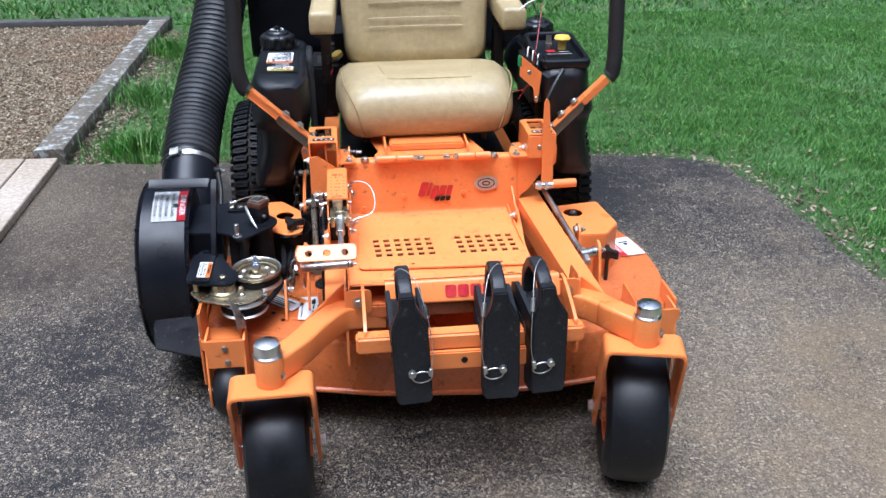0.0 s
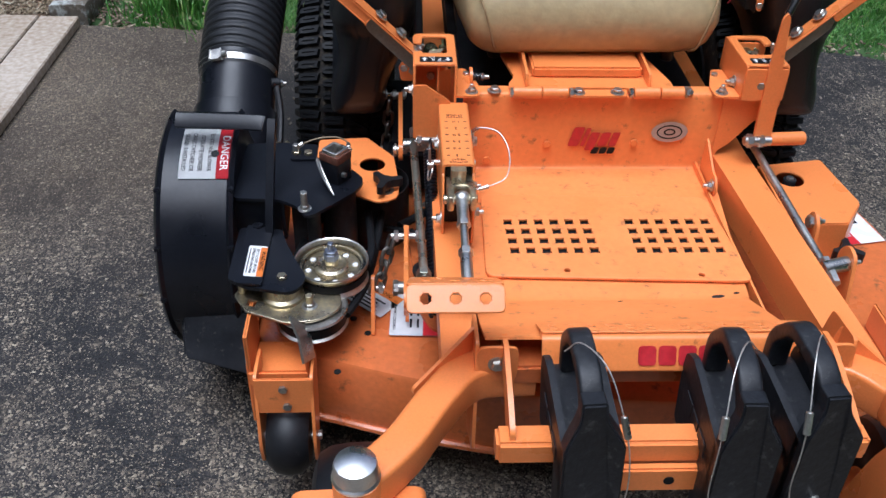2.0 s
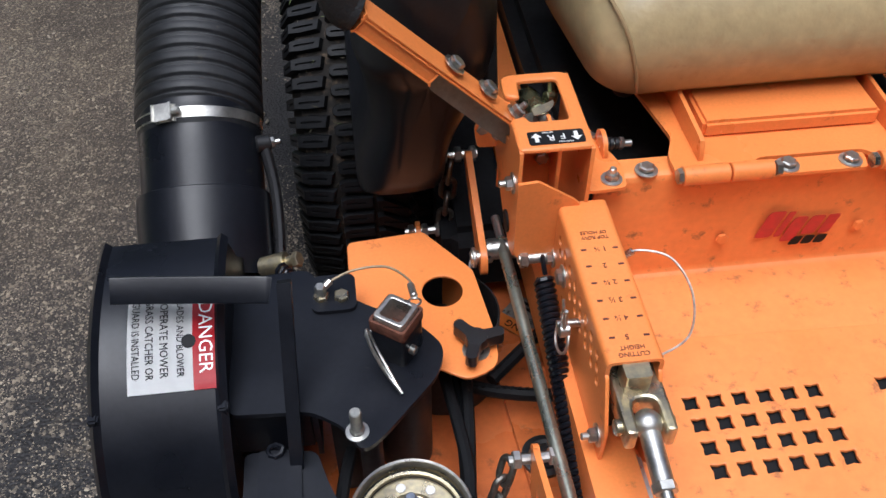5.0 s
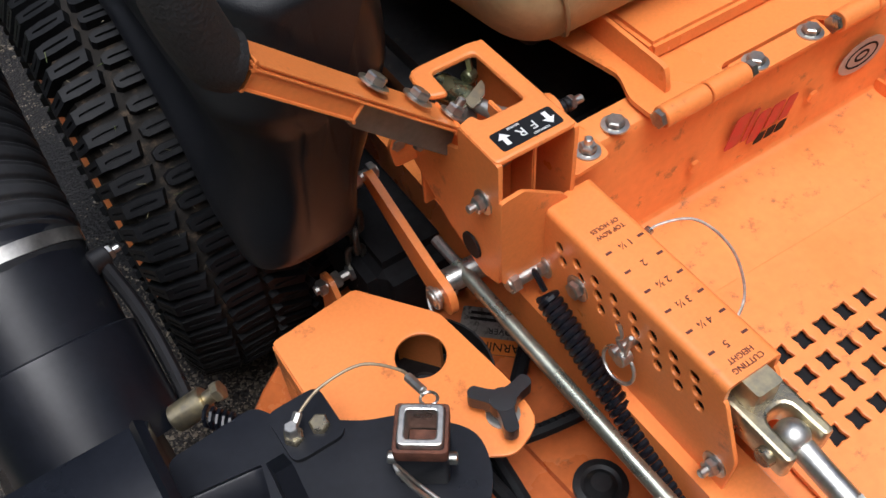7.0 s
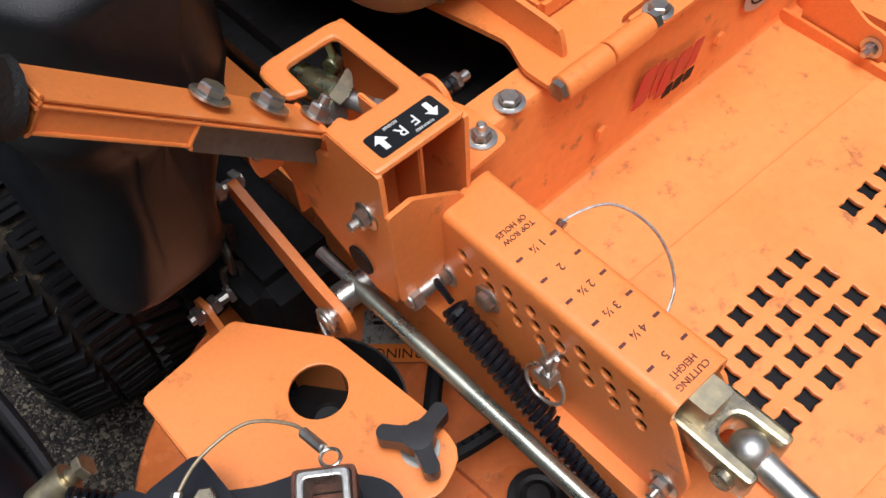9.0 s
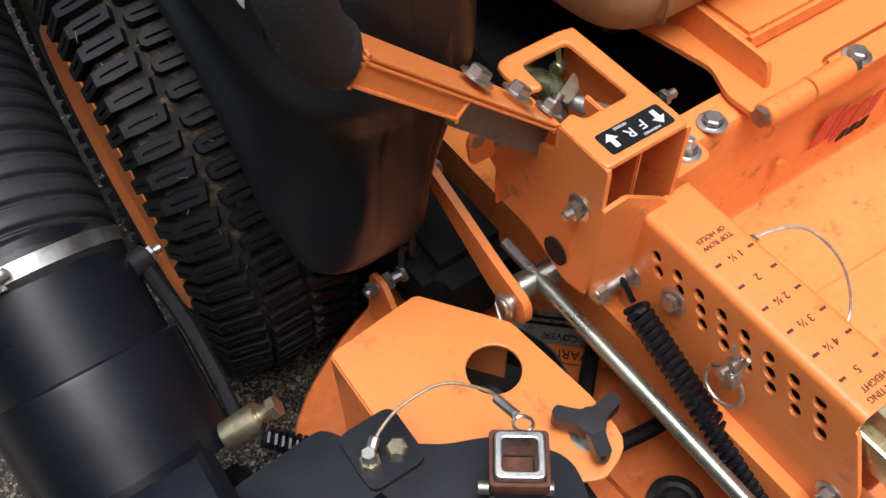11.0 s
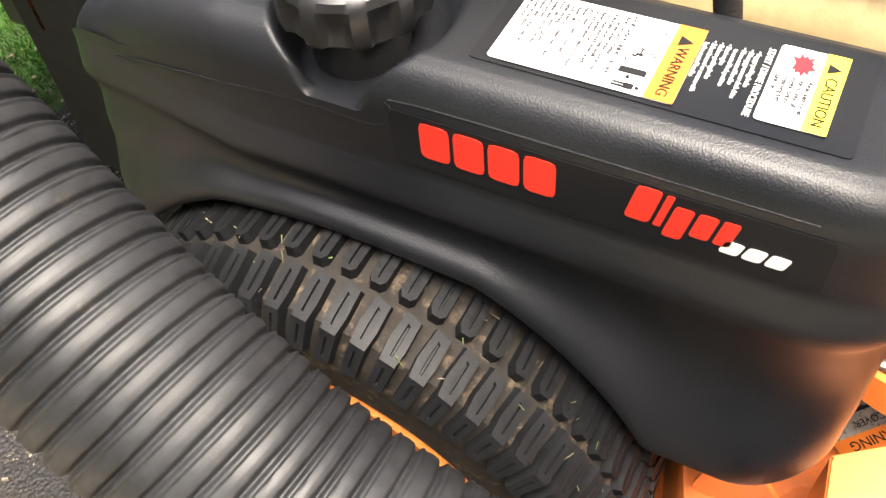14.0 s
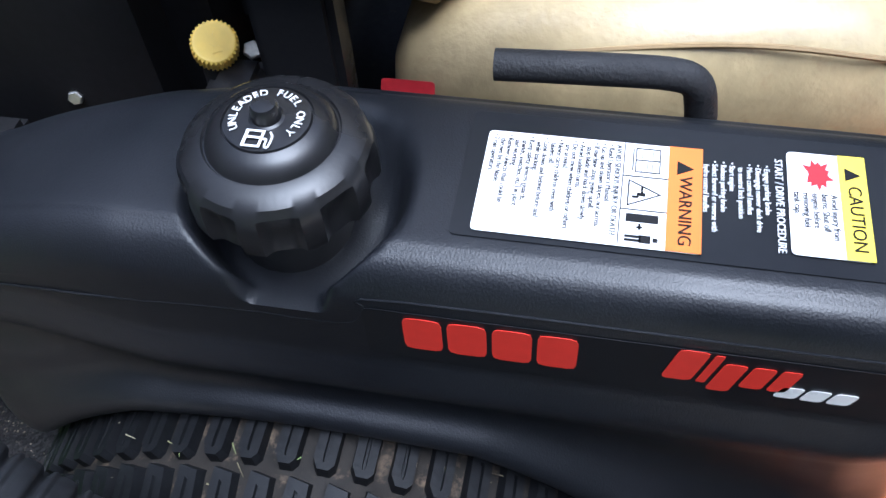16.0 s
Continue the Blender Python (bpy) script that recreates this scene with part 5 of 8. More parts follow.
arm = flat_arm([(0.038, 0.388), (0.012, 0.395), (0.015, 0.425), (0.05, 0.432), (0.16, 0.470), (0.17, 0.452), (0.062, 0.395)], -0.362, 0.008, ORANGE, mower)
bm = bmesh.new()
rod(bm, (-0.372, 0.034, 0.408), (-0.346, 0.034, 0.409), 0.0085, 14, 0.001)
rod(bm, (-0.370, 0.034, 0.408), (-0.3655, 0.034, 0.408), 0.0125, 14, 0.001)
tube(bm, [(-0.368, 0.046, 0.399), (-0.372, 0.034, 0.392), (-0.374, 0.016, 0.388)], 0.002, 8, 4)
part("clevis_pin", bm, ZINC, arm)
flat_arm([(-0.305, 0.268), (-0.285, 0.268), (-0.225, 0.412), (-0.235, 0.425), (-0.255, 0.42)], -0.350, 0.006, ORANGE, mower, "chain_bracket")
flat_arm([(-0.32, 0.25), (-0.25, 0.25), (-0.245, 0.33), (-0.262, 0.338)], -0.408, 0.006, ORANGE, mower, "chain_bracket")
flat_arm([(0.085, 0.25), (0.19, 0.25), (0.174, 0.345), (0.150, 0.352)], -0.426, 0.006, ORANGE, mower, "chain_bracket")


def chain(a, b, links, parent):
    a, b = Vector(a), Vector(b)
    for i in range(links):
        c = a.lerp(b, (i + 0.5) / links)
        m = along(c, b) @ pose(0, 0, 0, 0, 0, 90 * (i % 2) + 25)
        bm = bmesh.new()
        h = (b - a).length / links * 0.78
        pts = [m @ Vector((0.0085 * math.cos(t), 0, (h * 0.38 if math.sin(t) > 0 else -h * 0.38) + 0.0085 * math.sin(t))) for t in [2 * math.pi * q / 20 + 0.05 for q in range(21)]]
        sweep(bm, pts, ring(0.0036, 8))
        part("chain_link", bm, CHAIN_STEEL, parent)


deck_chain = new("lift_chain")
adopt(deck_chain, mower, "short steel chain that holds the deck")
chain((-0.372, -0.235, 0.398), (-0.396, -0.262, 0.312), 4, deck_chain)
rear_chain = new("lift_chain")
adopt(rear_chain, mower, "short steel chain that holds the deck")
chain((-0.380, 0.162, 0.446), (-0.390, 0.160, 0.316), 5, rear_chain)
for at in ((-0.345, -0.236, 0.402), (-0.408, -0.262, 0.312), (-0.368, 0.165, 0.458), (-0.412, 0.160, 0.336)):
    bm = bmesh.new()
    o = Vector(at)
    rod(bm, o + Vector((-0.028, 0, 0)), o + Vector((0.022, 0, 0)), 0.0055, 10)
    for q in (-0.024, -0.006, 0.012):
        rod(bm, o + Vector((q, 0, 0)), o + Vector((q + 0.008, 0, 0)), 0.0098, 6, 0.001)
    part("chain_bolt", bm, ZINC, mower)


# ---- cutting deck ----
DECK = [(-0.600, -0.335), (-0.49, -0.365), (-0.36, -0.41), (-0.17, -0.455), (0.09, -0.475), (0.30, -0.46), (0.47, -0.42), (0.555, -0.345), (0.60, -0.17), (0.60, -0.01), (0.57, 0.11), (0.50, 0.20), (0.35, 0.24), (-0.35, 0.22), (-0.46, 0.185), (-0.545, 0.13), (-0.600, 0.05)]
deck = new("cutting_deck")
adopt(deck, mower, "wide orange cutting deck, dirty on top")
bm = bmesh.new()
out = rounded(DECK, 0.05, 4)
top = [bm.verts.new((x, y, 0.250)) for x, y in out]
mid = [bm.verts.new((x * 1.006, y + (-0.004 if y < 0 else 0.004), 0.244)) for x, y in out]
low = [bm.verts.new((x * 1.008, y + (-0.005 if y < 0 else 0.005), 0.118)) for x, y in out]
bm.faces.new(top)
for a, b in ((top, mid), (mid, low)):
    for i in range(len(a)):
        j = (i + 1) % len(a)
        bm.faces.new((a[i], b[i], b[j], a[j]))
part("deck_shell", bm, DECK_ORANGE, deck, angle=50)
bm = bmesh.new()
lip = [Vector((x * 1.012, y + (-0.008 if y < 0 else 0.008), 0.118)) for x, y in out]
sweep(bm, lip + lip[:1], ring(0.007, 8))
part("deck_rim", bm, DECK_ORANGE, deck)
# open side flange and the small roller bracket
bm = bmesh.new()
box(bm, (-0.607, -0.395, 0.13), (-0.601, -0.21, 0.262), 0.002)
flange = part("side_flange", bm, ORANGE, deck)
for z, y in ((0.231, -0.286), (0.198, -0.337), (0.15, -0.25), (0.15, -0.36)):
    bolt(DARK_BOLT, (-0.607, y, z), (-1, 0, 0), flange)
# channel bracket in front of the flange
bm = bmesh.new()
box(bm, (-0.600, -0.420, 0.250), (-0.594, -0.315, 0.345), 0.003)
box(bm, (-0.508, -0.420, 0.250), (-0.502, -0.315, 0.325), 0.003)
box(bm, (-0.600, -0.425, 0.245), (-0.502, -0.419, 0.275), 0.003)
box(bm, (-0.594, -0.40, 0.248), (-0.508, -0.33, 0.254), 0.001)
part("roller_channel", bm, ORANGE, deck)
for y in (-0.345, -0.395):
    bolt(DARK_BOLT, (-0.600, y, 0.315 if y > -0.37 else 0.275), (-1, 0, 0), deck)


def roller(x, y, parent, w=0.046):
    ob = new("anti_scalp_roller")
    adopt(ob, parent, "small black roller in an orange bracket")
    for q in (-w, w - 0.005):
        bm = bmesh.new()
        prism(bm, rounded([(y + 0.045, 0.288), (y - 0.025, 0.288), (y - 0.045, 0.15), (y - 0.037, 0.105), (y - 0.01, 0.105), (y + 0.02, 0.16)], 0.01, 3), 0.005, axes((x + q, 0, 0), (0, 1, 0), UP), 0.001)
        part("roller_bracket", bm, ORANGE, ob)
    bm = bmesh.new()
    box(bm, (x - w, y - 0.031, 0.215), (x + w, y - 0.026, 0.290), 0.002)
    part("bracket_web", bm, ORANGE, ob)
    bm = bmesh.new()
    lathe(bm, [(0.012, -0.036), (0.048, -0.034), (0.062, -0.020), (0.066, 0.0), (0.062, 0.020), (0.048, 0.034), (0.012, 0.036)], along((x, y - 0.012, 0.143), (x + 1, y - 0.012, 0.143)), 32)
    part("roller_wheel", bm, CASTER_RUBBER, ob)
    bolt(DARK_BOLT, (x, y - 0.031, 0.270), FRONT, ob)
    bolt(DARK_BOLT, (x + 0.004, y - 0.031, 0.232), FRONT, ob)
    bm = bmesh.new()
    rod(bm, (x - w - 0.006, y - 0.012, 0.143), (x + w + 0.006, y - 0.012, 0.143), 0.008, 10)
    part("roller_axle", bm, STEEL, ob)


roller(-0.540, -0.425, deck)
roller(0.505, -0.40, deck)
bm = bmesh.new()
box(bm, (0.450, -0.420, 0.250), (0.456, -0.30, 0.305), 0.003)
box(bm, (0.555, -0.400, 0.250), (0.561, -0.29, 0.300), 0.003)
box(bm, (0.450, -0.425, 0.25), (0.561, -0.419, 0.285), 0.003)
part("roller_channel", bm, ORANGE, deck)


def belt_cover(pts, z, hole, parent, drop):
    me = plate_mesh("belt_cover", rounded(pts, 0.006, 3), [circle(*hole)], 0.004, ORANGE, 0.001)
    ob = piece("belt_cover", me, Matrix.Translation((0, 0, z)), parent)
    bm = bmesh.new()
    for (x0, y0), (x1, y1) in drop:
        d = Vector((x1 - x0, y1 - y0, 0)).normalized() * 0.003
        prism(bm, [(x0 + d.y, y0 - d.x), (x1 + d.y, y1 - d.x), (x1 - d.y, y1 + d.x), (x0 - d.y, y0 + d.x)], z - 0.252, pose(0, 0, 0.252), 0.0)
    part("cover_skirt", bm, ORANGE, ob)
    return ob


cover_l = belt_cover([(-0.515, 0.083), (-0.423, 0.092), (-0.371, 0.021), (-0.360, -0.075, 0.01), (-0.362, -0.122, 0.02), (-0.398, -0.135, 0.01), (-0.515, -0.062)], 0.398, (-0.4105, -0.008, 0.0235, 28), deck, [((-0.513, -0.062), (-0.513, 0.081)), ((-0.513, 0.081), (-0.423, 0.090)), ((-0.423, 0.090), (-0.373, 0.021))])
bm = bmesh.new()
lathe(bm, [(0, 0.0), (0.055, 0.0), (0.06, 0.01), (0.045, 0.02), (0.062, 0.032), (0.062, 0.04), (0.02, 0.045), (0.018, 0.075), (0.012, 0.08), (0, 0.08)], pose(-0.4105, -0.008, 0.268), 28)
part("deck_pulley", bm, DARK, deck, "dark grooved belt pulley under the cover")
bm = bmesh.new()
lathe(bm, [(0.068, 0.0), (0.068, 0.115), (0.066, 0.115), (0.066, 0.002), (0.0, 0.002)], pose(-0.4105, -0.008, 0.2505), 32)
part("pulley_housing", bm, DARK, deck)
bm = bmesh.new()
for k in range(3):
    a = math.radians(10 + 120 * k)
    c, d = Vector((-0.3845, -0.098, 0.0)), Vector((math.cos(a), math.sin(a), 0))
    s = Vector((-d.y, d.x, 0))
    prism(bm, rounded([tuple((c + s * 0.0095)[:2]), tuple((c + d * 0.014 + s * 0.0062)[:2]), tuple((c + d * 0.0285 + s * 0.0064)[:2]), tuple((c + d * 0.0315)[:2]), tuple((c + d * 0.0285 - s * 0.0064)[:2]), tuple((c + d * 0.014 - s * 0.0062)[:2]), tuple((c - s * 0.0095)[:2])], 0.004, 3), 0.015, pose(0, 0, 0.412), 0.003)
lathe(bm, [(0, 0), (0.009, 0), (0.009, 0.012), (0.0125, 0.014), (0.0115, 0.0255), (0.0, 0.0262)], pose(-0.3845, -0.098, 0.402), 18)
part("knob", bm, PLASTIC, cover_l, "black three-armed plastic knob")
bm = bmesh.new()
rod(bm, (-0.3845, -0.098, 0.38), (-0.3845, -0.098, 0.406), 0.007, 12)
lathe(bm, [(0, 0.401), (0.015, 0.401), (0.015, 0.4035), (0, 0.404)], pose(-0.3845, -0.098, 0.0), 18)
part("knob_washer", bm, ZINC, cover_l)
cover_r = belt_cover([(0.340, 0.030), (0.470, 0.052), (0.488, -0.10), (0.440, -0.165), (0.335, -0.165)], 0.372, (0.385, -0.020, 0.026, 28), deck, [((0.340, 0.030), (0.470, 0.052)), ((0.472, 0.05), (0.486, -0.10)), ((0.486, -0.10), (0.440, -0.163)), ((0.440, -0.163), (0.335, -0.163))])
bm = bmesh.new()
lathe(bm, [(0, 0.0), (0.055, 0.0), (0.06, 0.01), (0.045, 0.02), (0.06, 0.032), (0.02, 0.045), (0.0, 0.05)], pose(0.385, -0.02, 0.268), 24)
rod(bm, (0.385, -0.02, 0.30), (0.385, -0.02, 0.376), 0.012, 14)
part("deck_pulley", bm, DARK, deck)
bolt(DARK_BOLT, (0.385, -0.02, 0.376), UP, deck)
bm = bmesh.new()
for k in range(3):
    a = math.radians(80 + 120 * k)
    c, d = Vector((0.440, -0.190, 0.0)), Vector((math.cos(a), math.sin(a), 0))
    s = Vector((-d.y, d.x, 0))
    prism(bm, rounded([tuple((c + s * 0.0095)[:2]), tuple((c + d * 0.014 + s * 0.0062)[:2]), tuple((c + d * 0.0285 + s * 0.0064)[:2]), tuple((c + d * 0.0315)[:2]), tuple((c + d * 0.0285 - s * 0.0064)[:2]), tuple((c + d * 0.014 - s * 0.0062)[:2]), tuple((c - s * 0.0095)[:2])], 0.004, 3), 0.020, pose(0, 0, 0.320), 0.003)
rod(bm, (0.440, -0.190, 0.25), (0.440, -0.190, 0.341), 0.0055, 14, 0.001)
lathe(bm, [(0, 0), (0.0095, 0), (0.0125, 0.008), (0.0115, 0.0265), (0, 0.0275)], pose(0.440, -0.190, 0.314), 18)
part("knob", bm, PLASTIC, cover_r, "black plastic knob")
# inner deck dressing: stiffener channel, belts, labels
bm = bmesh.new()
prism(bm, rounded([(-0.335, 0.05), (-0.262, -0.02), (-0.255, -0.28), (-0.30, -0.32), (-0.325, -0.27), (-0.345, -0.03)], 0.02, 4), 0.012, pose(0, 0, 0.25), 0.003)
part("deck_stiffener", bm, DECK_ORANGE, deck)
bm = bmesh.new()
lathe(bm, [(0, 0), (0.027, 0), (0.027, 0.006), (0.020, 0.008), (0.016, 0.006), (0.010, 0.012), (0, 0.012)], pose(-0.310, -0.155, 0.262), 24)
part("grease_boss", bm, DARK, deck)
bm = bmesh.new()
for pts in ([(-0.36, -0.07, 0.305), (-0.26, 0.02, 0.305), (-0.1, 0.16, 0.305)], [(-0.43, -0.06, 0.305), (-0.33, -0.09, 0.30), (-0.22, -0.10, 0.30), (0.0, -0.1, 0.30)], [(-0.40, -0.07, 0.325), (-0.405, -0.16, 0.33), (-0.412, -0.25, 0.355)]):
    tube(bm, pts, 0.008, 8, 6)
part("drive_belt", bm, RUBBER, deck, "black ribbed drive belt")
bm = bmesh.new()
for k in range(26):
    f = k / 25
    c = Vector((-0.43 + 0.21 * f, -0.06 - 0.04 * f, 0.306 - 0.005 * f))
    box(bm, c + Vector((-0.0025, -0.0105, -0.004)), c + Vector((0.0025, -0.007, 0.006)), 0)
part("belt_cog", bm, RUBBER, deck)


def sticker(name, m, w, h, mat, parent, label, r=0.003):
    bm = bmesh.new()
    prism(bm, rounded([(0, 0), (w, 0), (w, h), (0, h)], r, 3), 0.0004, m, 0)
    return part(name, bm, mat, parent, label)


lm = axes((-0.378, -0.318, 0.2545), (0.04, 1, 0), (-1, 0.04, 0))
st = sticker("safety_label", lm @ pose(0, -0.085, 0), 0.115, 0.085, PALE, deck, "white and red safety label on the deck")
bars([(0.0, -0.085, 0.115, 0.028)], lm @ pose(0, 0, 0.0006), RED, st, "red_band")
words("DANGER", 0.016, lm @ pose(0.058, -0.071, 0.0011), WHITE, st)
words("CONTACT CAN INJURE", 0.0072, lm @ pose(0.052, -0.008, 0.0006), INK_AND_SHADE, st)
bars([(0.02 + 0.03 * (k % 3), -0.05 + 0.012 * (k // 3), 0.022, 0.004) for k in range(6)] + [(0.075, -0.04, 0.022, 0.010)], lm @ pose(0, 0, 0.0006), INK_AND_SHADE, st)
lm = axes((-0.418, -0.225, 0.2545), (0.75, -0.65, 0), (0.65, 0.75, 0)) @ pose(-0.05, -0.02, 0)
st = sticker("warning_label", lm, 0.10, 0.062, PALE, deck, "white and orange warning label on the deck")
bars([(0.0, 0.044, 0.10, 0.018)], lm @ pose(0, 0, 0.0006), WARN, st, "orange_band")
words("WARNING", 0.013, lm @ pose(0.05, 0.053, 0.0011), INK_AND_SHADE, st)
bars([(0.008, 0.006 + 0.008 * k, 0.075 - 0.006 * (k % 3), 0.0035) for k in range(4)], lm @ pose(0, 0, 0.0006), INK_AND_SHADE, st)
lm = axes((-0.335, 0.06, 0.2545), (0.72, -0.69, 0), (0.69, 0.72, 0))
st = sticker("warning_label", lm, 0.11, 0.06, DIRTY_LABEL, deck, "white and orange warning label beside the belt")
bars([(0.0, 0.0, 0.11, 0.02)], lm @ pose(0, 0, 0.0006), WARN, st, "orange_band")
words("WARNING", 0.015, lm @ pose(0.05, 0.010, 0.0011, 0, 0, 180), INK_AND_SHADE, st)
words("COVER", 0.011, lm @ pose(0.05, 0.030, 0.0006, 0, 0, 180), INK_AND_SHADE, st)
bars([(0.01, 0.042, 0.08, 0.004), (0.01, 0.050, 0.07, 0.004)], lm @ pose(0, 0, 0.0006), INK_AND_SHADE, st)
lm = axes((0.522, -0.068, 0.2545), (0.066, 0.012, 0), (-0.03, 0.10, 0))
st = sticker("safety_label", lm, 0.075, 0.112, WHITE, deck, "white and red safety label on the deck")
bars([(0.0, 0.0, 0.020, 0.112)], lm @ pose(0, 0, 0.0006), RED, st, "red_band")
words("DANGER", 0.016, lm @ pose(0.010, 0.056, 0.0011, 0, 0, 90), WHITE, st)
bars([(0.03, 0.08, 0.03, 0.006), (0.042, 0.064, 0.012, 0.012)], lm @ pose(0, 0, 0.0006), INK_AND_SHADE, st)
bm = bmesh.new()
sweep(bm, smooth_path([(0.608, -0.10, 0.22), (0.614, -0.20, 0.20), (0.592, -0.32, 0.18)], 6), ring(0.006, 8))
part("chute_bracket_edge", bm, ZINC, deck)
for x, y in ((-0.414, -0.308), (-0.44, -0.27), (-0.46, -0.40), (-0.52, -0.19)):
    bm = bmesh.new()
    prism(bm, circle(x, y, 0.006, 12), 0.001, pose(0, 0, 0.2502), 0)
    part("deck_hole", bm, INK_AND_SHADE, deck)
# right side lift link
bm = bmesh.new()
rod(bm, (0.302, -0.005, 0.442), (0.338, -0.345, 0.388), 0.0072, 14, 0.001)
part("right_lift_rod", bm, STEEL, mower)
bm = bmesh.new()
rod(bm, (0.326, -0.322, 0.396), (0.372, -0.312, 0.399), 0.0125, 16, 0.001)
rod(bm, (0.337, -0.30, 0.399), (0.339, -0.352, 0.388), 0.0095, 6, 0.001)
part("link_joint", bm, ZINC, mower)
flat_arm([(-0.365, 0.25), (-0.295, 0.25), (-0.275, 0.40), (-0.295, 0.425), (-0.325, 0.42)], 0.372, 0.006, ORANGE, mower, "link_bracket")
flat_arm([(-0.26, 0.25), (-0.18, 0.25), (-0.20, 0.425), (-0.215, 0.435), (-0.235, 0.42)], 0.345, 0.006, ORANGE, mower, "link_bracket")
bolt(NUT, (0.378, -0.310, 0.400), (1, 0, 0), mower)
bolt(NUT, (0.351, -0.215, 0.415), (1, 0, 0), mower)
bolt(BIG_BOLT, (0.344, -0.215, 0.415), (-1, 0, 0), mower)


# ---- front frame: brackets, arms, caster wheels, weight bar ----
def front_side(s, cap, swing):
    bx = 0.255 * s
    cx, cy, cz = cap
    ob = new("caster_arm")
    adopt(ob, mower)
    bm = bmesh.new()
    inner = [(-0.575, 0.475), (-0.505, 0.468), (-0.47, 0.30), (-0.50, 0.24), (-0.60, 0.29), (-0.585, 0.42)]
    prism(bm, rounded(inner, 0.01, 3), 0.005, axes((bx - 0.0025, 0, 0), (0, 1, 0), UP), 0.001)
    x0, x1 = sorted((bx, bx - 0.055 * s))
    prism(bm, rounded([(x0, 0.412), (x1, 0.412), (x1, 0.470), (x0, 0.470)], 0.012, 3), 0.005, axes((0, -0.5765, 0), RIGHT, UP), 0.001)
    part("arm_bracket", bm, ORANGE, ob)
    bolt(BOLT, (bx - 0.027 * s, -0.5815, 0.442), FRONT, ob)
    # upright strap that drops to the weight bar
    bm = bmesh.new()
    prism(bm, rounded([(-0.553, 0.474), (-0.585, 0.477), (-0.650, 0.458), (-0.700, 0.438), (-0.704, 0.386), (-0.690, 0.378), (-0.668, 0.395), (-0.625, 0.430), (-0.56, 0.44)], 0.008, 3), 0.007, axes((bx - 0.037 * s - 0.0035, 0, 0), (0, 1, 0), UP), 0.0015)
    part("bracket_strap", bm, ORANGE, ob)
    # curved square arm
    bm = bmesh.new()
    path = smooth_path([(bx - 0.08 * s, -0.545, 0.392), (bx + 0.005 * s, -0.565, 0.402), (bx + 0.055 * s, -0.625, 0.405), (cx - 0.055 * s, cy + 0.068, cz - 0.062), (cx - 0.004 * s, cy + 0.012, cz - 0.066)], 7)
    rings = []
    for i, q in enumerate(path):
        t = (path[min(i + 1, len(path) - 1)] - path[max(i - 1, 0)])
        t.z = 0
        t.normalize()
        side = Vector((-t.y, t.x, 0))
        rings.append([bm.verts.new(q + side * a + UP * b) for a, b in rounded([(-0.025, -0.028), (0.025, -0.028), (0.025, 0.028), (-0.025, 0.028)], 0.008, 3)])
    for p, q in zip(rings, rings[1:]):
        k = len(p)
        for i in range(k):
            bm.faces.new((p[i], p[(i + 1) % k], q[(i + 1) % k], q[i]))
    bm.faces.new(rings[0][::-1])
    bm.faces.new(rings[-1])
    part("curved_arm", bm, ORANGE, ob)
    bm = bmesh.new()
    prism(bm, rounded([(0, 0), (0.115, -0.04), (0.115, -0.052), (0.0, -0.08)], 0.006, 3), 0.005, axes((bx - 0.002 * s, -0.535, 0.468), (cx - bx, cy + 0.11 - (-0.535), -0.02), UP), 0.001)
    part("arm_gusset", bm, ORANGE, ob)
    # pivot tube with its cap
    bm = bmesh.new()
    lathe(bm, [(0, cz - 0.098), (0.0275, cz - 0.098), (0.0280, cz - 0.093), (0.0285, cz - 0.028), (0.0275, cz - 0.026), (0, cz - 0.026)], pose(cx, cy, 0), 32)
    part("pivot_tube", bm, ORANGE, ob)
    bm = bmesh.new()
    lathe(bm, [(0.0288, cz - 0.028), (0.0292, cz - 0.025), (0.0266, cz - 0.022), (0.0262, cz - 0.006), (0.0245, cz - 0.001), (0.014, cz + 0.003), (0, cz + 0.004)], pose(cx, cy, 0), 32)
    part("dust_cap", bm, CHROME, ob, "bright domed dust cap")
    bolt(SMALL_BOLT, (cx + 0.026, cy - 0.016, cz - 0.068), (0.8, -0.5, 0), ob)
    # fork bent from one sheet, and the wheel, swung round the pivot
    fork = new("caster_wheel")
    fork.matrix_basis = pose(cx, cy, 0, 0, 0, swing)
    adopt(fork, mower)
    W = world_of(fork)
    top = cz - 0.092
    hw, R, trail = 0.084, 0.163, 0.078
    foot = R - 0.032
    line = [Vector((x, 0, z)) for x, z in bend([(-hw - 0.004, foot), (-hw, top), (hw, top), (hw + 0.004, foot)], 0.020, 5)]
    fine = []
    for p, q in zip(line, line[1:]):
        n = max(1, int((q - p).length / 0.03))
        fine += [p.lerp(q, k / n) for k in range(n)]
    line = fine + line[-1:]
    bm = bmesh.new()
    rings = []
    for i, p in enumerate(line):
        t = (line[min(i + 1, len(line) - 1)] - line[max(i - 1, 0)]).normalized()
        inward = Vector((t.z, 0, -t.x))
        g = min(1, max(0, (top - 0.02 - p.z) / (top - 0.02 - foot)))
        y0, y1 = -0.047 + (trail - 0.030 + 0.047) * g, 0.036 + (trail + 0.030 - 0.036) * g ** 0.8
        c = p + inward * 0.008
        rings.append([bm.verts.new(W @ Vector((q.x, y, q.z))) for q, y in ((p, y0), (p, y1), (c, y1), (c, y0))])
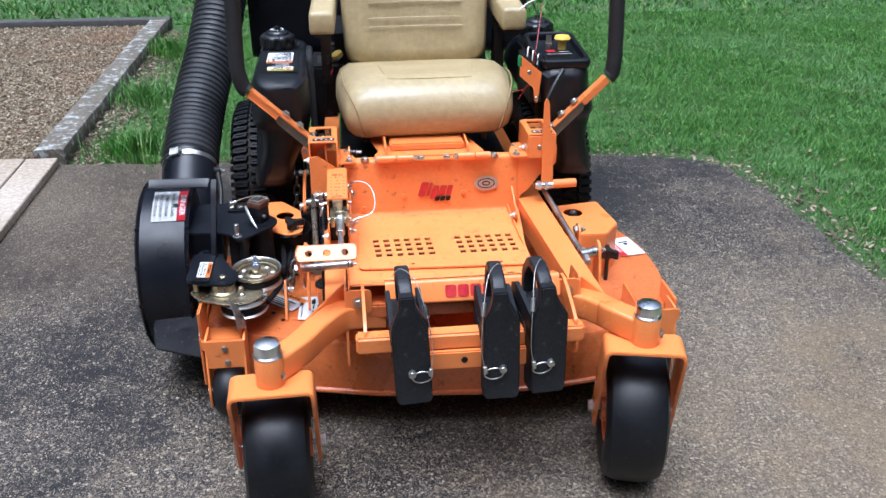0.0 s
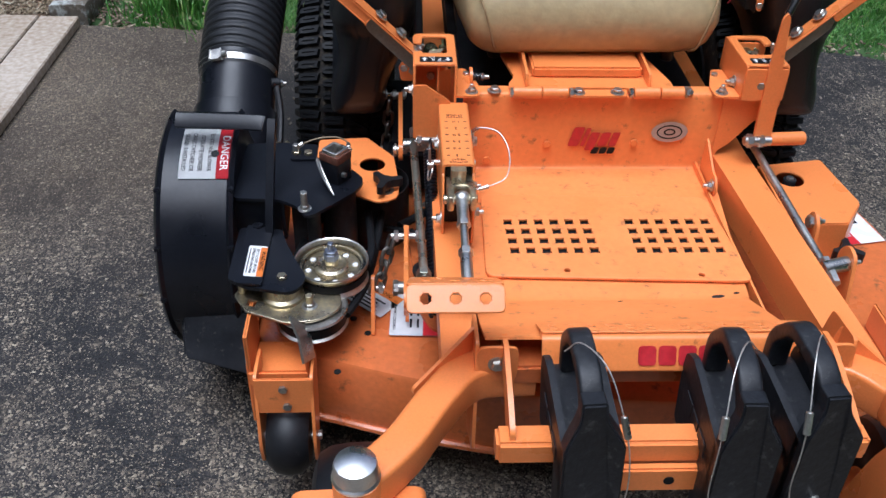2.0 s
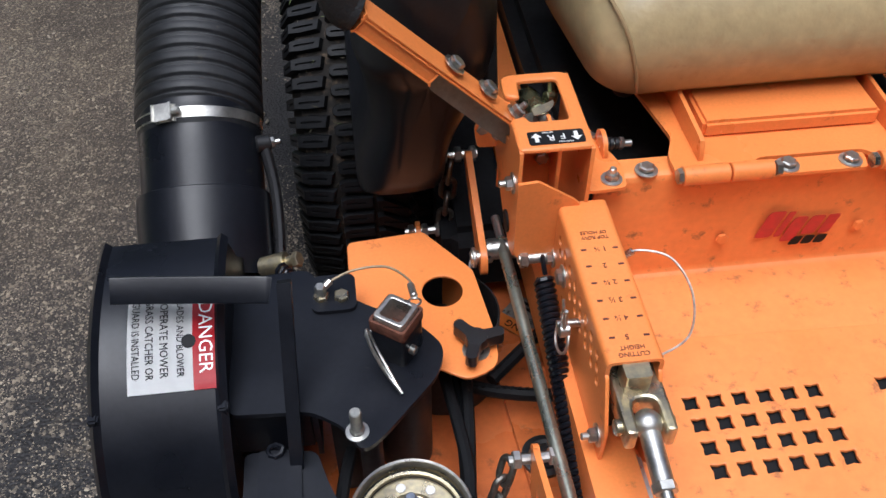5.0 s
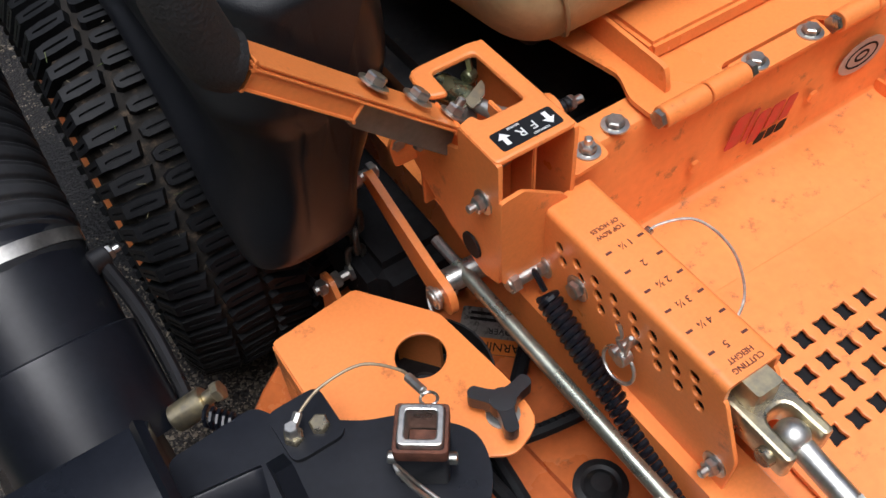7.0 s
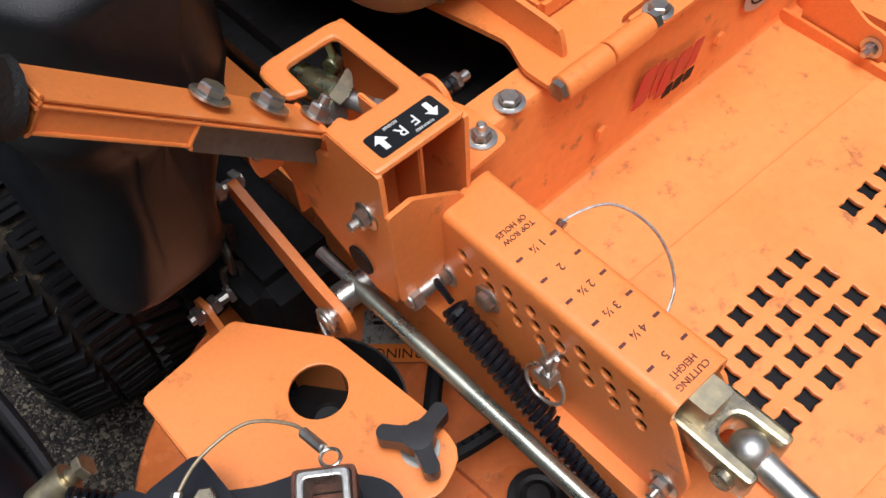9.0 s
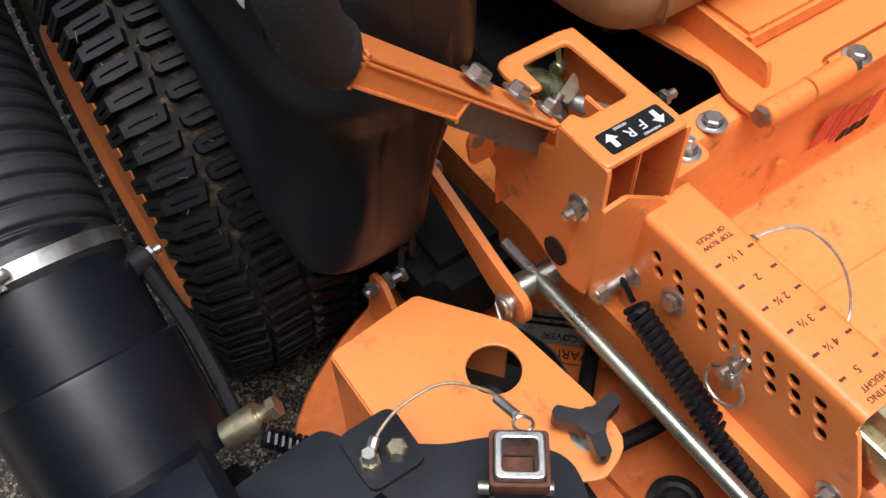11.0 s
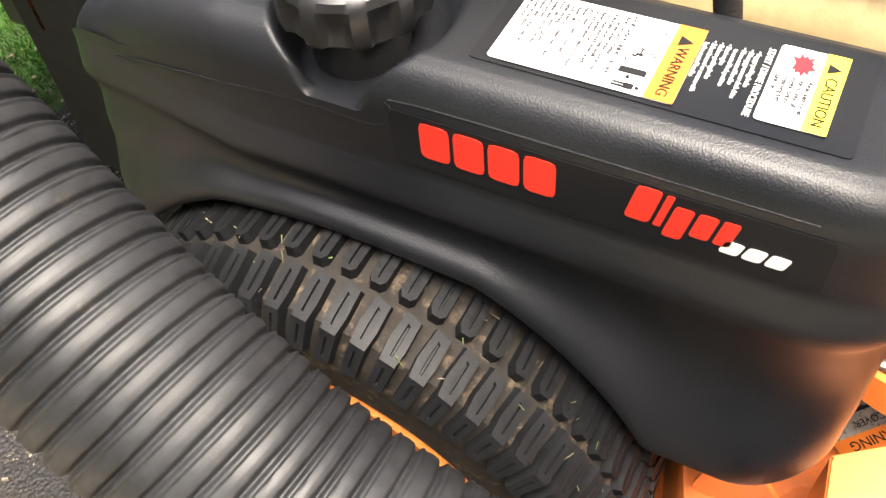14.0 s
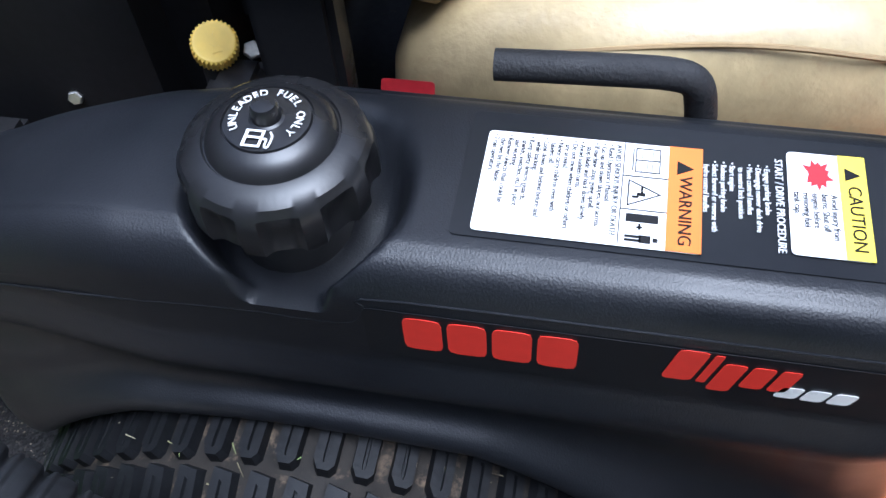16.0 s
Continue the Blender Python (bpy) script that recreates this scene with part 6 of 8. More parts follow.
    for p, q in zip(rings, rings[1:]):
        for i in range(4):
            bm.faces.new((p[i], p[(i + 1) % 4], q[(i + 1) % 4], q[i]))
    bm.faces.new(rings[0][::-1])
    bm.faces.new(rings[-1])
    bmesh.ops.recalc_face_normals(bm, faces=bm.faces)
    soften(bm, list(bm.verts), 0.0015, 2, 50)
    part("fork", bm, ORANGE, fork)
    wm = W @ along((0, trail, R), (1, trail, R))
    bm = bmesh.new()
    lathe(bm, [(0.078, -0.060), (0.10, -0.066), (0.132, -0.066), (0.152, -0.058), (0.160, -0.042), (0.163, -0.02), (0.1635, 0.0), (0.163, 0.02), (0.160, 0.042), (0.152, 0.058), (0.132, 0.066), (0.10, 0.066), (0.078, 0.060)], wm, 56)
    part("tyre", bm, CASTER_RUBBER, fork, "smooth black caster tyre")
    bm = bmesh.new()
    lathe(bm, [(0.080, -0.060), (0.074, -0.060), (0.070, -0.045), (0.035, -0.035), (0.030, -0.070), (0.0, -0.070)], wm, 36)
    lathe(bm, [(0.080, 0.060), (0.074, 0.060), (0.070, 0.045), (0.035, 0.035), (0.030, 0.070), (0.0, 0.070)], wm, 36)
    part("rim", bm, ORANGE, fork)
    bm = bmesh.new()
    rod(bm, wm @ Vector((0, 0, -0.098)), wm @ Vector((0, 0, 0.098)), 0.008, 12, 0.001)
    rod(bm, wm @ Vector((0, 0, 0.085)), wm @ Vector((0, 0, 0.098)), 0.014, 6, 0.001)
    rod(bm, wm @ Vector((0, 0, -0.098)), wm @ Vector((0, 0, -0.085)), 0.014, 6, 0.001)
    part("axle", bm, ZINC, fork)


front_side(-1, (-0.408, -0.765, 0.468), 2)
front_side(1, (0.362, -0.722, 0.480), -12)
bm = bmesh.new()
box(bm, (-0.238, -0.708, 0.388), (0.236, -0.672, 0.426), 0.005, segments=3)
weight_bar = part("weight_bar", bm, ORANGE, mower, "orange cross bar that carries the weights")
bm = bmesh.new()
box(bm, (-0.155, -0.722, 0.350), (0.185, -0.709, 0.392), 0.003)
part("bar_plate", bm, ORANGE, weight_bar)
bm = bmesh.new()
prism(bm, circle(-0.018, 0.372, 0.007, 14), 0.001, axes((0, -0.7222, 0), RIGHT, UP), 0)
part("bar_hole", bm, INK_AND_SHADE, weight_bar)


# ---- suitcase weights ----
def suitcase_weight(f):
    """One cast weight; f is the side, 1 or -1, on which its lanyard hangs."""
    w = thing("suitcase_weight", (0, -0.70, 0.32), "black cast suitcase weight hung on the orange bar", "weight", "weights on the front bar")
    hw = 0.0365
    F0 = -0.768
    bm = bmesh.new()
    side = rounded([(F0 + 0.010, 0.304), (-0.712, 0.300), (-0.712, 0.430), (-0.668, 0.430), (-0.668, 0.35), (-0.60, 0.36), (-0.592, 0.455), (-0.61, 0.458), (F0 + 0.02, 0.440), (F0 + 0.010, 0.43)], 0.006, 3)
    prism(bm, side, hw * 2, axes((-hw, 0, 0), (0, 1, 0), UP), 0.004, 3)
    part("weight_body", bm, WEIGHT, w)
    # front slab with shoulders that draw in to the handle
    bm = bmesh.new()
    front = rounded([(-hw + 0.003, 0.302, 0.008), (hw - 0.003, 0.302, 0.008), (hw, 0.330), (hw, 0.484, 0.003), (hw - 0.004, 0.492, 0.003), (0.017, 0.518, 0.006), (0.0145, 0.540), (-0.0145, 0.540), (-0.017, 0.518, 0.006), (-hw + 0.004, 0.488, 0.003), (-hw, 0.478, 0.003), (-hw, 0.330)], 0.003, 3)
    low, high = [], []
    for x, z in front:
        lean = max(0, z - 0.48) * 0.30
        low.append(bm.verts.new((x, F0 + lean, z)))
        high.append(bm.verts.new((x, F0 + 0.024 + lean, z)))
    bm.faces.new(low)
    bm.faces.new(high[::-1])
    for i in range(len(low)):
        j = (i + 1) % len(low)
        bm.faces.new((low[i], high[i], high[j], low[j]))
    bmesh.ops.recalc_face_normals(bm, faces=bm.faces)
    soften(bm, list(bm.verts), 0.003, 2, 40)
    part("front_face", bm, WEIGHT, w)
    for q in (-1, 1):
        bm = bmesh.new()
        prism(bm, rounded([(F0 + 0.012, 0.42), (F0 + 0.012, 0.478), (-0.735, 0.480), (-0.660, 0.490), (-0.625, 0.492), (-0.598, 0.478), (-0.592, 0.445)], 0.008, 3), 0.009, axes((q * (hw - 0.0045) - 0.0045, 0, 0), (0, 1, 0), UP), 0.003)
        part("top_rim", bm, WEIGHT, w)
    bm = bmesh.new()
    path = [Vector((0, y, z)) for y, z in bend([(-0.737, 0.440), (-0.738, 0.512), (-0.706, 0.545), (-0.640, 0.548), (-0.604, 0.505), (-0.604, 0.46)], 0.018, 5)]
    n = len(path)
    rings = []
    for i, q in enumerate(path):
        t = (path[min(i + 1, n - 1)] - path[max(i - 1, 0)]).normalized()
        up = RIGHT.cross(t)
        rings.append([bm.verts.new(q + RIGHT * y + up * x) for x, y in rounded([(-0.0105, -0.0142), (0.0105, -0.0142), (0.0105, 0.0142), (-0.0105, 0.0142)], 0.005, 3)])
    for p, q in zip(rings, rings[1:]):
        k = len(p)
        for i in range(k):
            bm.faces.new((p[i], p[(i + 1) % k], q[(i + 1) % k], q[i]))
    bm.faces.new(rings[0][::-1])
    bm.faces.new(rings[-1])
    part("carry_handle", bm, WEIGHT, w)
    # raised print on the flank
    bars([(-0.725, 0.42, 0.03, 0.022), (-0.69, 0.42, 0.026, 0.022), (-0.658, 0.42, 0.026, 0.022)], axes((-hw - 0.0002, 0, 0), (0, 1, 0), UP) @ pose(0, 0, -0.0012), WEIGHT, w, "raised_print", 0.0015)
    bm = bmesh.new()
    rod(bm, (-0.002 * f, -0.764, 0.378), (-0.002 * f, -0.779, 0.378), 0.0075, 16, 0.0015)
    part("hitch_pin", bm, ZINC, w)
    bm = bmesh.new()
    c = Vector((0.017 * f, -0.776, 0.371))
    sweep(bm, [c + Vector((0.0195 * math.cos(a), -0.004 * math.sin(a), 0.0155 * math.sin(a))) for a in [2 * math.pi * i / 28 for i in range(29)]], ring(0.0015, 8))
    part("split_ring", bm, ZINC, w)
    bm = bmesh.new()
    tube(bm, [(0.035 * f, -0.777, 0.384), (0.041 * f, -0.775, 0.42), (0.040 * f, -0.772, 0.47), (0.034 * f, -0.756, 0.515), (0.020 * f, -0.715, 0.560), (-0.004 * f, -0.675, 0.566), (-0.022 * f, -0.665, 0.545)], 0.0009, 8, 6)
    part("lanyard_cable", bm, CABLE, w)
    bm = bmesh.new()
    rod(bm, (0.034 * f, -0.779, 0.374), (0.0355 * f, -0.777, 0.390), 0.0045, 10, 0.001)
    part("cable_ferrule", bm, ZINC, w)
    bm = bmesh.new()
    rod(bm, (0.037 * f, -0.765, 0.498), (0.033 * f, -0.752, 0.522), 0.0045, 10, 0.001)
    part("cable_ferrule", bm, ZINC, w)
    return w


w0, w1 = suitcase_weight(1), suitcase_weight(-1)
copy_thing(w1, pose(0.146, -0.694, 0.322, 0, -1, 4))
w1.matrix_basis = pose(0.055, -0.702, 0.32, 0, -1.5, -2)
w0.matrix_basis = pose(-0.126, -0.700, 0.32, 0, -3, 1)


# ---- drive wheels ----
def tyre_profile(R, hw):
    return [(R * 0.63, -hw * 0.86), (R * 0.67, -hw * 0.96), (R * 0.80, -hw), (R * 0.88, -hw * 0.97), (R * 0.945, -hw * 0.86), (R * 0.972, -hw * 0.55), (R * 0.978, 0), (R * 0.972, hw * 0.55), (R * 0.945, hw * 0.86), (R * 0.88, hw * 0.97), (R * 0.80, hw), (R * 0.67, hw * 0.96), (R * 0.63, hw * 0.86)]


def block(bm, m, outline, depth):
    """One tread lug: a raised polygon, smaller at its top."""
    pts = [(x * 1.85, y * 1.12) for x, y in outline]
    low = [bm.verts.new(m @ Vector((x, y, -0.004))) for x, y in pts]
    c = sum((Vector(p) for p in pts), Vector((0, 0))) / len(pts)
    up = [bm.verts.new(m @ Vector((c.x + (x - c.x) * 0.88, c.y + (y - c.y) * 0.92, depth))) for x, y in pts]
    rim = [bm.verts.new(m @ Vector((c.x + (x - c.x) * 0.17, c.y + (y - c.y) * 0.62, depth))) for x, y in pts]
    well = [bm.verts.new(m @ Vector((c.x + (x - c.x) * 0.10, c.y + (y - c.y) * 0.58, depth - 0.0030))) for x, y in pts]
    for a, b in ((up, rim), (rim, well)):
        for i in range(len(pts)):
            j = (i + 1) % len(pts)
            bm.faces.new((a[i], a[j], b[j], b[i]))
    bm.faces.new(well)
    for i in range(len(pts)):
        j = (i + 1) % len(pts)
        bm.faces.new((low[i], low[j], up[j], up[i]))


R_T, HW_T = 0.284, 0.100
LUGS = {"in": [(-0.004, -0.021), (0.004, -0.021), (0.0045, 0.012), (0.011, 0.017), (0.008, 0.023), (-0.001, 0.020), (-0.0035, 0.014)],
        "mid_a": [(-0.009, -0.019), (-0.002, -0.022), (0.009, 0.012), (0.008, 0.021), (0.000, 0.019)],
        "mid_b": [(-0.0046, -0.021), (0.0046, -0.021), (0.0046, 0.013), (0.0022, 0.020), (-0.0026, 0.020), (-0.0046, 0.016)],
        "out": [(-0.0046, -0.018), (0.0040, -0.021), (0.0052, 0.004), (0.0040, 0.020), (-0.0042, 0.021), (-0.0050, 0.006)]}


def drive_wheel(s, cx, cy):
    ob = new("drive_wheel")
    adopt(ob, mower, "large black tyre with chevron turf tread on an orange rim")
    wm = along((cx, cy, R_T), (cx + 1, cy, R_T))
    bm = bmesh.new()
    lathe(bm, tyre_profile(R_T, HW_T), wm, 72)
    tyre = part("tyre", bm, TREAD_DIRT, ob)
    bm = bmesh.new()
    lathe(bm, [(R_T * 0.65, -HW_T * 0.92), (R_T * 0.63, -HW_T * 0.98), (R_T * 0.61, -HW_T * 0.96), (R_T * 0.58, -HW_T * 0.86), (R_T * 0.40, -HW_T * 0.80), (0.05, -HW_T * 0.6), (0.0, -HW_T * 0.6)], wm, 40)
    part("rim", bm, ORANGE if s < 0 else DARK, ob)
    bm = bmesh.new()
    lathe(bm, [(R_T * 0.685, HW_T * 0.90), (R_T * 0.66, HW_T * 0.94), (R_T * 0.58, HW_T * 0.90), (R_T * 0.54, HW_T * 0.6), (0.05, HW_T * 0.35), (0.0, HW_T * 0.35)], wm, 40)
    part("rim", bm, DARK if s < 0 else ORANGE, ob)
    n = 68
    rows = (("in", 0.072, 0.958, 14), ("mid_a", 0.025, 0.976, 0), ("mid_b", -0.024, 0.976, 0), ("out", -0.072, 0.958, -14))
    if s < 0:
        meshes = {}
        for key, ax, rr, tilt in rows:
            bm = bmesh.new()
            block(bm, Matrix(), LUGS[key], 0.0095)
            meshes[key] = finish("tread_lug", bm, RUBBER, 30)
        for k in range(n):
            for i, (key, ax, rr, tilt) in enumerate(rows):
                a = 2 * math.pi * (k + 0.5 * (i % 2)) / n
                m = Matrix.Translation((cx, cy, R_T)) @ Matrix.Rotation(a, 4, "X") @ Matrix.Translation((ax, 0, R_T * rr)) @ pose(0, 0, 0, 0, tilt, 0) @ pose(0, 0, 0, 0, 0, 90)
                piece("tread_lug", meshes[key], m, ob)
        # shoulder ribs that run down the sidewall from the outer lugs
        bm = bmesh.new()
        for k in range(n):
            a = 2 * math.pi * (k + 0.5) / n
            block(bm, Matrix.Translation((cx, cy, R_T)) @ Matrix.Rotation(a, 4, "X") @ Matrix.Translation((-0.0955, 0, R_T * 0.912)) @ pose(0, 0, 0, 0, -64, 0) @ pose(0, 0, 0, 0, 0, 90), [(-0.0044, -0.014), (0.0044, -0.014), (0.0040, 0.013), (-0.0040, 0.013)], 0.0065)
        tagged(part("shoulder_tread", bm, RUBBER, ob), kind="stuff")
        bits = random.Random(12)
        bm = bmesh.new()
        for k in range(110):
            a = math.radians(bits.uniform(-75, 40))
            x = bits.uniform(-0.09, 0.09)
            m = Matrix.Translation((cx, cy, R_T)) @ Matrix.Rotation(-a, 4, "X") @ Matrix.Translation((x, 0, R_T * 0.985 + bits.uniform(-0.003, 0.008))) @ pose(0, 0, 0, bits.uniform(-25, 25), bits.uniform(-25, 25), bits.uniform(0, 180))
            w, h = bits.uniform(0.0003, 0.0006), bits.uniform(0.0015, 0.006)
            prism(bm, [(-w, -h), (w, -h), (w * 0.4, h), (-w * 0.4, h)], 0.0005, m, 0)
        tagged(part("grass_clippings", bm, LITTER_GREEN, ob, "dry and green clippings stuck in the tread"), kind="stuff")
    else:
        bm = bmesh.new()
        for k in range(n):
            for i, (key, ax, rr, tilt) in enumerate(rows):
                a = 2 * math.pi * (k + 0.5 * (i % 2)) / n
                block(bm, Matrix.Translation((cx, cy, R_T)) @ Matrix.Rotation(a, 4, "X") @ Matrix.Translation((ax, 0, R_T * rr)) @ pose(0, 0, 0, 0, tilt, 0) @ pose(0, 0, 0, 0, 0, 90), LUGS[key], 0.0095)
        tagged(part("tread", bm, RUBBER, tyre), kind="stuff")


drive_wheel(-1, -0.476, 0.505)
drive_wheel(1, 0.415, 0.505)
bm = bmesh.new()
rod(bm, (-0.42, 0.505, R_T), (0.40, 0.505, R_T), 0.035, 16)
box(bm, (-0.30, 0.42, 0.2), (-0.22, 0.60, 0.38), 0.01)
box(bm, (0.20, 0.42, 0.2), (0.28, 0.60, 0.38), 0.01)
part("axle", bm, DARK, mower)


# ---- fuel tanks over the wheels ----
def ease(v, a, b):
    """0 at a, 1 at b, smooth between."""
    k = min(1.0, max(0.0, (v - a) / (b - a)))
    return k * k * (3 - 2 * k)


def tank_section(y):
    """Outline (x, z) of the tank across at y, from the inner foot round the outside and over the top."""
    u = min(1, max(0, (y - 0.090) / 0.080))
    c = 1 - math.sqrt(max(0, 1 - (1 - u) ** 2))
    arch = 0.284 + math.sqrt(max(0.0, 0.302 ** 2 - (y - 0.505) ** 2)) if abs(y - 0.505) < 0.30 else 0.30
    arch = min(arch, 0.566 - 0.35 * (y - 0.52) ** 2) if arch > 0.50 else arch
    arch -= 0.012 * ease(y, 0.50, 0.66)
    foot = 0.420 + 0.060 * c
    bottom = max(foot, arch) if y < 0.505 else max(0.482, arch)
    t = min(1, max(0, (y - 0.585) / 0.160))
    top = 0.748 - 0.055 * t ** 1.6 - 0.024 * c
    x_in = -0.333 - 0.050 * c
    x_foot = -0.392 - 0.016 * c
    x_side = -0.484 + 0.050 * c + 0.012 * t
    low_x = -0.4975 + 0.048 * c
    step = 0.628 + 0.020 * t
    h = step - bottom
    k = min(1, max(0.0, (h - 0.03) / 0.15))
    end = max(c, ease(y, 0.60, 0.71))
    waist = x_side + (0.002 + 0.007 * k) * (1 - end) - 0.006 * end
    wide = x_foot - low_x
    r = 0.020 + 0.03 * c
    fall = 0.010 + 0.040 * ease(y, 0.50, 0.66)
    pts = [(x_in, step - 0.02), (x_foot + 0.012, bottom + 0.075 * min(1, h / 0.1)), (x_foot + 0.003, bottom + 0.022 * min(1, h / 0.1)), (x_foot - 0.15 * wide, bottom + 0.004), (low_x + 0.28 * wide, bottom), (low_x + 0.08 * wide, bottom + 0.003), (low_x + 0.001, bottom + 0.011), (low_x + 0.003, bottom + 0.011 + 0.17 * h), (waist - 0.003, bottom + 0.48 * h), (waist, bottom + 0.66 * h), (x_side + 0.001, step - 0.020 * k - 0.006), (x_side - 0.005, step - 0.004 * k), (x_side - 0.0055, step + 0.010), (x_side - 0.002, step + 0.026), (x_side, step + 0.036), (x_side, 0.690 - 0.012 * c), (x_side, top - 0.032), (x_side + 0.003, top - 0.018), (x_side + 0.010, top - 0.007), (x_side + r, top - 0.0015), (x_side + r + 0.018, top), (x_in - 0.030, top - 0.25 * fall), (x_in - 0.008, top - 0.003 - 0.75 * fall), (x_in, top - 0.018 - fall)]
    # an even, smooth line through those points
    n = len(pts)
    fine = []
    for i in range(n):
        a, b, d, e = (Vector(pts[(i + q) % n]) for q in (-1, 0, 1, 2))
        for q in range(6):
            w = q / 6
            fine.append(0.5 * (2 * b + (d - a) * w + (2 * a - 5 * b + 4 * d - e) * w * w + (3 * b - a - 3 * d + e) * w ** 3))
    return [(p.x, p.y) for p in fine]


CAPX, CAPY = -0.425, 0.4965


def filler_dip(x, y):
    """How far the top is pressed in, 0 to 1: a round well and a spout to the outside."""
    across = y - 0.488
    well = 1 - ease(math.hypot(x - CAPX, across), 0.050, 0.068)
    spout = ease(x, CAPX + 0.01, CAPX - 0.02) * (1 - ease(abs(across), 0.019, 0.034))
    return max(well, spout)


def fuel_tank(s):
    """s is -1 for the tank with the filler well, 1 for the other."""
    ys = [0.0900 + 0.0700 * (q / 16) ** 2 for q in range(17)] + [0.166 + 0.008 * q for q in range(29)] + [0.396 + 0.0036 * q for q in range(57)] + [0.604 + 0.012 * q for q in range(11)] + [0.735, 0.741, 0.745, 0.7475]
    bm = bmesh.new()
    rings = []

    def shrink(sec, f, mid=None):
        cx, cz = mid or (sum(p[0] for p in sec) / len(sec), sum(p[1] for p in sec) / len(sec))
        return [(cx + (a - cx) * f, cz + (b - cz) * f) for a, b in sec]
    front = tank_section(0.0900)
    for y, f in ((0.0862, 0.10), (0.0866, 0.40), (0.0872, 0.68), (0.0881, 0.86), (0.0890, 0.95)):
        rings.append((y, shrink(front, f, (-0.411, 0.610))))
    for y in ys:
        sec = tank_section(min(y, 0.728))
        if y > 0.728:
            k = (y - 0.728) / 0.0195
            sec = shrink(sec, math.sqrt(max(0.0, 1 - 0.22 * k * k)))
        rings.append((y, sec))
    rings.append((0.7485, shrink(rings[-1][1], 0.8)))
    loops = []
    for y, sec in rings:
        loop = []
        for a, b in sec:
            z = b
            if s < 0 and z > 0.668 and 0.39 < y < 0.61:
                k = filler_dip(a, y)
                floor = 0.705 + 0.016 * ease(a, CAPX - 0.045, CAPX + 0.05)
                z = z + (floor - z) * k if z > floor else z
            # the lower body stands back a little behind the upper one's front
            back = 0.011 * (1 - ease(z, 0.600, 0.640)) * (1 - ease(y, 0.10, 0.20))
            loop.append(bm.verts.new((a, y + back, z)))
        loops.append(loop)
    for p, q in zip(loops, loops[1:]):
        k = len(p)
        for i in range(k):
            bm.faces.new((p[i], p[(i + 1) % k], q[(i + 1) % k], q[i]))
    for loop in (loops[0][::-1], loops[-1]):
        hub = bm.verts.new(sum((v.co for v in loop), Vector()) / len(loop))
        for i in range(len(loop)):
            bm.faces.new((loop[i], loop[(i + 1) % len(loop)], hub))
    if s > 0:
        for v in bm.verts:
            v.co.x = -v.co.x - 0.02
            x, y, z = v.co
            k = min(1, max(0, (0.40 - y) / 0.05)) * min(1, max(0, (z - 0.64) / 0.06))
            v.co.z += 0.030 * k * min(1, max(0, (z - 0.70) / 0.04)) * (0.45 + 0.55 * min(1, max(0, (y - 0.1) / 0.25)))
            v.co.x += (-0.014 if x > 0.40 else -0.022) * k
    bmesh.ops.recalc_face_normals(bm, faces=bm.faces)
    return bm


tank = new("fuel_tank")
adopt(tank, mower, "black moulded fuel tank over the drive wheel")
bm = fuel_tank(-1)
body = part("tank_body", bm, TANK, tank, angle=60)
bm = bmesh.new()
lathe(bm, [(0.036, 0.700), (0.036, 0.735), (0.0, 0.735)], pose(CAPX, CAPY, 0), 28)
part("filler_neck", bm, PLASTIC, tank)

cap_m = pose(CAPX, CAPY, 0.742, 0, 0, 0)


def fuel_cap(m, parent):
    ob = new("fuel_cap")
    adopt(ob, parent, "black ribbed fuel cap with raised centre")
    bm = bmesh.new()
    k = 120
    prof = [(0.0480, 0.001), (0.0535, 0.003), (0.0548, 0.007), (0.0548, 0.018), (0.0546, 0.025), (0.0535, 0.0310), (0.0500, 0.0365), (0.0440, 0.0405), (0.0378, 0.0420), (0.0368, 0.0405), (0.0362, 0.0405), (0.0356, 0.0425), (0.0335, 0.0465), (0.0290, 0.0500), (0.0248, 0.0516), (0.0242, 0.0500), (0.0237, 0.0500), (0.0232, 0.0518), (0.012, 0.0528), (0.0, 0.0530)]
    bite = (0.0, -0.0040, -0.0062, -0.0066, -0.0050, -0.0015)
    rings = []
    for i, (r, z) in enumerate(prof[:-1]):
        row = []
        for q in range(k):
            a = 2 * math.pi * q / k
            u = (q % 12) / 12
            g = bite[i] * ease(u, 0.16, 0.30) * (1 - ease(u, 0.70, 0.84)) if i < len(bite) else 0.0
            row.append(bm.verts.new(m @ Vector(((r + g) * math.cos(a), (r + g) * math.sin(a), z))))
        rings.append(row)
    for p, q in zip(rings, rings[1:]):
        for i in range(k):
            j = (i + 1) % k
            bm.faces.new((p[i], p[j], q[j], q[i]))
    bm.faces.new(rings[-1])
    bm.faces.new(rings[0][::-1])
    part("cap_body", bm, PLASTIC, ob, angle=28)
    bm = bmesh.new()
    lathe(bm, [(0.0105, 0.0525), (0.0080, 0.0535), (0.0076, 0.0605), (0.0064, 0.0625), (0, 0.0635)], m, 24)
    part("vent_knob", bm, PLASTIC, ob)
    return ob


cap = fuel_cap(cap_m, tank)
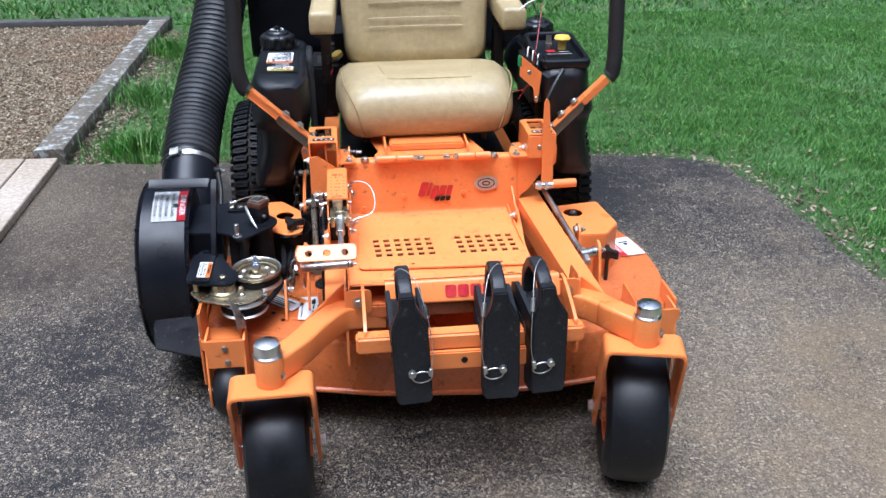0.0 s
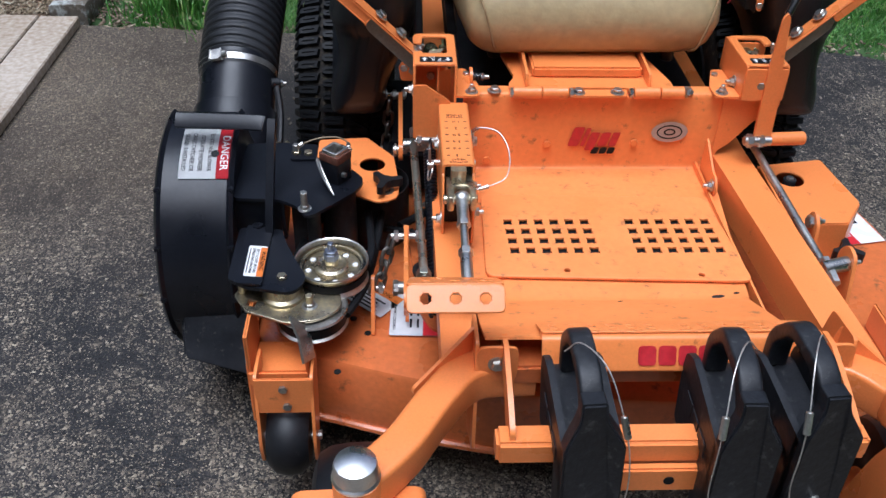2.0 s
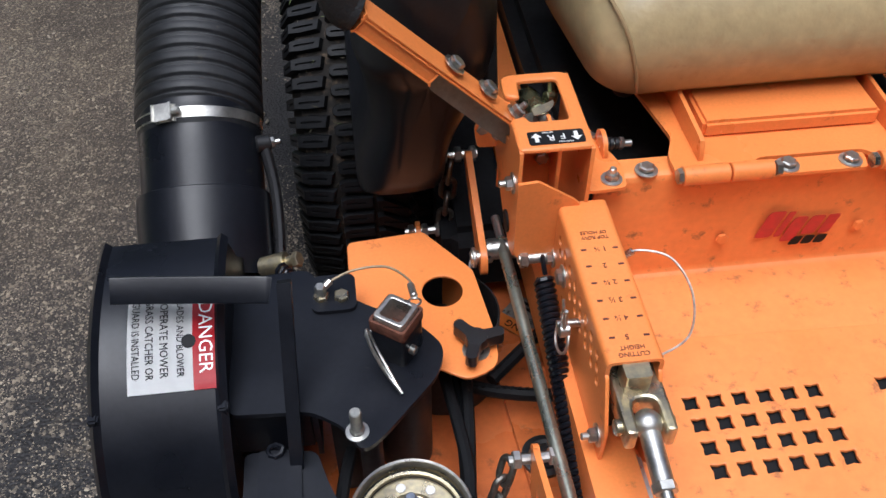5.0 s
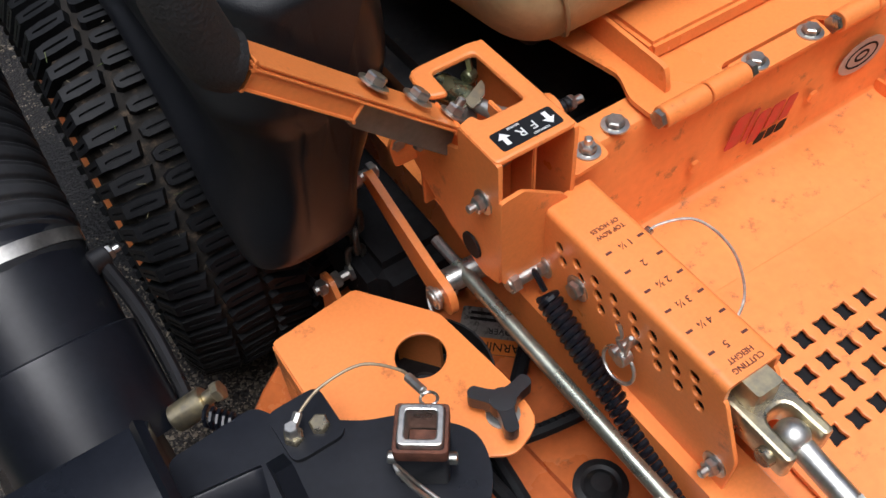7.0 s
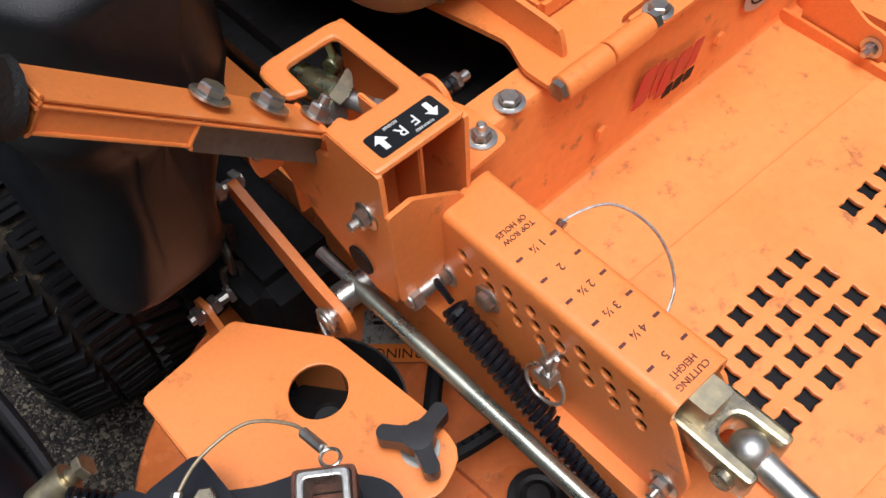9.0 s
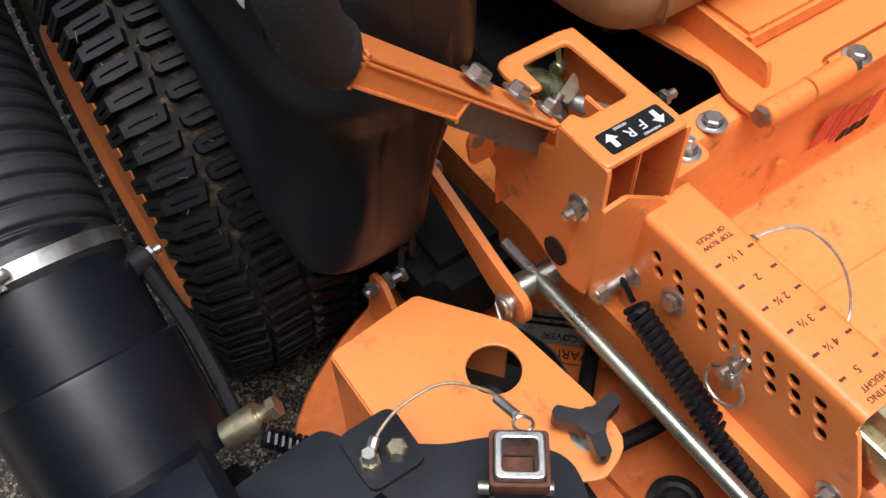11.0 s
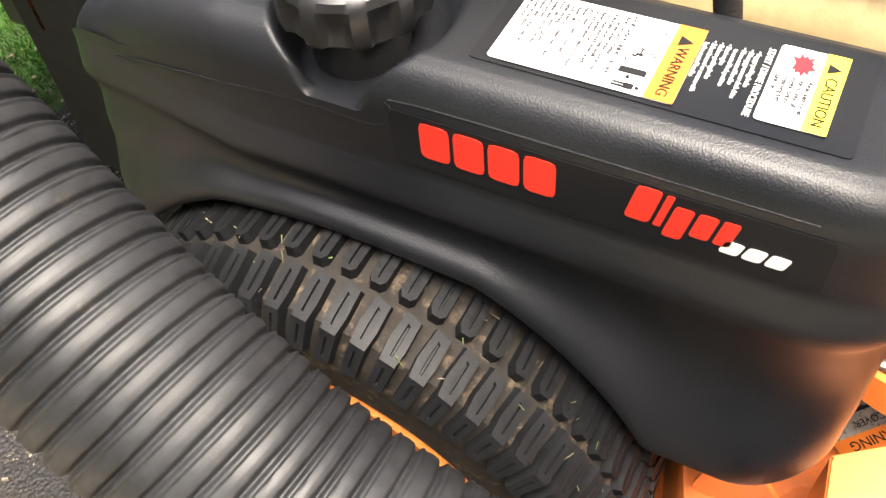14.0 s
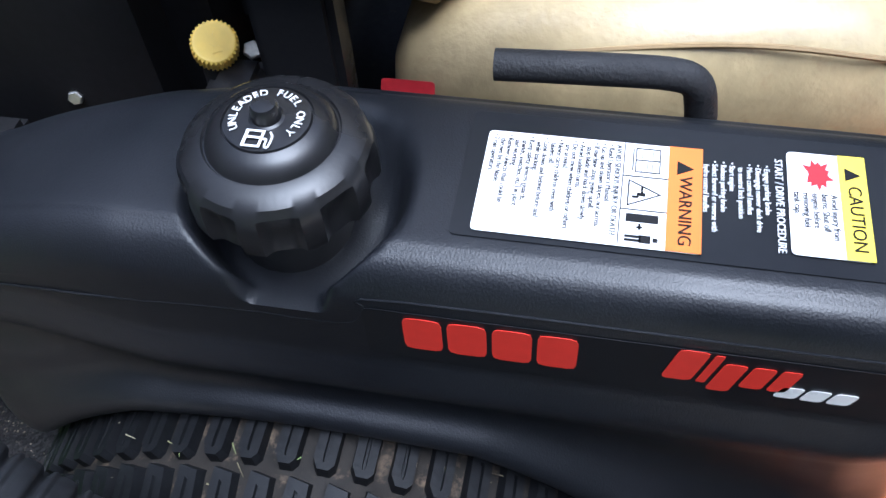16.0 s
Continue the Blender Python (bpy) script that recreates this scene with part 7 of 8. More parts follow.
# arc of words round the cap's centre, read from outside
text = "UNLEADED FUEL ONLY"
for i, ch in enumerate(text):
    if ch == " ":
        continue
    a = math.radians(180 + 122 - 244 * i / (len(text) - 1))
    r0 = 0.0178
    words(ch, 0.0064, cap_m @ pose(0, 0, 0, 0, 0, math.degrees(a) + 180) @ Matrix.Translation((r0, 0, 0.0535)) @ pose(0, 0, 0, 0, 0, -90), WHITE, cap)
pm = cap_m @ pose(-0.0165, 0.001, 0.0535, 0, 0, -90) @ Matrix.Scale(0.85, 4)
piece("pump_symbol", plate_mesh("pump_symbol", [(-0.0075, -0.0065), (0.0045, -0.0065), (0.0045, 0.0075), (-0.0075, 0.0075)], [[(-0.0055, -0.005), (0.0028, -0.005), (0.0028, 0.0005), (-0.0055, 0.0005)], [(-0.0055, 0.0022), (0.0028, 0.0022), (0.0028, 0.006), (-0.0055, 0.006)]], 0.0004, WHITE, 0.0001), pm, cap, "white outline of a fuel pump")
bm = bmesh.new()
tube(bm, [pm @ Vector(p) for p in ((0.0045, 0.0005, 0.0), (0.0068, 0.0005, 0.0), (0.0072, -0.005, 0.0), (0.0095, -0.0055, 0.0), (0.0098, 0.003, 0.0), (0.0078, 0.0065, 0.0))], 0.0006, 6, 4)
part("pump_hose_symbol", bm, WHITE, cap)
bm = bmesh.new()
tube(bm, [(-0.4829, 0.17, 0.7245), (-0.4829, 0.42, 0.7245), (-0.4836, 0.44, 0.714), (-0.4836, 0.455, 0.697), (-0.4836, 0.52, 0.697), (-0.4832, 0.60, 0.690), (-0.4790, 0.66, 0.682), (-0.4735, 0.72, 0.670)], 0.0008, 6, 4)
part("mould_line", bm, TANK, tank)
# decals on the tank: top panel and flank
tm = axes((-0.412, 0.40, 0.7491), (0, -1, 0), (1, 0, 0))
film = sticker("black_decal_panel", tm @ pose(0.002, -0.040, -0.0006), 0.232, 0.092, DECAL_BLACK, tank, "glossy black decal panel", 0.004)
warn_m = axes((-0.4485, 0.387, 0.7498), (0, -1, 0), (1, 0, 0))
lab = sticker("warning_label", warn_m, 0.119, 0.073, WHITE, tank, "white warning label with an orange band")
lift = pose(0, 0, 0.0006)
bars([(0.101, 0.0, 0.018, 0.073)], warn_m @ lift, WARN, lab, "orange_band")
up2 = pose(0, 0, 0.0011)
words("WARNING", 0.0098, warn_m @ up2 @ pose(0.110, 0.0275, 0, 0, 0, -90), INK_AND_SHADE, lab)
bm = bmesh.new()
prism(bm, [(0.1055, 0.0520), (0.1055, 0.0620), (0.1145, 0.0570)], 0.0003, warn_m @ up2, 0)
part("alert_triangle", bm, INK_AND_SHADE, lab)
frames_bm = [(0.0765, 0.001, 0.0006, 0.071), (0.0765, 0.0245, 0.0245, 0.0006), (0.0765, 0.048, 0.0245, 0.0006)]
bars(frames_bm, warn_m @ lift, INK_AND_SHADE, lab, "panel_rule")
bars([(0.083, 0.0515, 0.0006, 0.018), (0.096, 0.0515, 0.0006, 0.018), (0.0835, 0.0602, 0.0125, 0.0006), (0.0835, 0.0515, 0.0125, 0.0006), (0.0835, 0.0689, 0.0125, 0.0006), (0.0815, 0.0525, 0.0006, 0.016)] + [(0.0865 + 0.0028 * k, 0.0530, 0.0004, 0.0055) for k in range(3)] + [(0.0865 + 0.0028 * k, 0.0620, 0.0004, 0.0055) for k in range(3)], warn_m @ lift, INK_AND_SHADE, lab, "book_symbol")
piece("slope_symbol", plate_mesh("slope_symbol", [(0.080, 0.027), (0.080, 0.046), (0.098, 0.0365)], [[(0.0808, 0.0283), (0.0808, 0.0447), (0.0964, 0.0365)]], 0.0003, INK_AND_SHADE, 0.0001), warn_m @ lift, lab)
bars([(0.0825, 0.0330, 0.0035, 0.0015), (0.0850, 0.0345, 0.0045, 0.0022), (0.0870, 0.0360, 0.0012, 0.0050)], warn_m @ lift, INK_AND_SHADE, lab, "slope_mark")
bars([(0.080, 0.0165, 0.017, 0.0055), (0.0868, 0.0115, 0.0012, 0.0040), (0.0858, 0.0125, 0.0032, 0.0012), (0.080, 0.0035, 0.0085, 0.0016), (0.080, 0.0060, 0.0085, 0.0016), (0.0875, 0.0030, 0.0060, 0.0050), (0.0945, 0.0042, 0.0026, 0.0026)], warn_m @ lift, INK_AND_SHADE, lab, "distance_symbol")
lines = ["AVOID SERIOUS INJURY OR DEATH", "\u2022 Read Operator's Manual.", "\u2022 Go up and down slopes, not across.", "\u2022 If machine stops going uphill,", "   stop blade and back down slowly.", "\u2022 Avoid sudden turns.", "\u2022 Do not mow when children or others", "   are around.", "\u2022 Never carry children even with", "   blades off.", "\u2022 Look down and behind before and", "   while backing.", "\u2022 Keep safety devices (guards,", "   shields, switches, etc.) in place", "   and working.", "\u2022 Remove objects that could be", "   thrown by the blade.", "\u2022 Train operators."]
for i, t in enumerate(lines):
    words(t, 0.0046 if i else 0.0047, warn_m @ lift @ pose(0.0735 - 0.00405 * i, 0.0705, 0, 0, 0, -90), GREY_INK, lab, align="LEFT", squeeze=0.86)
proc = ["START / DRIVE PROCEDURE", "\u2022 Engage parking brake", "\u2022 Disengage mower deck drive", "\u2022 Move control handles", "   to neutral lock position", "\u2022 Start engine", "\u2022 Release parking brake", "\u2022 Select forward or reverse with", "   hydro control handles"]
for i, t in enumerate(proc):
    words(t, 0.0060 if i == 0 else 0.0044, warn_m @ pose(0.1590 - (0.0016 if i else 0) - 0.00455 * i, 0.0715 if i == 0 else 0.066, 0.0, 0, 0, -90), WHITE, film, align="LEFT", squeeze=0.86)
caut_m = axes((-0.4415, 0.2235, 0.7498), (0, -1, 0), (1, 0, 0))
lab = sticker("caution_label", caut_m, 0.0405, 0.071, WHITE, tank, "white caution label with a yellow band")
bars([(0.0265, 0.0, 0.014, 0.071)], caut_m @ lift, YELLOW, lab, "yellow_band")
words("CAUTION", 0.0098, caut_m @ up2 @ pose(0.0335, 0.027, 0, 0, 0, -90), INK_AND_SHADE, lab)
bm = bmesh.new()
prism(bm, [(0.0295, 0.0525), (0.0295, 0.0615), (0.0375, 0.0570)], 0.0003, caut_m @ up2, 0)
part("alert_triangle", bm, INK_AND_SHADE, lab)
for i, t in enumerate(("Avoid injury from", "burns. Shut off", "engine before", "removing fuel", "tank cap.")):
    words(t, 0.0050, caut_m @ lift @ pose(0.0230 - 0.0047 * i, 0.042, 0, 0, 0, -90), GREY_INK, lab, align="LEFT", squeeze=0.86)
bm = bmesh.new()
prism(bm, [((0.0088 - 0.0022 * (k % 3) if k % 2 else 0.0052) * math.cos(2 * math.pi * k / 22) + 0.0155, (0.0115 - 0.002 * (k % 5 == 0) if k % 2 else 0.0072) * math.sin(2 * math.pi * k / 22) + 0.0555) for k in range(22)], 0.0003, caut_m @ lift, 0)
part("burst_symbol", bm, RED, lab)
side_m = axes((-0.4848, 0.452, 0.660), (0, -1, 0), (0, 0, 1))
film = sticker("black_decal_panel", side_m @ pose(0.010, 0.010, -0.0004), 0.285, 0.047, DECAL_BLACK, tank, "glossy black decal panel", 0.006)
mark_blocks(side_m @ pose(0.0325, 0.022, 0.0003), film, LOGO_RED, [(0.0218, 0, 1)] * 4, 0.031, 0.0, 0.003)
mark_blocks(side_m @ pose(0.1735, 0.027, 0.0003), film, LOGO_RED, [(0.016, 0, 1.0), (0.005, 0.0, 0.95), (0.012, -0.22, 0.72), (0.012, 0.0, 0.72), (0.010, 0.0, 0.72)], 0.030, 0.22, 0.0025)
mark_blocks(side_m @ pose(0.2330, 0.022, 0.0003), film, WHITE, [(0.0115, 0, 1)] * 3, 0.011, 0.35, 0.002)

# the other tank carries the control panel
tank_r = new("fuel_tank")
adopt(tank_r, mower, "black moulded tank with the dash panel in its top")
part("tank_body", fuel_tank(1), TANK, tank_r, angle=60)
me = plate_mesh("dash_rim", rounded([(0.298, 0.108), (0.447, 0.108), (0.447, 0.365), (0.298, 0.365)], 0.03, 5), [rounded([(0.312, 0.135), (0.432, 0.135), (0.432, 0.345), (0.312, 0.345)], 0.022, 5)], 0.026, TANK, 0.008)
piece("dash_rim", me, pose(0, 0, 0.736, 6, 0, 0), tank_r)
bm = bmesh.new()
rod(bm, (0.390, 0.235, 0.775), (0.390, 0.235, 0.800), 0.012, 18)
lathe(bm, [(0, 0.800), (0.020, 0.800), (0.024, 0.806), (0.020, 0.813), (0, 0.815)], pose(0.390, 0.235, 0), 24)
part("blade_switch", bm, CAP_YELLOW, tank_r, "yellow pull switch")
bm = bmesh.new()
rod(bm, (0.352, 0.240, 0.775), (0.352, 0.240, 0.792), 0.010, 16)
box(bm, (0.344, 0.239, 0.792), (0.360, 0.242, 0.815), 0.001)
part("ignition_key", bm, STEEL, tank_r)
sticker("red_decal", pose(0.336, 0.185, 0.7795), 0.026, 0.024, RED, tank_r, "small red sticker")
bars([(0.33, 0.160, 0.07, 0.003), (0.37, 0.185, 0.03, 0.003)], pose(0, 0, 0.7795), WHITE, tank_r)
fuel_cap(pose(0.390, 0.575, 0.742), tank_r)
bm = bmesh.new()
prism(bm, rounded([(0.243, 0.796), (0.241, 0.740), (0.264, 0.720), (0.281, 0.704), (0.286, 0.666), (0.294, 0.664), (0.302, 0.747)], 0.004, 3), 0.004, axes((0, 0.094, 0), RIGHT, UP), 0.001)
bracket = part("panel_bracket", bm, ORANGE, tank_r)
bolt(SMALL_BOLT, (0.268, 0.094, 0.748), FRONT, bracket)
bolt(SMALL_BOLT, (0.290, 0.094, 0.675), FRONT, bracket)
bm = bmesh.new()
for k in range(3):
    tube(bm, [(0.262 + 0.014 * k, 0.10, 0.79 - 0.012 * k), (0.268 + 0.014 * k, 0.115, 0.812 - 0.010 * k), (0.285 + 0.012 * k, 0.13, 0.80 - 0.008 * k)], 0.0022, 6, 4)
part("spring_wire", bm, STEEL, bracket)
bm = bmesh.new()
box(bm, (0.275, 0.10, 0.64), (0.31, 0.30, 0.78), 0.02, segments=3)
part("panel_back", bm, TANK, tank_r)
bm = bmesh.new()
box(bm, (0.236, 0.088, 0.765), (0.245, 0.10, 0.795), 0.002)
part("green_connector", bm, GREEN, tank_r)
for k, (mat, pts) in enumerate(((WIRE_RED, [(0.250, 0.14, 0.66), (0.275, 0.12, 0.72), (0.29, 0.13, 0.79), (0.315, 0.2, 0.86), (0.33, 0.25, 0.90)]), (WIRE_RED, [(0.23, 0.16, 0.68), (0.26, 0.13, 0.69), (0.285, 0.11, 0.73)]), (INK_AND_SHADE, [(0.30, 0.16, 0.80), (0.312, 0.22, 0.87), (0.30, 0.25, 0.91)]), (INK_AND_SHADE, [(0.285, 0.10, 0.775), (0.305, 0.11, 0.79), (0.318, 0.105, 0.765), (0.325, 0.10, 0.745)]))):
    bm = bmesh.new()
    tube(bm, pts, 0.0015, 8, 6)
    part("wire", bm, mat, tank_r)
bm = bmesh.new()
for k in range(4):
    rod(bm, (0.292 + 0.008 * k, 0.245, 0.905 + 0.004 * k), (0.262 + 0.008 * k, 0.235, 0.888 + 0.006 * k), 0.003, 8)
part("wire_tab", bm, WHITE, tank_r, "white wire ends")

# brake lever tube between tank and seat
bm = bmesh.new()
sweep(bm, smooth_path([(-0.330, 0.391, 0.759), (-0.329, 0.33, 0.761), (-0.328, 0.288, 0.761), (-0.327, 0.273, 0.754), (-0.326, 0.267, 0.734), (-0.326, 0.258, 0.68), (-0.322, 0.22, 0.50)], 6), ring(0.0098, 14))
part("parking_brake_lever", bm, FOAM, mower, "black rubber-coated lever")
bm = bmesh.new()
cap_pose = pose(-0.247, 0.619, 0.6765, 16, -26, 0)
levels = []
for h, rim, knurl in ((0.0, 0.0155, 0.0), (0.001, 0.0168, 0.0013), (0.0135, 0.0168, 0.0013), (0.0150, 0.0162, 0.0), (0.0155, 0.0150, 0.0), (0.0153, 0.0140, 0.0)):
    levels.append([bm.verts.new(cap_pose @ Vector(((rim + knurl * (q % 4 in (1, 2))) * math.cos(math.pi * q / 64), (rim + knurl * (q % 4 in (1, 2))) * math.sin(math.pi * q / 64), h))) for q in range(128)])
for lower, upper in zip(levels, levels[1:]):
    for q in range(128):
        bm.faces.new((lower[q], lower[(q + 1) % 128], upper[(q + 1) % 128], upper[q]))
bm.faces.new(levels[-1])
bm.faces.new(levels[0][::-1])
oil_cap = part("oil_cap", bm, CAP_YELLOW, mower, "yellow knurled oil filler cap")
bm = bmesh.new()
prism(bm, [(-0.004, -0.009), (0.004, -0.009), (0.004, -0.005), (0.002, -0.005), (0.003, 0.001), (0.0, 0.004), (0.003, 0.008), (-0.003, 0.006), (-0.004, 0.0), (-0.001, -0.004)], 0.0008, cap_pose @ pose(0, 0, 0.0150, 0, 0, -60), 0.0002)
part("raised_oil_symbol", bm, CAP_YELLOW, oil_cap)
bm = bmesh.new()
rod(bm, (-0.239, 0.628, 0.52), (-0.247, 0.619, 0.678), 0.014, 14)
part("oil_filler_tube", bm, DARK, mower)
sticker("red_warning_label", axes((-0.272, 0.485, 0.662), (0, -1, 0), (0.5, 0, 1)), 0.040, 0.018, FADED_RED, mower, "small red warning label")


# ---- seat ----
def pillow(name, pts_grid, mat, parent, label=""):
    bm = bmesh.new()
    rows = [[bm.verts.new(p) for p in row] for row in pts_grid]
    for a, b in zip(rows, rows[1:]):
        for i in range(len(a)):
            j = (i + 1) % len(a)
            bm.faces.new((a[i], a[j], b[j], b[i]))
    bm.faces.new(rows[0][::-1])
    bm.faces.new(rows[-1])
    return part(name, bm, mat, parent, label, 70)


seat = new("seat")
adopt(seat, mower, "tan vinyl seat with stitched cushion and armrests")


def cushion_ring(inset, z, puff):
    out = []
    base = rounded([(-0.232 + inset, 0.085 + inset, 0.05), (0.225 - inset, 0.085 + inset, 0.05), (0.258 - inset, 0.30, 0.15), (0.240 - inset, 0.49 - inset, 0.05), (-0.255 + inset, 0.49 - inset, 0.05), (-0.262 + inset, 0.30, 0.15)], 0.07, 7)
    for x, y in base:
        front = max(0.0, (0.30 - y) / 0.22)
        zz = z - 0.028 * front ** 2 * (1 if z > 0.66 else 0.25) + puff * 0.006 * noise.noise(Vector((x * 9, y * 9, z)))
        zz -= 0.036 * min(1, max(0, (y - 0.20) / 0.26)) * min(1, max(0, (z - 0.60) / 0.1))
        out.append((x, y + 0.012 * math.sin(min(1, (z - 0.57) / 0.17) * math.pi) * (-1 if y < 0.2 else 0), zz))
    return out


pillow("seat_cushion", [cushion_ring(0.05, 0.578, 1), cushion_ring(0.020, 0.584, 1), cushion_ring(0.008, 0.60, 1), cushion_ring(0.0, 0.64, 1), cushion_ring(0.002, 0.685, 1), cushion_ring(0.012, 0.715, 1), cushion_ring(0.035, 0.733, 1), cushion_ring(0.075, 0.738, 1), cushion_ring(0.13, 0.732, 1), cushion_ring(0.19, 0.730, 1)], VINYL, seat)
for x in (-1, 1):
    path = smooth_path([(x * 0.240, 0.40, 0.688), (x * 0.240, 0.25, 0.712), (x * 0.232, 0.155, 0.705), (x * 0.212, 0.088, 0.680), (x * 0.198, 0.0735, 0.64), (x * 0.188, 0.079, 0.600), (x * 0.180, 0.100, 0.583)], 8)
    bm = bmesh.new()
    sweep(bm, path, ring(0.0022, 6))
    part("seat_seam", bm, THREAD, seat)
bm = bmesh.new()
tube(bm, [(-0.132, 0.300, 0.7265), (-0.122, 0.200, 0.7285), (-0.116, 0.160, 0.7272), (-0.104, 0.151, 0.7262), (0.0, 0.148, 0.7260), (0.108, 0.151, 0.7262), (0.120, 0.160, 0.7272), (0.128, 0.200, 0.7285), (0.140, 0.300, 0.7265)], 0.0016, 6, 6)
part("quilting_line", bm, VINYL, seat)


def back_ring(k, depth, inset):
    """Rounded outline of the backrest, leaning back."""
    base = rounded([(-0.225 + inset, 0.0 + inset), (0.205 - inset, 0.0 + inset), (0.215 - inset, 0.28), (0.17 - inset, 0.43 - inset), (-0.19 + inset, 0.43 - inset), (-0.235 + inset, 0.28)], 0.06, 6)
    return [(x, 0.462 + z * 0.20 + depth + 0.02 * (x / 0.2) ** 2 * -1, 0.690 + z) for x, z in base]


pillow("backrest", [back_ring(0, -0.02 + 0.0, 0.13), back_ring(0, -0.026, 0.05), back_ring(0, -0.018, 0.014), back_ring(0, 0.010, 0.0), back_ring(0, 0.05, 0.004), back_ring(0, 0.07, 0.03)], VINYL, seat)
bm = bmesh.new()
for z in (0.105, 0.130, 0.175, 0.182):
    pts = [(x, 0.462 + z * 0.2 - 0.028 - 0.02 * (x / 0.2) ** 2, 0.70 + z) for x in (-0.15, -0.1, -0.05, 0, 0.05, 0.1, 0.13)]
    tube(bm, pts, 0.0014, 6, 4)
part("backrest_seam", bm, VINYL, seat)
bm = bmesh.new()
box(bm, (-0.205, 0.545, 0.64), (0.185, 0.62, 1.08), 0.02)
part("backrest_shell", bm, PLASTIC, seat)
for s in (-1, 1):
    cx = -0.289 if s < 0 else 0.270
    ar = []
    for inset, z in ((0.012, 0.808), (0.002, 0.811), (0.0, 0.820), (0.0, 0.862), (0.004, 0.871), (0.014, 0.874)):
        base = rounded([(cx - 0.036 + inset, 0.335 + inset), (cx + 0.036 - inset, 0.335 + inset), (cx + 0.036 - inset, 0.64 - inset), (cx - 0.036 + inset, 0.64 - inset)], 0.010, 4)
        ar.append([(x - s * 0.05 * (y - 0.335), y, z + 0.12 * (y - 0.335)) for x, y in base])
    pillow("armrest", ar, VINYL, seat)
    bm = bmesh.new()
    box(bm, (cx - 0.02 - 0.01 * s, 0.50, 0.62), (cx + 0.012 - 0.01 * s, 0.56, 0.825), 0.006)
    box(bm, (cx - 0.025, 0.36, 0.795), (cx + 0.025, 0.60, 0.812), 0.004)
    part("armrest_bracket", bm, PLASTIC, seat)
for x, y in ((-0.18, 0.14), (0.15, 0.13)):
    bm = bmesh.new()
    rod(bm, (x, y, 0.553), (x, y, 0.585), 0.013, 14, 0.002)
    part("rubber_mount", bm, PLASTIC, seat)


# ---- bagger blower and its hose ----
blower = thing("blower_unit", (-0.66, -0.1, 0.15), "black steel grass blower bolted to the mower deck", "blower")
HX0, HX1 = -0.763, -0.640
CY, CZ = -0.033, 0.283


def volute(a):
    """Radius of the scroll at an angle in degrees; 0 is forward, 90 up."""
    return 0.2205 + 0.004 * math.sin(math.radians(a))


angles = [-75 + 5 * i for i in range(36)]
scroll = [(CY - volute(a) * math.cos(math.radians(a)), CZ + volute(a) * math.sin(math.radians(a))) for a in angles]
bm = bmesh.new()
pts = scroll + [(0.04, 0.44), (0.11, 0.36), (0.15, 0.26), (0.12, 0.16), (0.02, 0.11)]
prism(bm, pts, HX1 - HX0, axes((HX0, 0, 0), (0, 1, 0), UP), 0.004, 2)
housing = part("blower_housing", bm, BLACK_PAINT, blower, "rounded black sheet-steel housing", 30)
bm = bmesh.new()
for x in (HX0 + 0.002, HX1 - 0.002):
    rim = [Vector((x, y, z)) for y, z in scroll]
    sweep(bm, rim, [(-0.0045, -0.0035), (0.0045, -0.0035), (0.0045, 0.0035), (-0.0045, 0.0035)])
part("weld_rim", bm, BLACK_PAINT, housing)
for i, k in enumerate((4, 10, 15, 20, 25)):
    y, z = scroll[k]
    for x in (HX0 - 0.004, HX1 - 0.006):
        bm = bmesh.new()
        box(bm, (x, y - 0.006, z - 0.006), (x + 0.010, y + 0.006, z + 0.006), 0.002)
        part("rim_tab", bm, BLACK_PAINT, housing)
bolt(SMALL_BOLT, (HX0 - 0.003, -0.13, 0.44), (-1, 0, 0), housing)
# lower chute that meets the deck
bm = bmesh.new()
corner = [bm.verts.new(p) for p in ((-0.744, -0.238, 0.250), (-0.612, -0.246, 0.252), (-0.612, -0.312, 0.148), (-0.740, -0.284, 0.170), (-0.744, 0.12, 0.250), (-0.612, 0.12, 0.252), (-0.612, 0.12, 0.135), (-0.740, 0.12, 0.135))]
for f in ((0, 1, 2, 3), (7, 6, 5, 4), (0, 4, 5, 1), (1, 5, 6, 2), (2, 6, 7, 3), (3, 7, 4, 0)):
    bm.faces.new([corner[i] for i in f])
bmesh.ops.recalc_face_normals(bm, faces=bm.faces)
soften(bm, corner, 0.006, 3)
part("rubber_boot", bm, material("boot_rubber", (0.008, 0.009, 0.012), 0.42, vary=0.4, scale=16, bump=0.4, bump_scale=60, dirt=(0.06, 0.055, 0.05), dirt_at=0.58), blower, "black rubber boot between blower and deck")


# warning label bent over the housing's top
def on_scroll(a, x, out=0.0012):
    r = volute(a) + out
    return Vector((x, CY - r * math.cos(math.radians(a)), CZ + r * math.sin(math.radians(a))))


def bent_patch(name, a0, a1, x0, x1, mat, parent, label, out):
    bm = bmesh.new()
    rows = []
    for i in range(13):
        a = a0 + (a1 - a0) * i / 12
        rows.append([bm.verts.new(on_scroll(a, x, out)) for x in (x0, x1)])
    for p, q in zip(rows, rows[1:]):
        bm.faces.new((p[0], p[1], q[1], q[0]))
    bmesh.ops.solidify(bm, geom=list(bm.faces), thickness=0.0004)
    return part(name, bm, mat, parent, label)


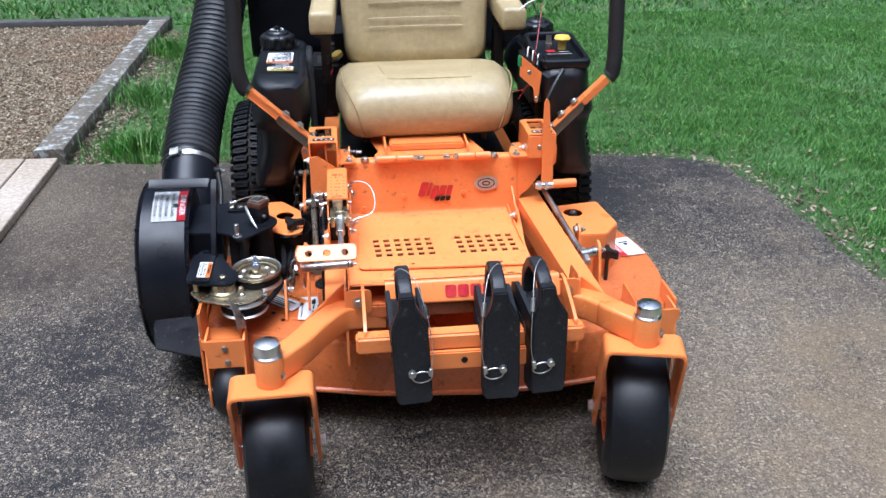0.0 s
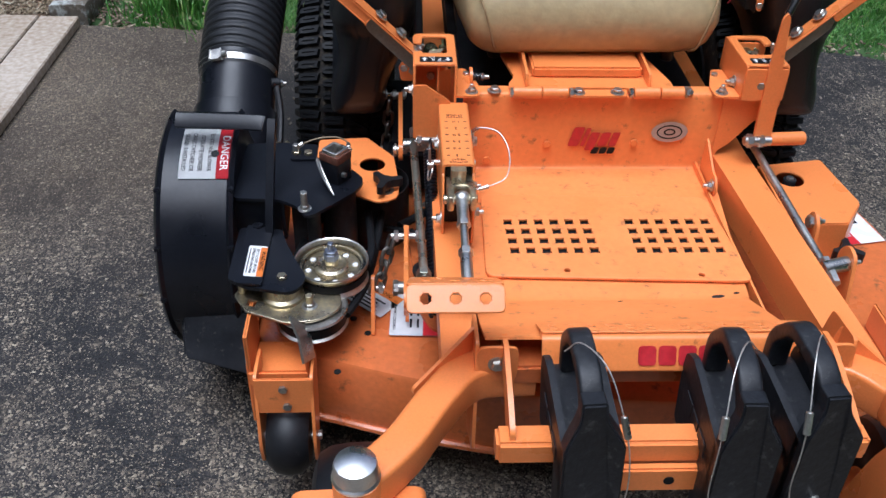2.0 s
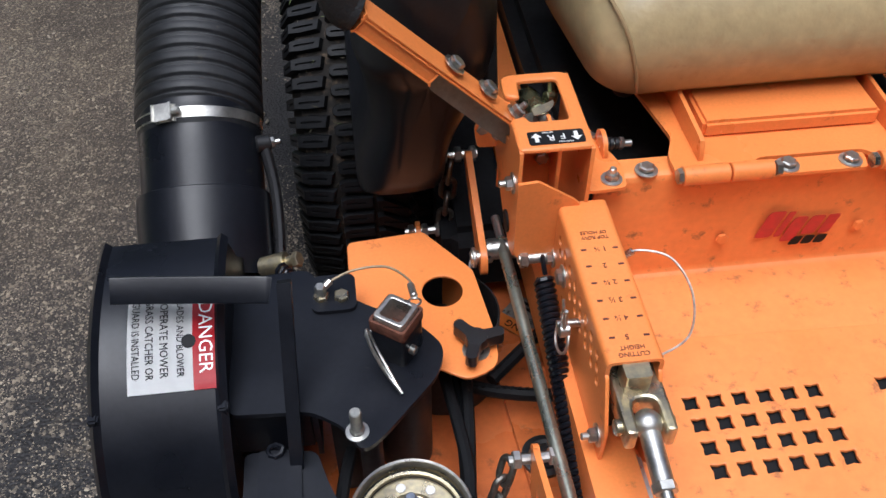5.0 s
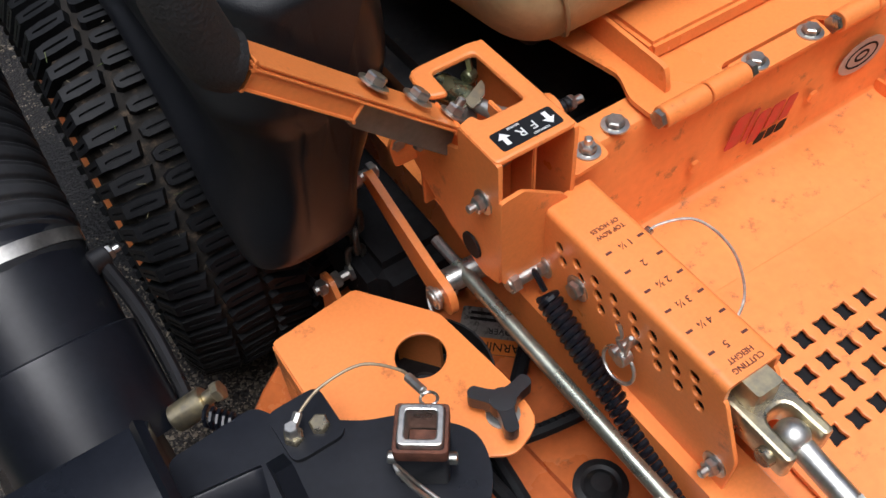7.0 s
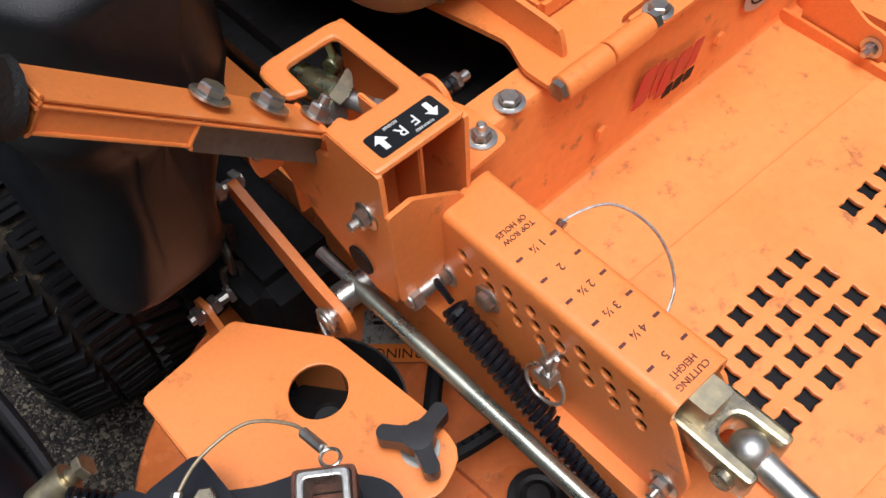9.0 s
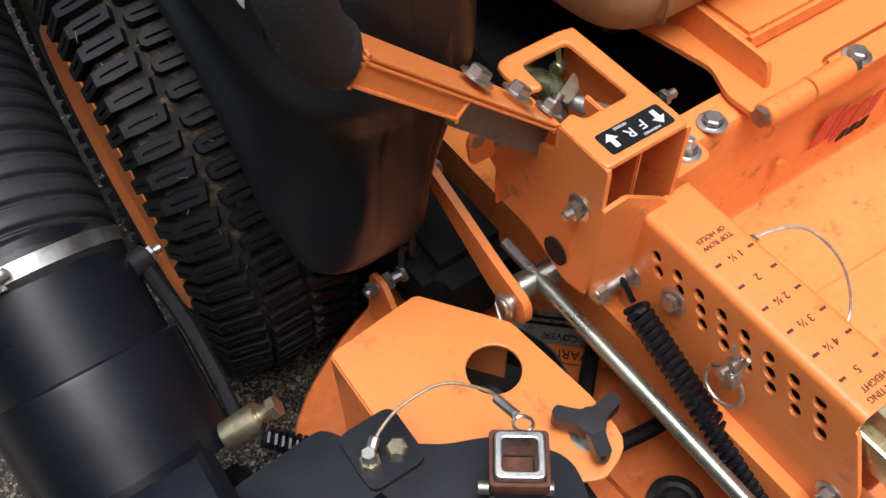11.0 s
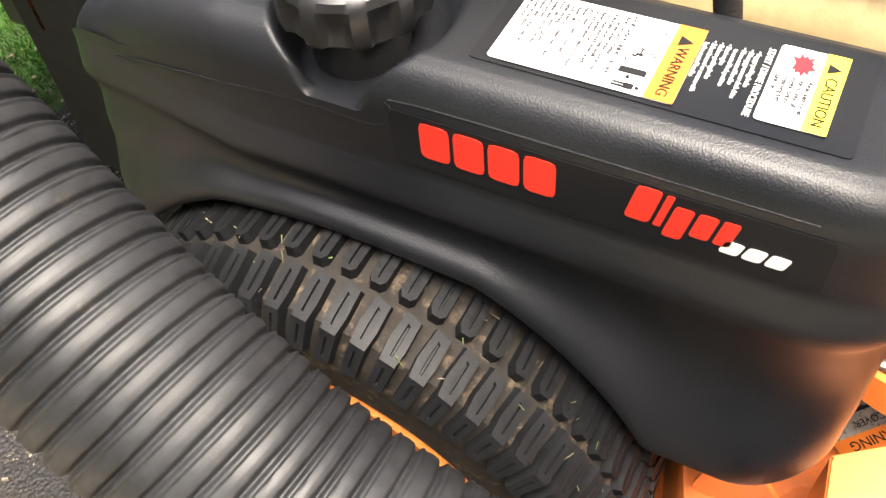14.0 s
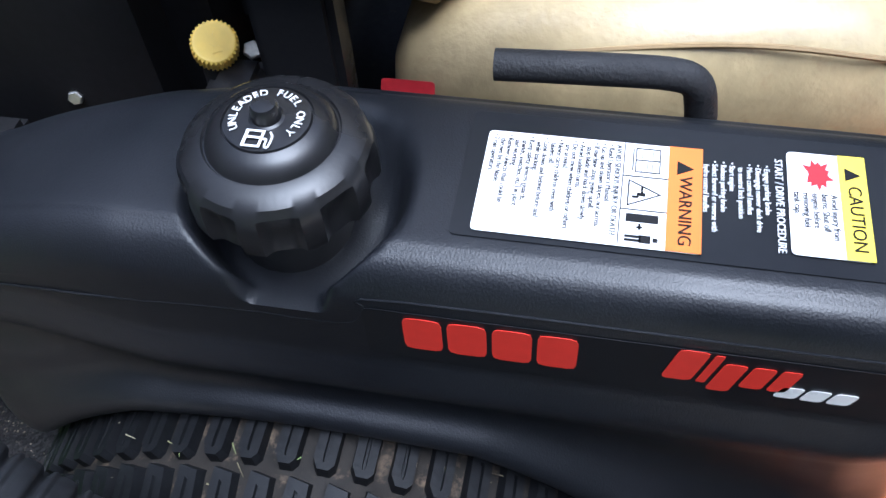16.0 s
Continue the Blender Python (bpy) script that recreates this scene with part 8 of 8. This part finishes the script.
def bent_words(body, size, x, a_mid, mat, parent, out, squeeze=0.9):
    """A line of print that runs round the housing."""
    cu = bpy.data.curves.new("lettering", "FONT")
    cu.body, cu.size, cu.align_x, cu.align_y, cu.resolution_u = body, size, "CENTER", "CENTER", 2
    ob = bpy.data.objects.new("lettering", cu)
    me = bpy.data.meshes.new_from_object(ob)
    bpy.data.objects.remove(ob)
    bpy.data.curves.remove(cu)
    for v in me.vertices:
        v.co = on_scroll(a_mid - math.degrees(v.co.x * squeeze / (volute(a_mid) + out)), x + v.co.y, out)
    me.materials.clear()
    me.materials.append(mat)
    return piece("lettering", me, Matrix(), parent)


LA0, LA1 = 55, 82
lab = bent_patch("danger_label", LA0, LA1, -0.729, -0.667, WHITE, housing, "white danger label with a red band", 0.0025)
band = bent_patch("red_band", LA0, LA1, -0.667, -0.643, RED, lab, "red band", 0.0025)
bent_words("DANGER", 0.019, -0.655, 68, WHITE, band, 0.0034, 0.95)
bent_words("BLADES AND BLOWER", 0.0098, -0.679, 68.5, INK_AND_SHADE, lab, 0.0034, 0.80)
bent_words("OPERATE MOWER", 0.0112, -0.6945, 68, INK_AND_SHADE, lab, 0.0034, 0.82)
bent_words("GRASS CATCHER OR", 0.0108, -0.7085, 68.5, INK_AND_SHADE, lab, 0.0034, 0.80)
bent_words("GUARD IS INSTALLED", 0.0104, -0.7215, 68.5, INK_AND_SHADE, lab, 0.0034, 0.78)
bm = bmesh.new()
prism(bm, circle(0, 0, 0.007, 12), 0.0003, axes(on_scroll(67, -0.6705, 0.0034), (0, -0.87, -0.5), RIGHT), 0)
part("fan_symbol", bm, INK_AND_SHADE, lab)

# outlet duct up to the hose
d0, d1 = Vector((-0.693, 0.085, 0.325)), Vector((-0.692, 0.260, 0.456))
axis = (d1 - d0).normalized()
dm = along(d0, d1)
h = (d1 - d0).length
bm = bmesh.new()
lathe(bm, [(0.083, 0.02), (0.0835, h * 0.56), (0.0828, h * 0.58), (0.0768, h * 0.59), (0.0764, h + 0.02)], dm, 56)
part("outlet_collar", bm, BLACK_PAINT, blower, "round black outlet collar")
bm = bmesh.new()
rod(bm, d0 + Vector((-0.012, -0.083, 0.02)) + axis * 0.02, d0 + Vector((-0.012, -0.0825, 0.02)) + axis * 0.16, 0.002, 6)
part("weld_seam", bm, BLACK_PAINT, blower)

hose = thing("blower_hose", (-0.68, 0.6, 0.5), "black ribbed rubber hose clamped to the blower outlet", "hose")
ctrl = [d1 - axis * 0.010, d1, (-0.691, 0.340, 0.493), (-0.688, 0.430, 0.533), (-0.680, 0.505, 0.578), (-0.670, 0.570, 0.620), (-0.656, 0.640, 0.668), (-0.642, 0.72, 0.73), (-0.625, 0.82, 0.815), (-0.60, 0.95, 0.925), (-0.56, 1.08, 1.03), (-0.50, 1.20, 1.12)]
path = smooth_path(ctrl, 60)
length = [0.0]
for a, b in zip(path, path[1:]):
    length.append(length[-1] + (b - a).length)
samples = []
step = 0.00105
j = 0
total = length[-1]
for i in range(int(total / step)):
    s = i * step
    while length[j + 1] < s:
        j += 1
    f = (s - length[j]) / max(1e-9, length[j + 1] - length[j])
    samples.append(path[j].lerp(path[j + 1], f))
PITCH = 0.0205
# one turn of the rib: broad band, fine crease, narrow lip, groove
RIB = [(0.0, 0.0840), (0.07, 0.0860), (0.30, 0.0866), (0.52, 0.0862), (0.57, 0.0850), (0.62, 0.0866), (0.72, 0.0870), (0.79, 0.0846), (0.86, 0.0812), (0.94, 0.0812), (1.0, 0.0840)]


def hose_section(i):
    s = i * step
    out = []
    k = 44
    for q in range(k):
        a = 2 * math.pi * q / k
        ph = (s / PITCH + q / k) % 1.0
        for (p0, r0), (p1, r1) in zip(RIB, RIB[1:]):
            if p0 <= ph <= p1:
                r = r0 + (r1 - r0) * (ph - p0) / (p1 - p0)
                break
        fade = min(1, max(0, (s - 0.015) / 0.005))
        r = 0.0770 + (r * 0.935 - 0.0770) * fade
        w = 0.0009 * noise.noise(Vector((math.cos(a) * 2, math.sin(a) * 2, s * 18)))
        out.append(((r + w) * math.cos(a), (r + w) * math.sin(a)))
    return out


bm = bmesh.new()
sweep(bm, samples, hose_section)
part("hose_wall", bm, HOSE, hose, angle=75)
# worm-drive clamp
cm = along(d1, d1 + axis * 0.1)
bm = bmesh.new()
lathe(bm, [(0.0770, -0.007), (0.0788, -0.0065), (0.0790, 0.0065), (0.0770, 0.007)], cm, 72)
clamp = part("hose_clamp", bm, ZINC, hose, "bright steel worm-drive clamp")
fx = cm.inverted() @ Vector((-0.730, 0.215, 0.52))
ang0 = math.atan2(fx.y, fx.x)
bm = bmesh.new()
for k in range(38):
    a = ang0 - 0.10 - 0.022 * k
    m = cm @ Matrix.Rotation(a, 4, "Z") @ Matrix.Translation((0.0790, 0, 0))
    box(bm, (-0.0003, -0.0006, -0.0042), (0.0004, 0.0006, 0.0042), 0, m)
part("clamp_slot", bm, INK_AND_SHADE, clamp)
m = cm @ Matrix.Rotation(ang0 + 0.10, 4, "Z") @ Matrix.Translation((0.0823, 0, 0))
bm = bmesh.new()
box(bm, (-0.004, -0.011, -0.008), (0.005, 0.011, 0.008), 0.0025, m, 3)
rod(bm, m @ Vector((0.001, 0.010, 0.0)), m @ Vector((0.001, 0.022, 0.0)), 0.0048, 8, 0.001)
part("clamp_screw", bm, ZINC, clamp)

# latch strap with its bolt, and the bent handle bar over the housing
bm = bmesh.new()
rod(bm, (-0.622, 0.222, 0.452), (-0.604, 0.228, 0.449), 0.012, 14, 0.002)
tube(bm, [(-0.611, 0.224, 0.452), (-0.602, 0.185, 0.41), (-0.601, 0.14, 0.372), (-0.604, 0.095, 0.338)], 0.0075, 10, 6)
part("rubber_latch", bm, PLASTIC, blower, "black rubber latch strap")
bolt(NUT, (-0.606, 0.229, 0.448), (1, 0.2, 0), blower)
bm = bmesh.new()
rod(bm, (-0.620, 0.078, 0.376), (-0.589, 0.072, 0.390), 0.0135, 18, 0.0012)
rod(bm, (-0.589, 0.072, 0.390), (-0.573, 0.068, 0.398), 0.0070, 12, 0.001)
rod(bm, (-0.580, 0.0695, 0.3945), (-0.573, 0.068, 0.398), 0.0100, 6, 0.001)
part("latch_pin", bm, YELLOW_ZINC, blower)
bm = bmesh.new()
cp = []
for i in range(8 * 8 + 1):
    a = 2 * math.pi * i / 8
    c = Vector((-0.596, 0.050, 0.400)).lerp(Vector((-0.566, 0.016, 0.392)), i / 64)
    cp.append(c + Vector((0.006 * math.cos(a), 0.006 * math.cos(a), 0.009 * math.sin(a))))
sweep(bm, cp, ring(0.0022, 6))
part("latch_spring", bm, BLACK_PAINT, blower)
bm = bmesh.new()
sweep(bm, smooth_path([(-0.735, -0.092, 0.540), (-0.70, -0.096, 0.541), (-0.60, -0.112, 0.546), (-0.585, -0.114, 0.545)], 4), rounded([(-0.013, -0.0035), (0.013, -0.0035), (0.013, 0.0035), (-0.013, 0.0035)], 0.002, 2))
leg = bend([(-0.108, 0.5495), (-0.128, 0.525), (-0.186, 0.42), (-0.224, 0.300)], 0.02, 5)
first = len(bm.verts)
prism(bm, offset_line(leg, 0.012) + offset_line(leg, -0.012)[::-1], 0.013, axes((-0.578, 0, 0), (0, 1, 0), UP), 0.0015)
bm.verts.ensure_lookup_table()
for v in bm.verts[first:]:
    v.co.x -= 0.012 * (0.55 - v.co.z) / 0.25
part("handle_bar", bm, BLACK_PAINT, blower, "flat black bar bent over the housing")

# upper arm plate with its square post
arm_pts = [(-0.640, 0.005), (-0.560, 0.010), (-0.545, -0.015), (-0.490, -0.055), (-0.455, -0.070, 0.02), (-0.420, -0.115, 0.03), (-0.430, -0.150, 0.02), (-0.490, -0.215, 0.02), (-0.512, -0.232, 0.015), (-0.530, -0.200), (-0.560, -0.180), (-0.640, -0.175)]
bm = bmesh.new()
prism(bm, rounded(arm_pts, 0.01, 4), 0.006, pose(0, 0, 0.432), 0.0015)
arm = part("arm_plate", bm, BLACK_PAINT, blower, "black steel arm plate")
bm = bmesh.new()
prism(bm, rounded([(-0.175, 0.432), (0.005, 0.432), (0.005, 0.40), (-0.175, 0.35)], 0.004, 2), 0.005, axes((-0.560, 0, 0), (0, 1, 0), UP), 0.001)
box(bm, (-0.645, -0.17, 0.36), (-0.560, 0.0, 0.432), 0.003)
part("arm_web", bm, BLACK_PAINT, arm)
bm = bmesh.new()
prism(bm, rounded([(-0.556, -0.058), (-0.556, -0.006), (-0.508, -0.006), (-0.508, -0.058)], 0.010, 4), 0.005, pose(0, 0, 0.4382), 0.0012)
pad = part("lug_plate", bm, BLACK_PAINT, arm)
bolt(YELLOW_BOLT, (-0.5455, -0.038, 0.4434), UP, pad)
bolt(YELLOW_BOLT, (-0.5235, -0.040, 0.4434), UP, pad, 25)
bm = bmesh.new()
rod(bm, (-0.5455, -0.038, 0.449), (-0.5455, -0.038, 0.462), 0.0060, 6, 0.001)
part("stud", bm, ZINC, pad)
bm = bmesh.new()
PX, PY, ROT = -0.4690, -0.1120, -36
pmx = pose(PX, PY, 0, 0, 0, ROT)
me = plate_mesh("square_post", rounded([(-0.0195, -0.0195), (0.0195, -0.0195), (0.0195, 0.0195), (-0.0195, 0.0195)], 0.004, 3), [rounded([(-0.0145, -0.0145), (0.0145, -0.0145), (0.0145, 0.0145), (-0.0145, 0.0145)], 0.003, 3)], 0.055, BLACK_PAINT, 0.0008)
bm.free()
post = piece("square_post", me, pmx @ pose(0, 0, 0.434), arm, "upright black square post with a rusty rim")
rim = plate_mesh("post_rim", rounded([(-0.0205, -0.0205), (0.0205, -0.0205), (0.0205, 0.0205), (-0.0205, 0.0205)], 0.004, 3), [rounded([(-0.0175, -0.0175), (0.0175, -0.0175), (0.0175, 0.0175), (-0.0175, 0.0175)], 0.003, 3)], 0.014, RUST, 0.0008)
piece("rusty_rim", rim, pmx @ pose(0, 0, 0.478), post)
tip = plate_mesh("inner_tube", rounded([(-0.0170, -0.0170), (0.0170, -0.0170), (0.0170, 0.0170), (-0.0170, 0.0170)], 0.005, 3), [rounded([(-0.0118, -0.0118), (0.0118, -0.0118), (0.0118, 0.0118), (-0.0118, 0.0118)], 0.003, 3)], 0.06, ZINC, 0.0012)
piece("inner_tube", tip, pmx @ pose(0, 0, 0.438), post, "pale square tube inside the post")
bm = bmesh.new()
box(bm, (-0.011, -0.011, 0.440), (0.011, 0.011, 0.468), 0.0, pmx)
part("tube_core", bm, RUST, post)
bm = bmesh.new()
tube(bm, [(-0.500, -0.128, 0.484), (-0.494, -0.140, 0.470), (-0.484, -0.152, 0.452), (-0.470, -0.172, 0.441)], 0.0020, 8, 5)
tube(bm, [(-0.500, -0.128, 0.484), (-0.498, -0.122, 0.482), (-0.488, -0.138, 0.462), (-0.470, -0.172, 0.441)], 0.0016, 8, 5)
part("hairpin", bm, ZINC, post, "bright hairpin clip")
bm = bmesh.new()
rod(bm, pmx @ Vector((-0.028, -0.006, 0.455)), pmx @ Vector((0.026, -0.006, 0.455)), 0.0050, 12, 0.001)
part("cross_pin", bm, STEEL, post)
bm = bmesh.new()
tube(bm, [(-0.5455, -0.038, 0.453), (-0.536, -0.030, 0.457), (-0.510, -0.022, 0.464), (-0.474, -0.026, 0.470), (-0.452, -0.050, 0.474), (-0.4485, -0.070, 0.478)], 0.0014, 8, 8)
part("lanyard_cable", bm, OLD_CABLE, arm, "thin wire cable")
bm = bmesh.new()
rod(bm, (-0.5440, -0.036, 0.454), (-0.534, -0.028, 0.458), 0.0042, 8, 0.001)
part("cable_ferrule", bm, ZINC, arm)
bm = bmesh.new()
rod(bm, (-0.4500, -0.060, 0.4755), (-0.4480, -0.082, 0.481), 0.0040, 8, 0.001)
tube(bm, [(-0.4485 + 0.0065 * math.sin(math.pi * q / 6), -0.090 + 0.0075 * math.cos(math.pi * q / 6), 0.482 - 0.003 * math.cos(math.pi * q / 6)) for q in range(13)], 0.0013, 8, 2)
part("cable_ferrule", bm, ZINC, arm)
bolt(NUT, (-0.522 + 0.006, -0.209, 0.4385), UP, arm)
bm = bmesh.new()
rod(bm, (-0.516, -0.209, 0.445), (-0.516, -0.209, 0.472), 0.0058, 12, 0.001)
part("stud", bm, STEEL, arm)
# dark mandrel tower below the arm
bm = bmesh.new()
rod(bm, (-0.466, -0.12, 0.255), (-0.466, -0.12, 0.43), 0.03, 20)
box(bm, (-0.545, -0.165, 0.255), (-0.515, -0.09, 0.43), 0.004)
rod(bm, (-0.505, -0.185, 0.255), (-0.505, -0.185, 0.43), 0.012, 12)
part("mandrel_post", bm, DARK, blower)
bm = bmesh.new()
cp = []
for i in range(9 * 8 + 1):
    a = 2 * math.pi * i / 8
    cp.append(Vector((-0.600 + 0.008 * math.cos(a), -0.190 + 0.008 * math.sin(a), 0.33 + 0.065 * i / 72)))
sweep(bm, cp, ring(0.0026, 6))
part("tension_spring", bm, BLACK_PAINT, blower)

# belt guard arm with its warning label and the idler pulley
low_pts = [(-0.632, -0.185), (-0.560, -0.190), (-0.550, -0.225), (-0.532, -0.270, 0.02), (-0.505, -0.325, 0.02), (-0.525, -0.362, 0.02), (-0.600, -0.345), (-0.632, -0.325)]
bm = bmesh.new()
prism(bm, rounded(low_pts, 0.01, 4), 0.006, pose(0, 0, 0.378), 0.0015)
low = part("idler_arm", bm, BLACK_PAINT, blower, "black idler arm plate")
lm = axes((-0.612, -0.335, 0.385), (0.04, 0.088, 0.010), (-1, 0.1, 0.62))
bm = bmesh.new()
prism(bm, rounded([(-0.006, -0.03), (0.150, -0.03), (0.150, 0.012), (-0.006, 0.012)], 0.004, 2), 0.004, axes((-0.605, -0.340, 0.388), (0.0, 1, 0), (-1, 0, 0.10)), 0.001)
part("guard_flap", bm, BLACK_PAINT, low)
bm_m = axes((-0.576, -0.328, 0.3895), (0, 1, 0), (-1, 0, 0.10)) @ pose(0, 0, 0)
lab = sticker("belt_label", bm_m, 0.080, 0.030, WHITE, low, "white and orange belt warning label")
bars([(0.0, -0.0, 0.076, 0.0105)], bm_m @ pose(0, 0, 0.0006), WARN, lab, "orange_band")
words("WARNING", 0.0105, bm_m @ pose(0.040, 0.0052, 0.0011, 0, 0, 180), INK_AND_SHADE, lab)
words("BELT COVER BEFORE", 0.0066, bm_m @ pose(0.040, 0.0148, 0.0006, 0, 0, 180), INK_AND_SHADE, lab)
words("OPERATING MACHINE", 0.0066, bm_m @ pose(0.040, 0.0212, 0.0006, 0, 0, 180), INK_AND_SHADE, lab)
bars([(0.008, 0.0260, 0.064, 0.0016)], bm_m @ pose(0, 0, 0.0006), INK_AND_SHADE, lab)
bolt(YELLOW_BOLT, (-0.546, -0.323, 0.384), UP, low)
IX, IY, IZ = -0.4715, -0.268, 0.365
pulley = new("idler_pulley")
adopt(pulley, blower, "yellow-zinc idler pulley with rivets")
im = pose(IX, IY, IZ)
bm = bmesh.new()
lathe(bm, [(0.0585, 0.012), (0.0605, 0.010), (0.0605, 0.006), (0.0565, 0.001), (0.0560, -0.003), (0.0515, -0.006), (0.052, 0.004), (0.0490, 0.0035), (0.0485, -0.004), (0.028, -0.006), (0.027, 0.0)], im, 56)
part("pulley_dish", bm, YELLOW_ZINC, pulley)
bm = bmesh.new()
lathe(bm, [(0.0605, 0.010), (0.0612, 0.012), (0.0600, 0.0145), (0.0580, 0.0130), (0.0568, 0.004)], im, 56)
lathe(bm, [(0.0500, -0.018), (0.0595, -0.026), (0.0605, -0.024), (0.0605, -0.022), (0.0560, -0.016)], im, 56)
part("pulley_flange", bm, ZINC, pulley)
bm = bmesh.new()
lathe(bm, [(0.0475, -0.014), (0.0585, -0.014), (0.0588, -0.008), (0.0580, -0.001), (0.0475, -0.001)], im, 56)
part("pulley_belt", bm, RUBBER, pulley)
bm = bmesh.new()
lathe(bm, [(0.0285, -0.006), (0.0285, 0.002), (0.024, 0.005), (0.019, 0.003), (0.0185, 0.004), (0.012, 0.004), (0.0115, 0.016), (0.0, 0.016)], im, 36)
part("pulley_hub", bm, YELLOW_ZINC, pulley)
rivet_bm = bmesh.new()
lathe(rivet_bm, [(0.0050, 0), (0.0048, 0.002), (0.003, 0.0032), (0, 0.0036)], Matrix(), 14)
RIVET = finish("rivet", rivet_bm, WHITE, 40)
for k in range(8):
    a = 2 * math.pi * k / 8 + 0.2
    piece("rivet", RIVET, im @ Matrix.Translation((0.0390 * math.cos(a), 0.0390 * math.sin(a), -0.0048)), pulley)
bm = bmesh.new()
rod(bm, (IX, IY, IZ + 0.014), (IX, IY, IZ + 0.028), 0.0125, 6, 0.0015)
rod(bm, (IX, IY, IZ + 0.028), (IX, IY, IZ + 0.033), 0.0105, 14, 0.001)
rod(bm, (IX, IY, IZ + 0.033), (IX, IY, IZ + 0.047), 0.0052, 12, 0.001)
part("pulley_nut", bm, material("blue_zinc", (0.30, 0.33, 0.40), 0.35, 0.9, vary=0.2, scale=60), pulley)

# lower spindle plate with its tab and second pulley
low2 = [(-0.626, -0.322, 0.004), (-0.615, -0.298), (-0.560, -0.288), (-0.50, -0.285), (-0.455, -0.315, 0.03), (-0.450, -0.355, 0.03), (-0.485, -0.385, 0.02), (-0.535, -0.392), (-0.602, -0.362, 0.004)]
me = plate_mesh("spindle_plate", rounded(low2, 0.012, 4), [[(-0.603, -0.348), (-0.590, -0.352), (-0.587, -0.338), (-0.600, -0.334)]], 0.005, YELLOW_ZINC, 0.001)
plate = piece("spindle_plate", me, pose(0, 0, 0.344), blower, "iridescent zinc-plated steel plate")
bm = bmesh.new()
sweep(bm, [Vector((-0.517, -0.385, 0.347)), Vector((-0.513, -0.398, 0.346)), Vector((-0.507, -0.408, 0.336)), Vector((-0.500, -0.428, 0.303))], [(-0.002, -0.019), (0.002, -0.019), (0.002, 0.019), (-0.002, 0.019)])
part("bent_tab", bm, STEEL, plate)
bm = bmesh.new()
lathe(bm, [(0, 0.349), (0.034, 0.349), (0.033, 0.354), (0.028, 0.358), (0.027, 0.378), (0, 0.378)], pose(-0.546, -0.325, 0), 32)
part("spindle_boss", bm, YELLOW_ZINC, plate)
bolt(BOLT, (-0.502, -0.352, 0.349), UP, plate)
bm = bmesh.new()
rod(bm, (-0.502, -0.352, 0.354), (-0.502, -0.352, 0.372), 0.006, 12, 0.001)
part("stud", bm, YELLOW_ZINC, plate)
bm = bmesh.new()
rod(bm, (-0.612, -0.315, 0.349), (-0.612, -0.315, 0.38), 0.0075, 12, 0.001)
part("stud", bm, YELLOW_ZINC, plate)
bm = bmesh.new()
lathe(bm, [(0.010, 0.312), (0.056, 0.308), (0.058, 0.311), (0.048, 0.320), (0.048, 0.328), (0.058, 0.337), (0.056, 0.340), (0.010, 0.338)], pose(-0.500, -0.340, 0), 48)
part("lower_pulley", bm, ZINC, blower)
bm = bmesh.new()
lathe(bm, [(0.0485, 0.316), (0.0555, 0.316), (0.0555, 0.332), (0.0485, 0.332)], pose(-0.500, -0.340, 0), 48)
tube(bm, [(-0.445, -0.345, 0.324), (-0.418, -0.28, 0.33), (-0.402, -0.18, 0.335), (-0.392, -0.08, 0.34)], 0.007, 8, 6)
tube(bm, [(-0.550, -0.33, 0.324), (-0.545, -0.25, 0.33), (-0.525, -0.16, 0.34), (-0.47, -0.02, 0.345)], 0.007, 8, 6)
tube(bm, [(-0.414, -0.262, 0.356), (-0.408, -0.20, 0.352), (-0.418, -0.08, 0.345)], 0.007, 8, 6)
part("blower_belt", bm, RUBBER, blower, "black rubber drive belt")
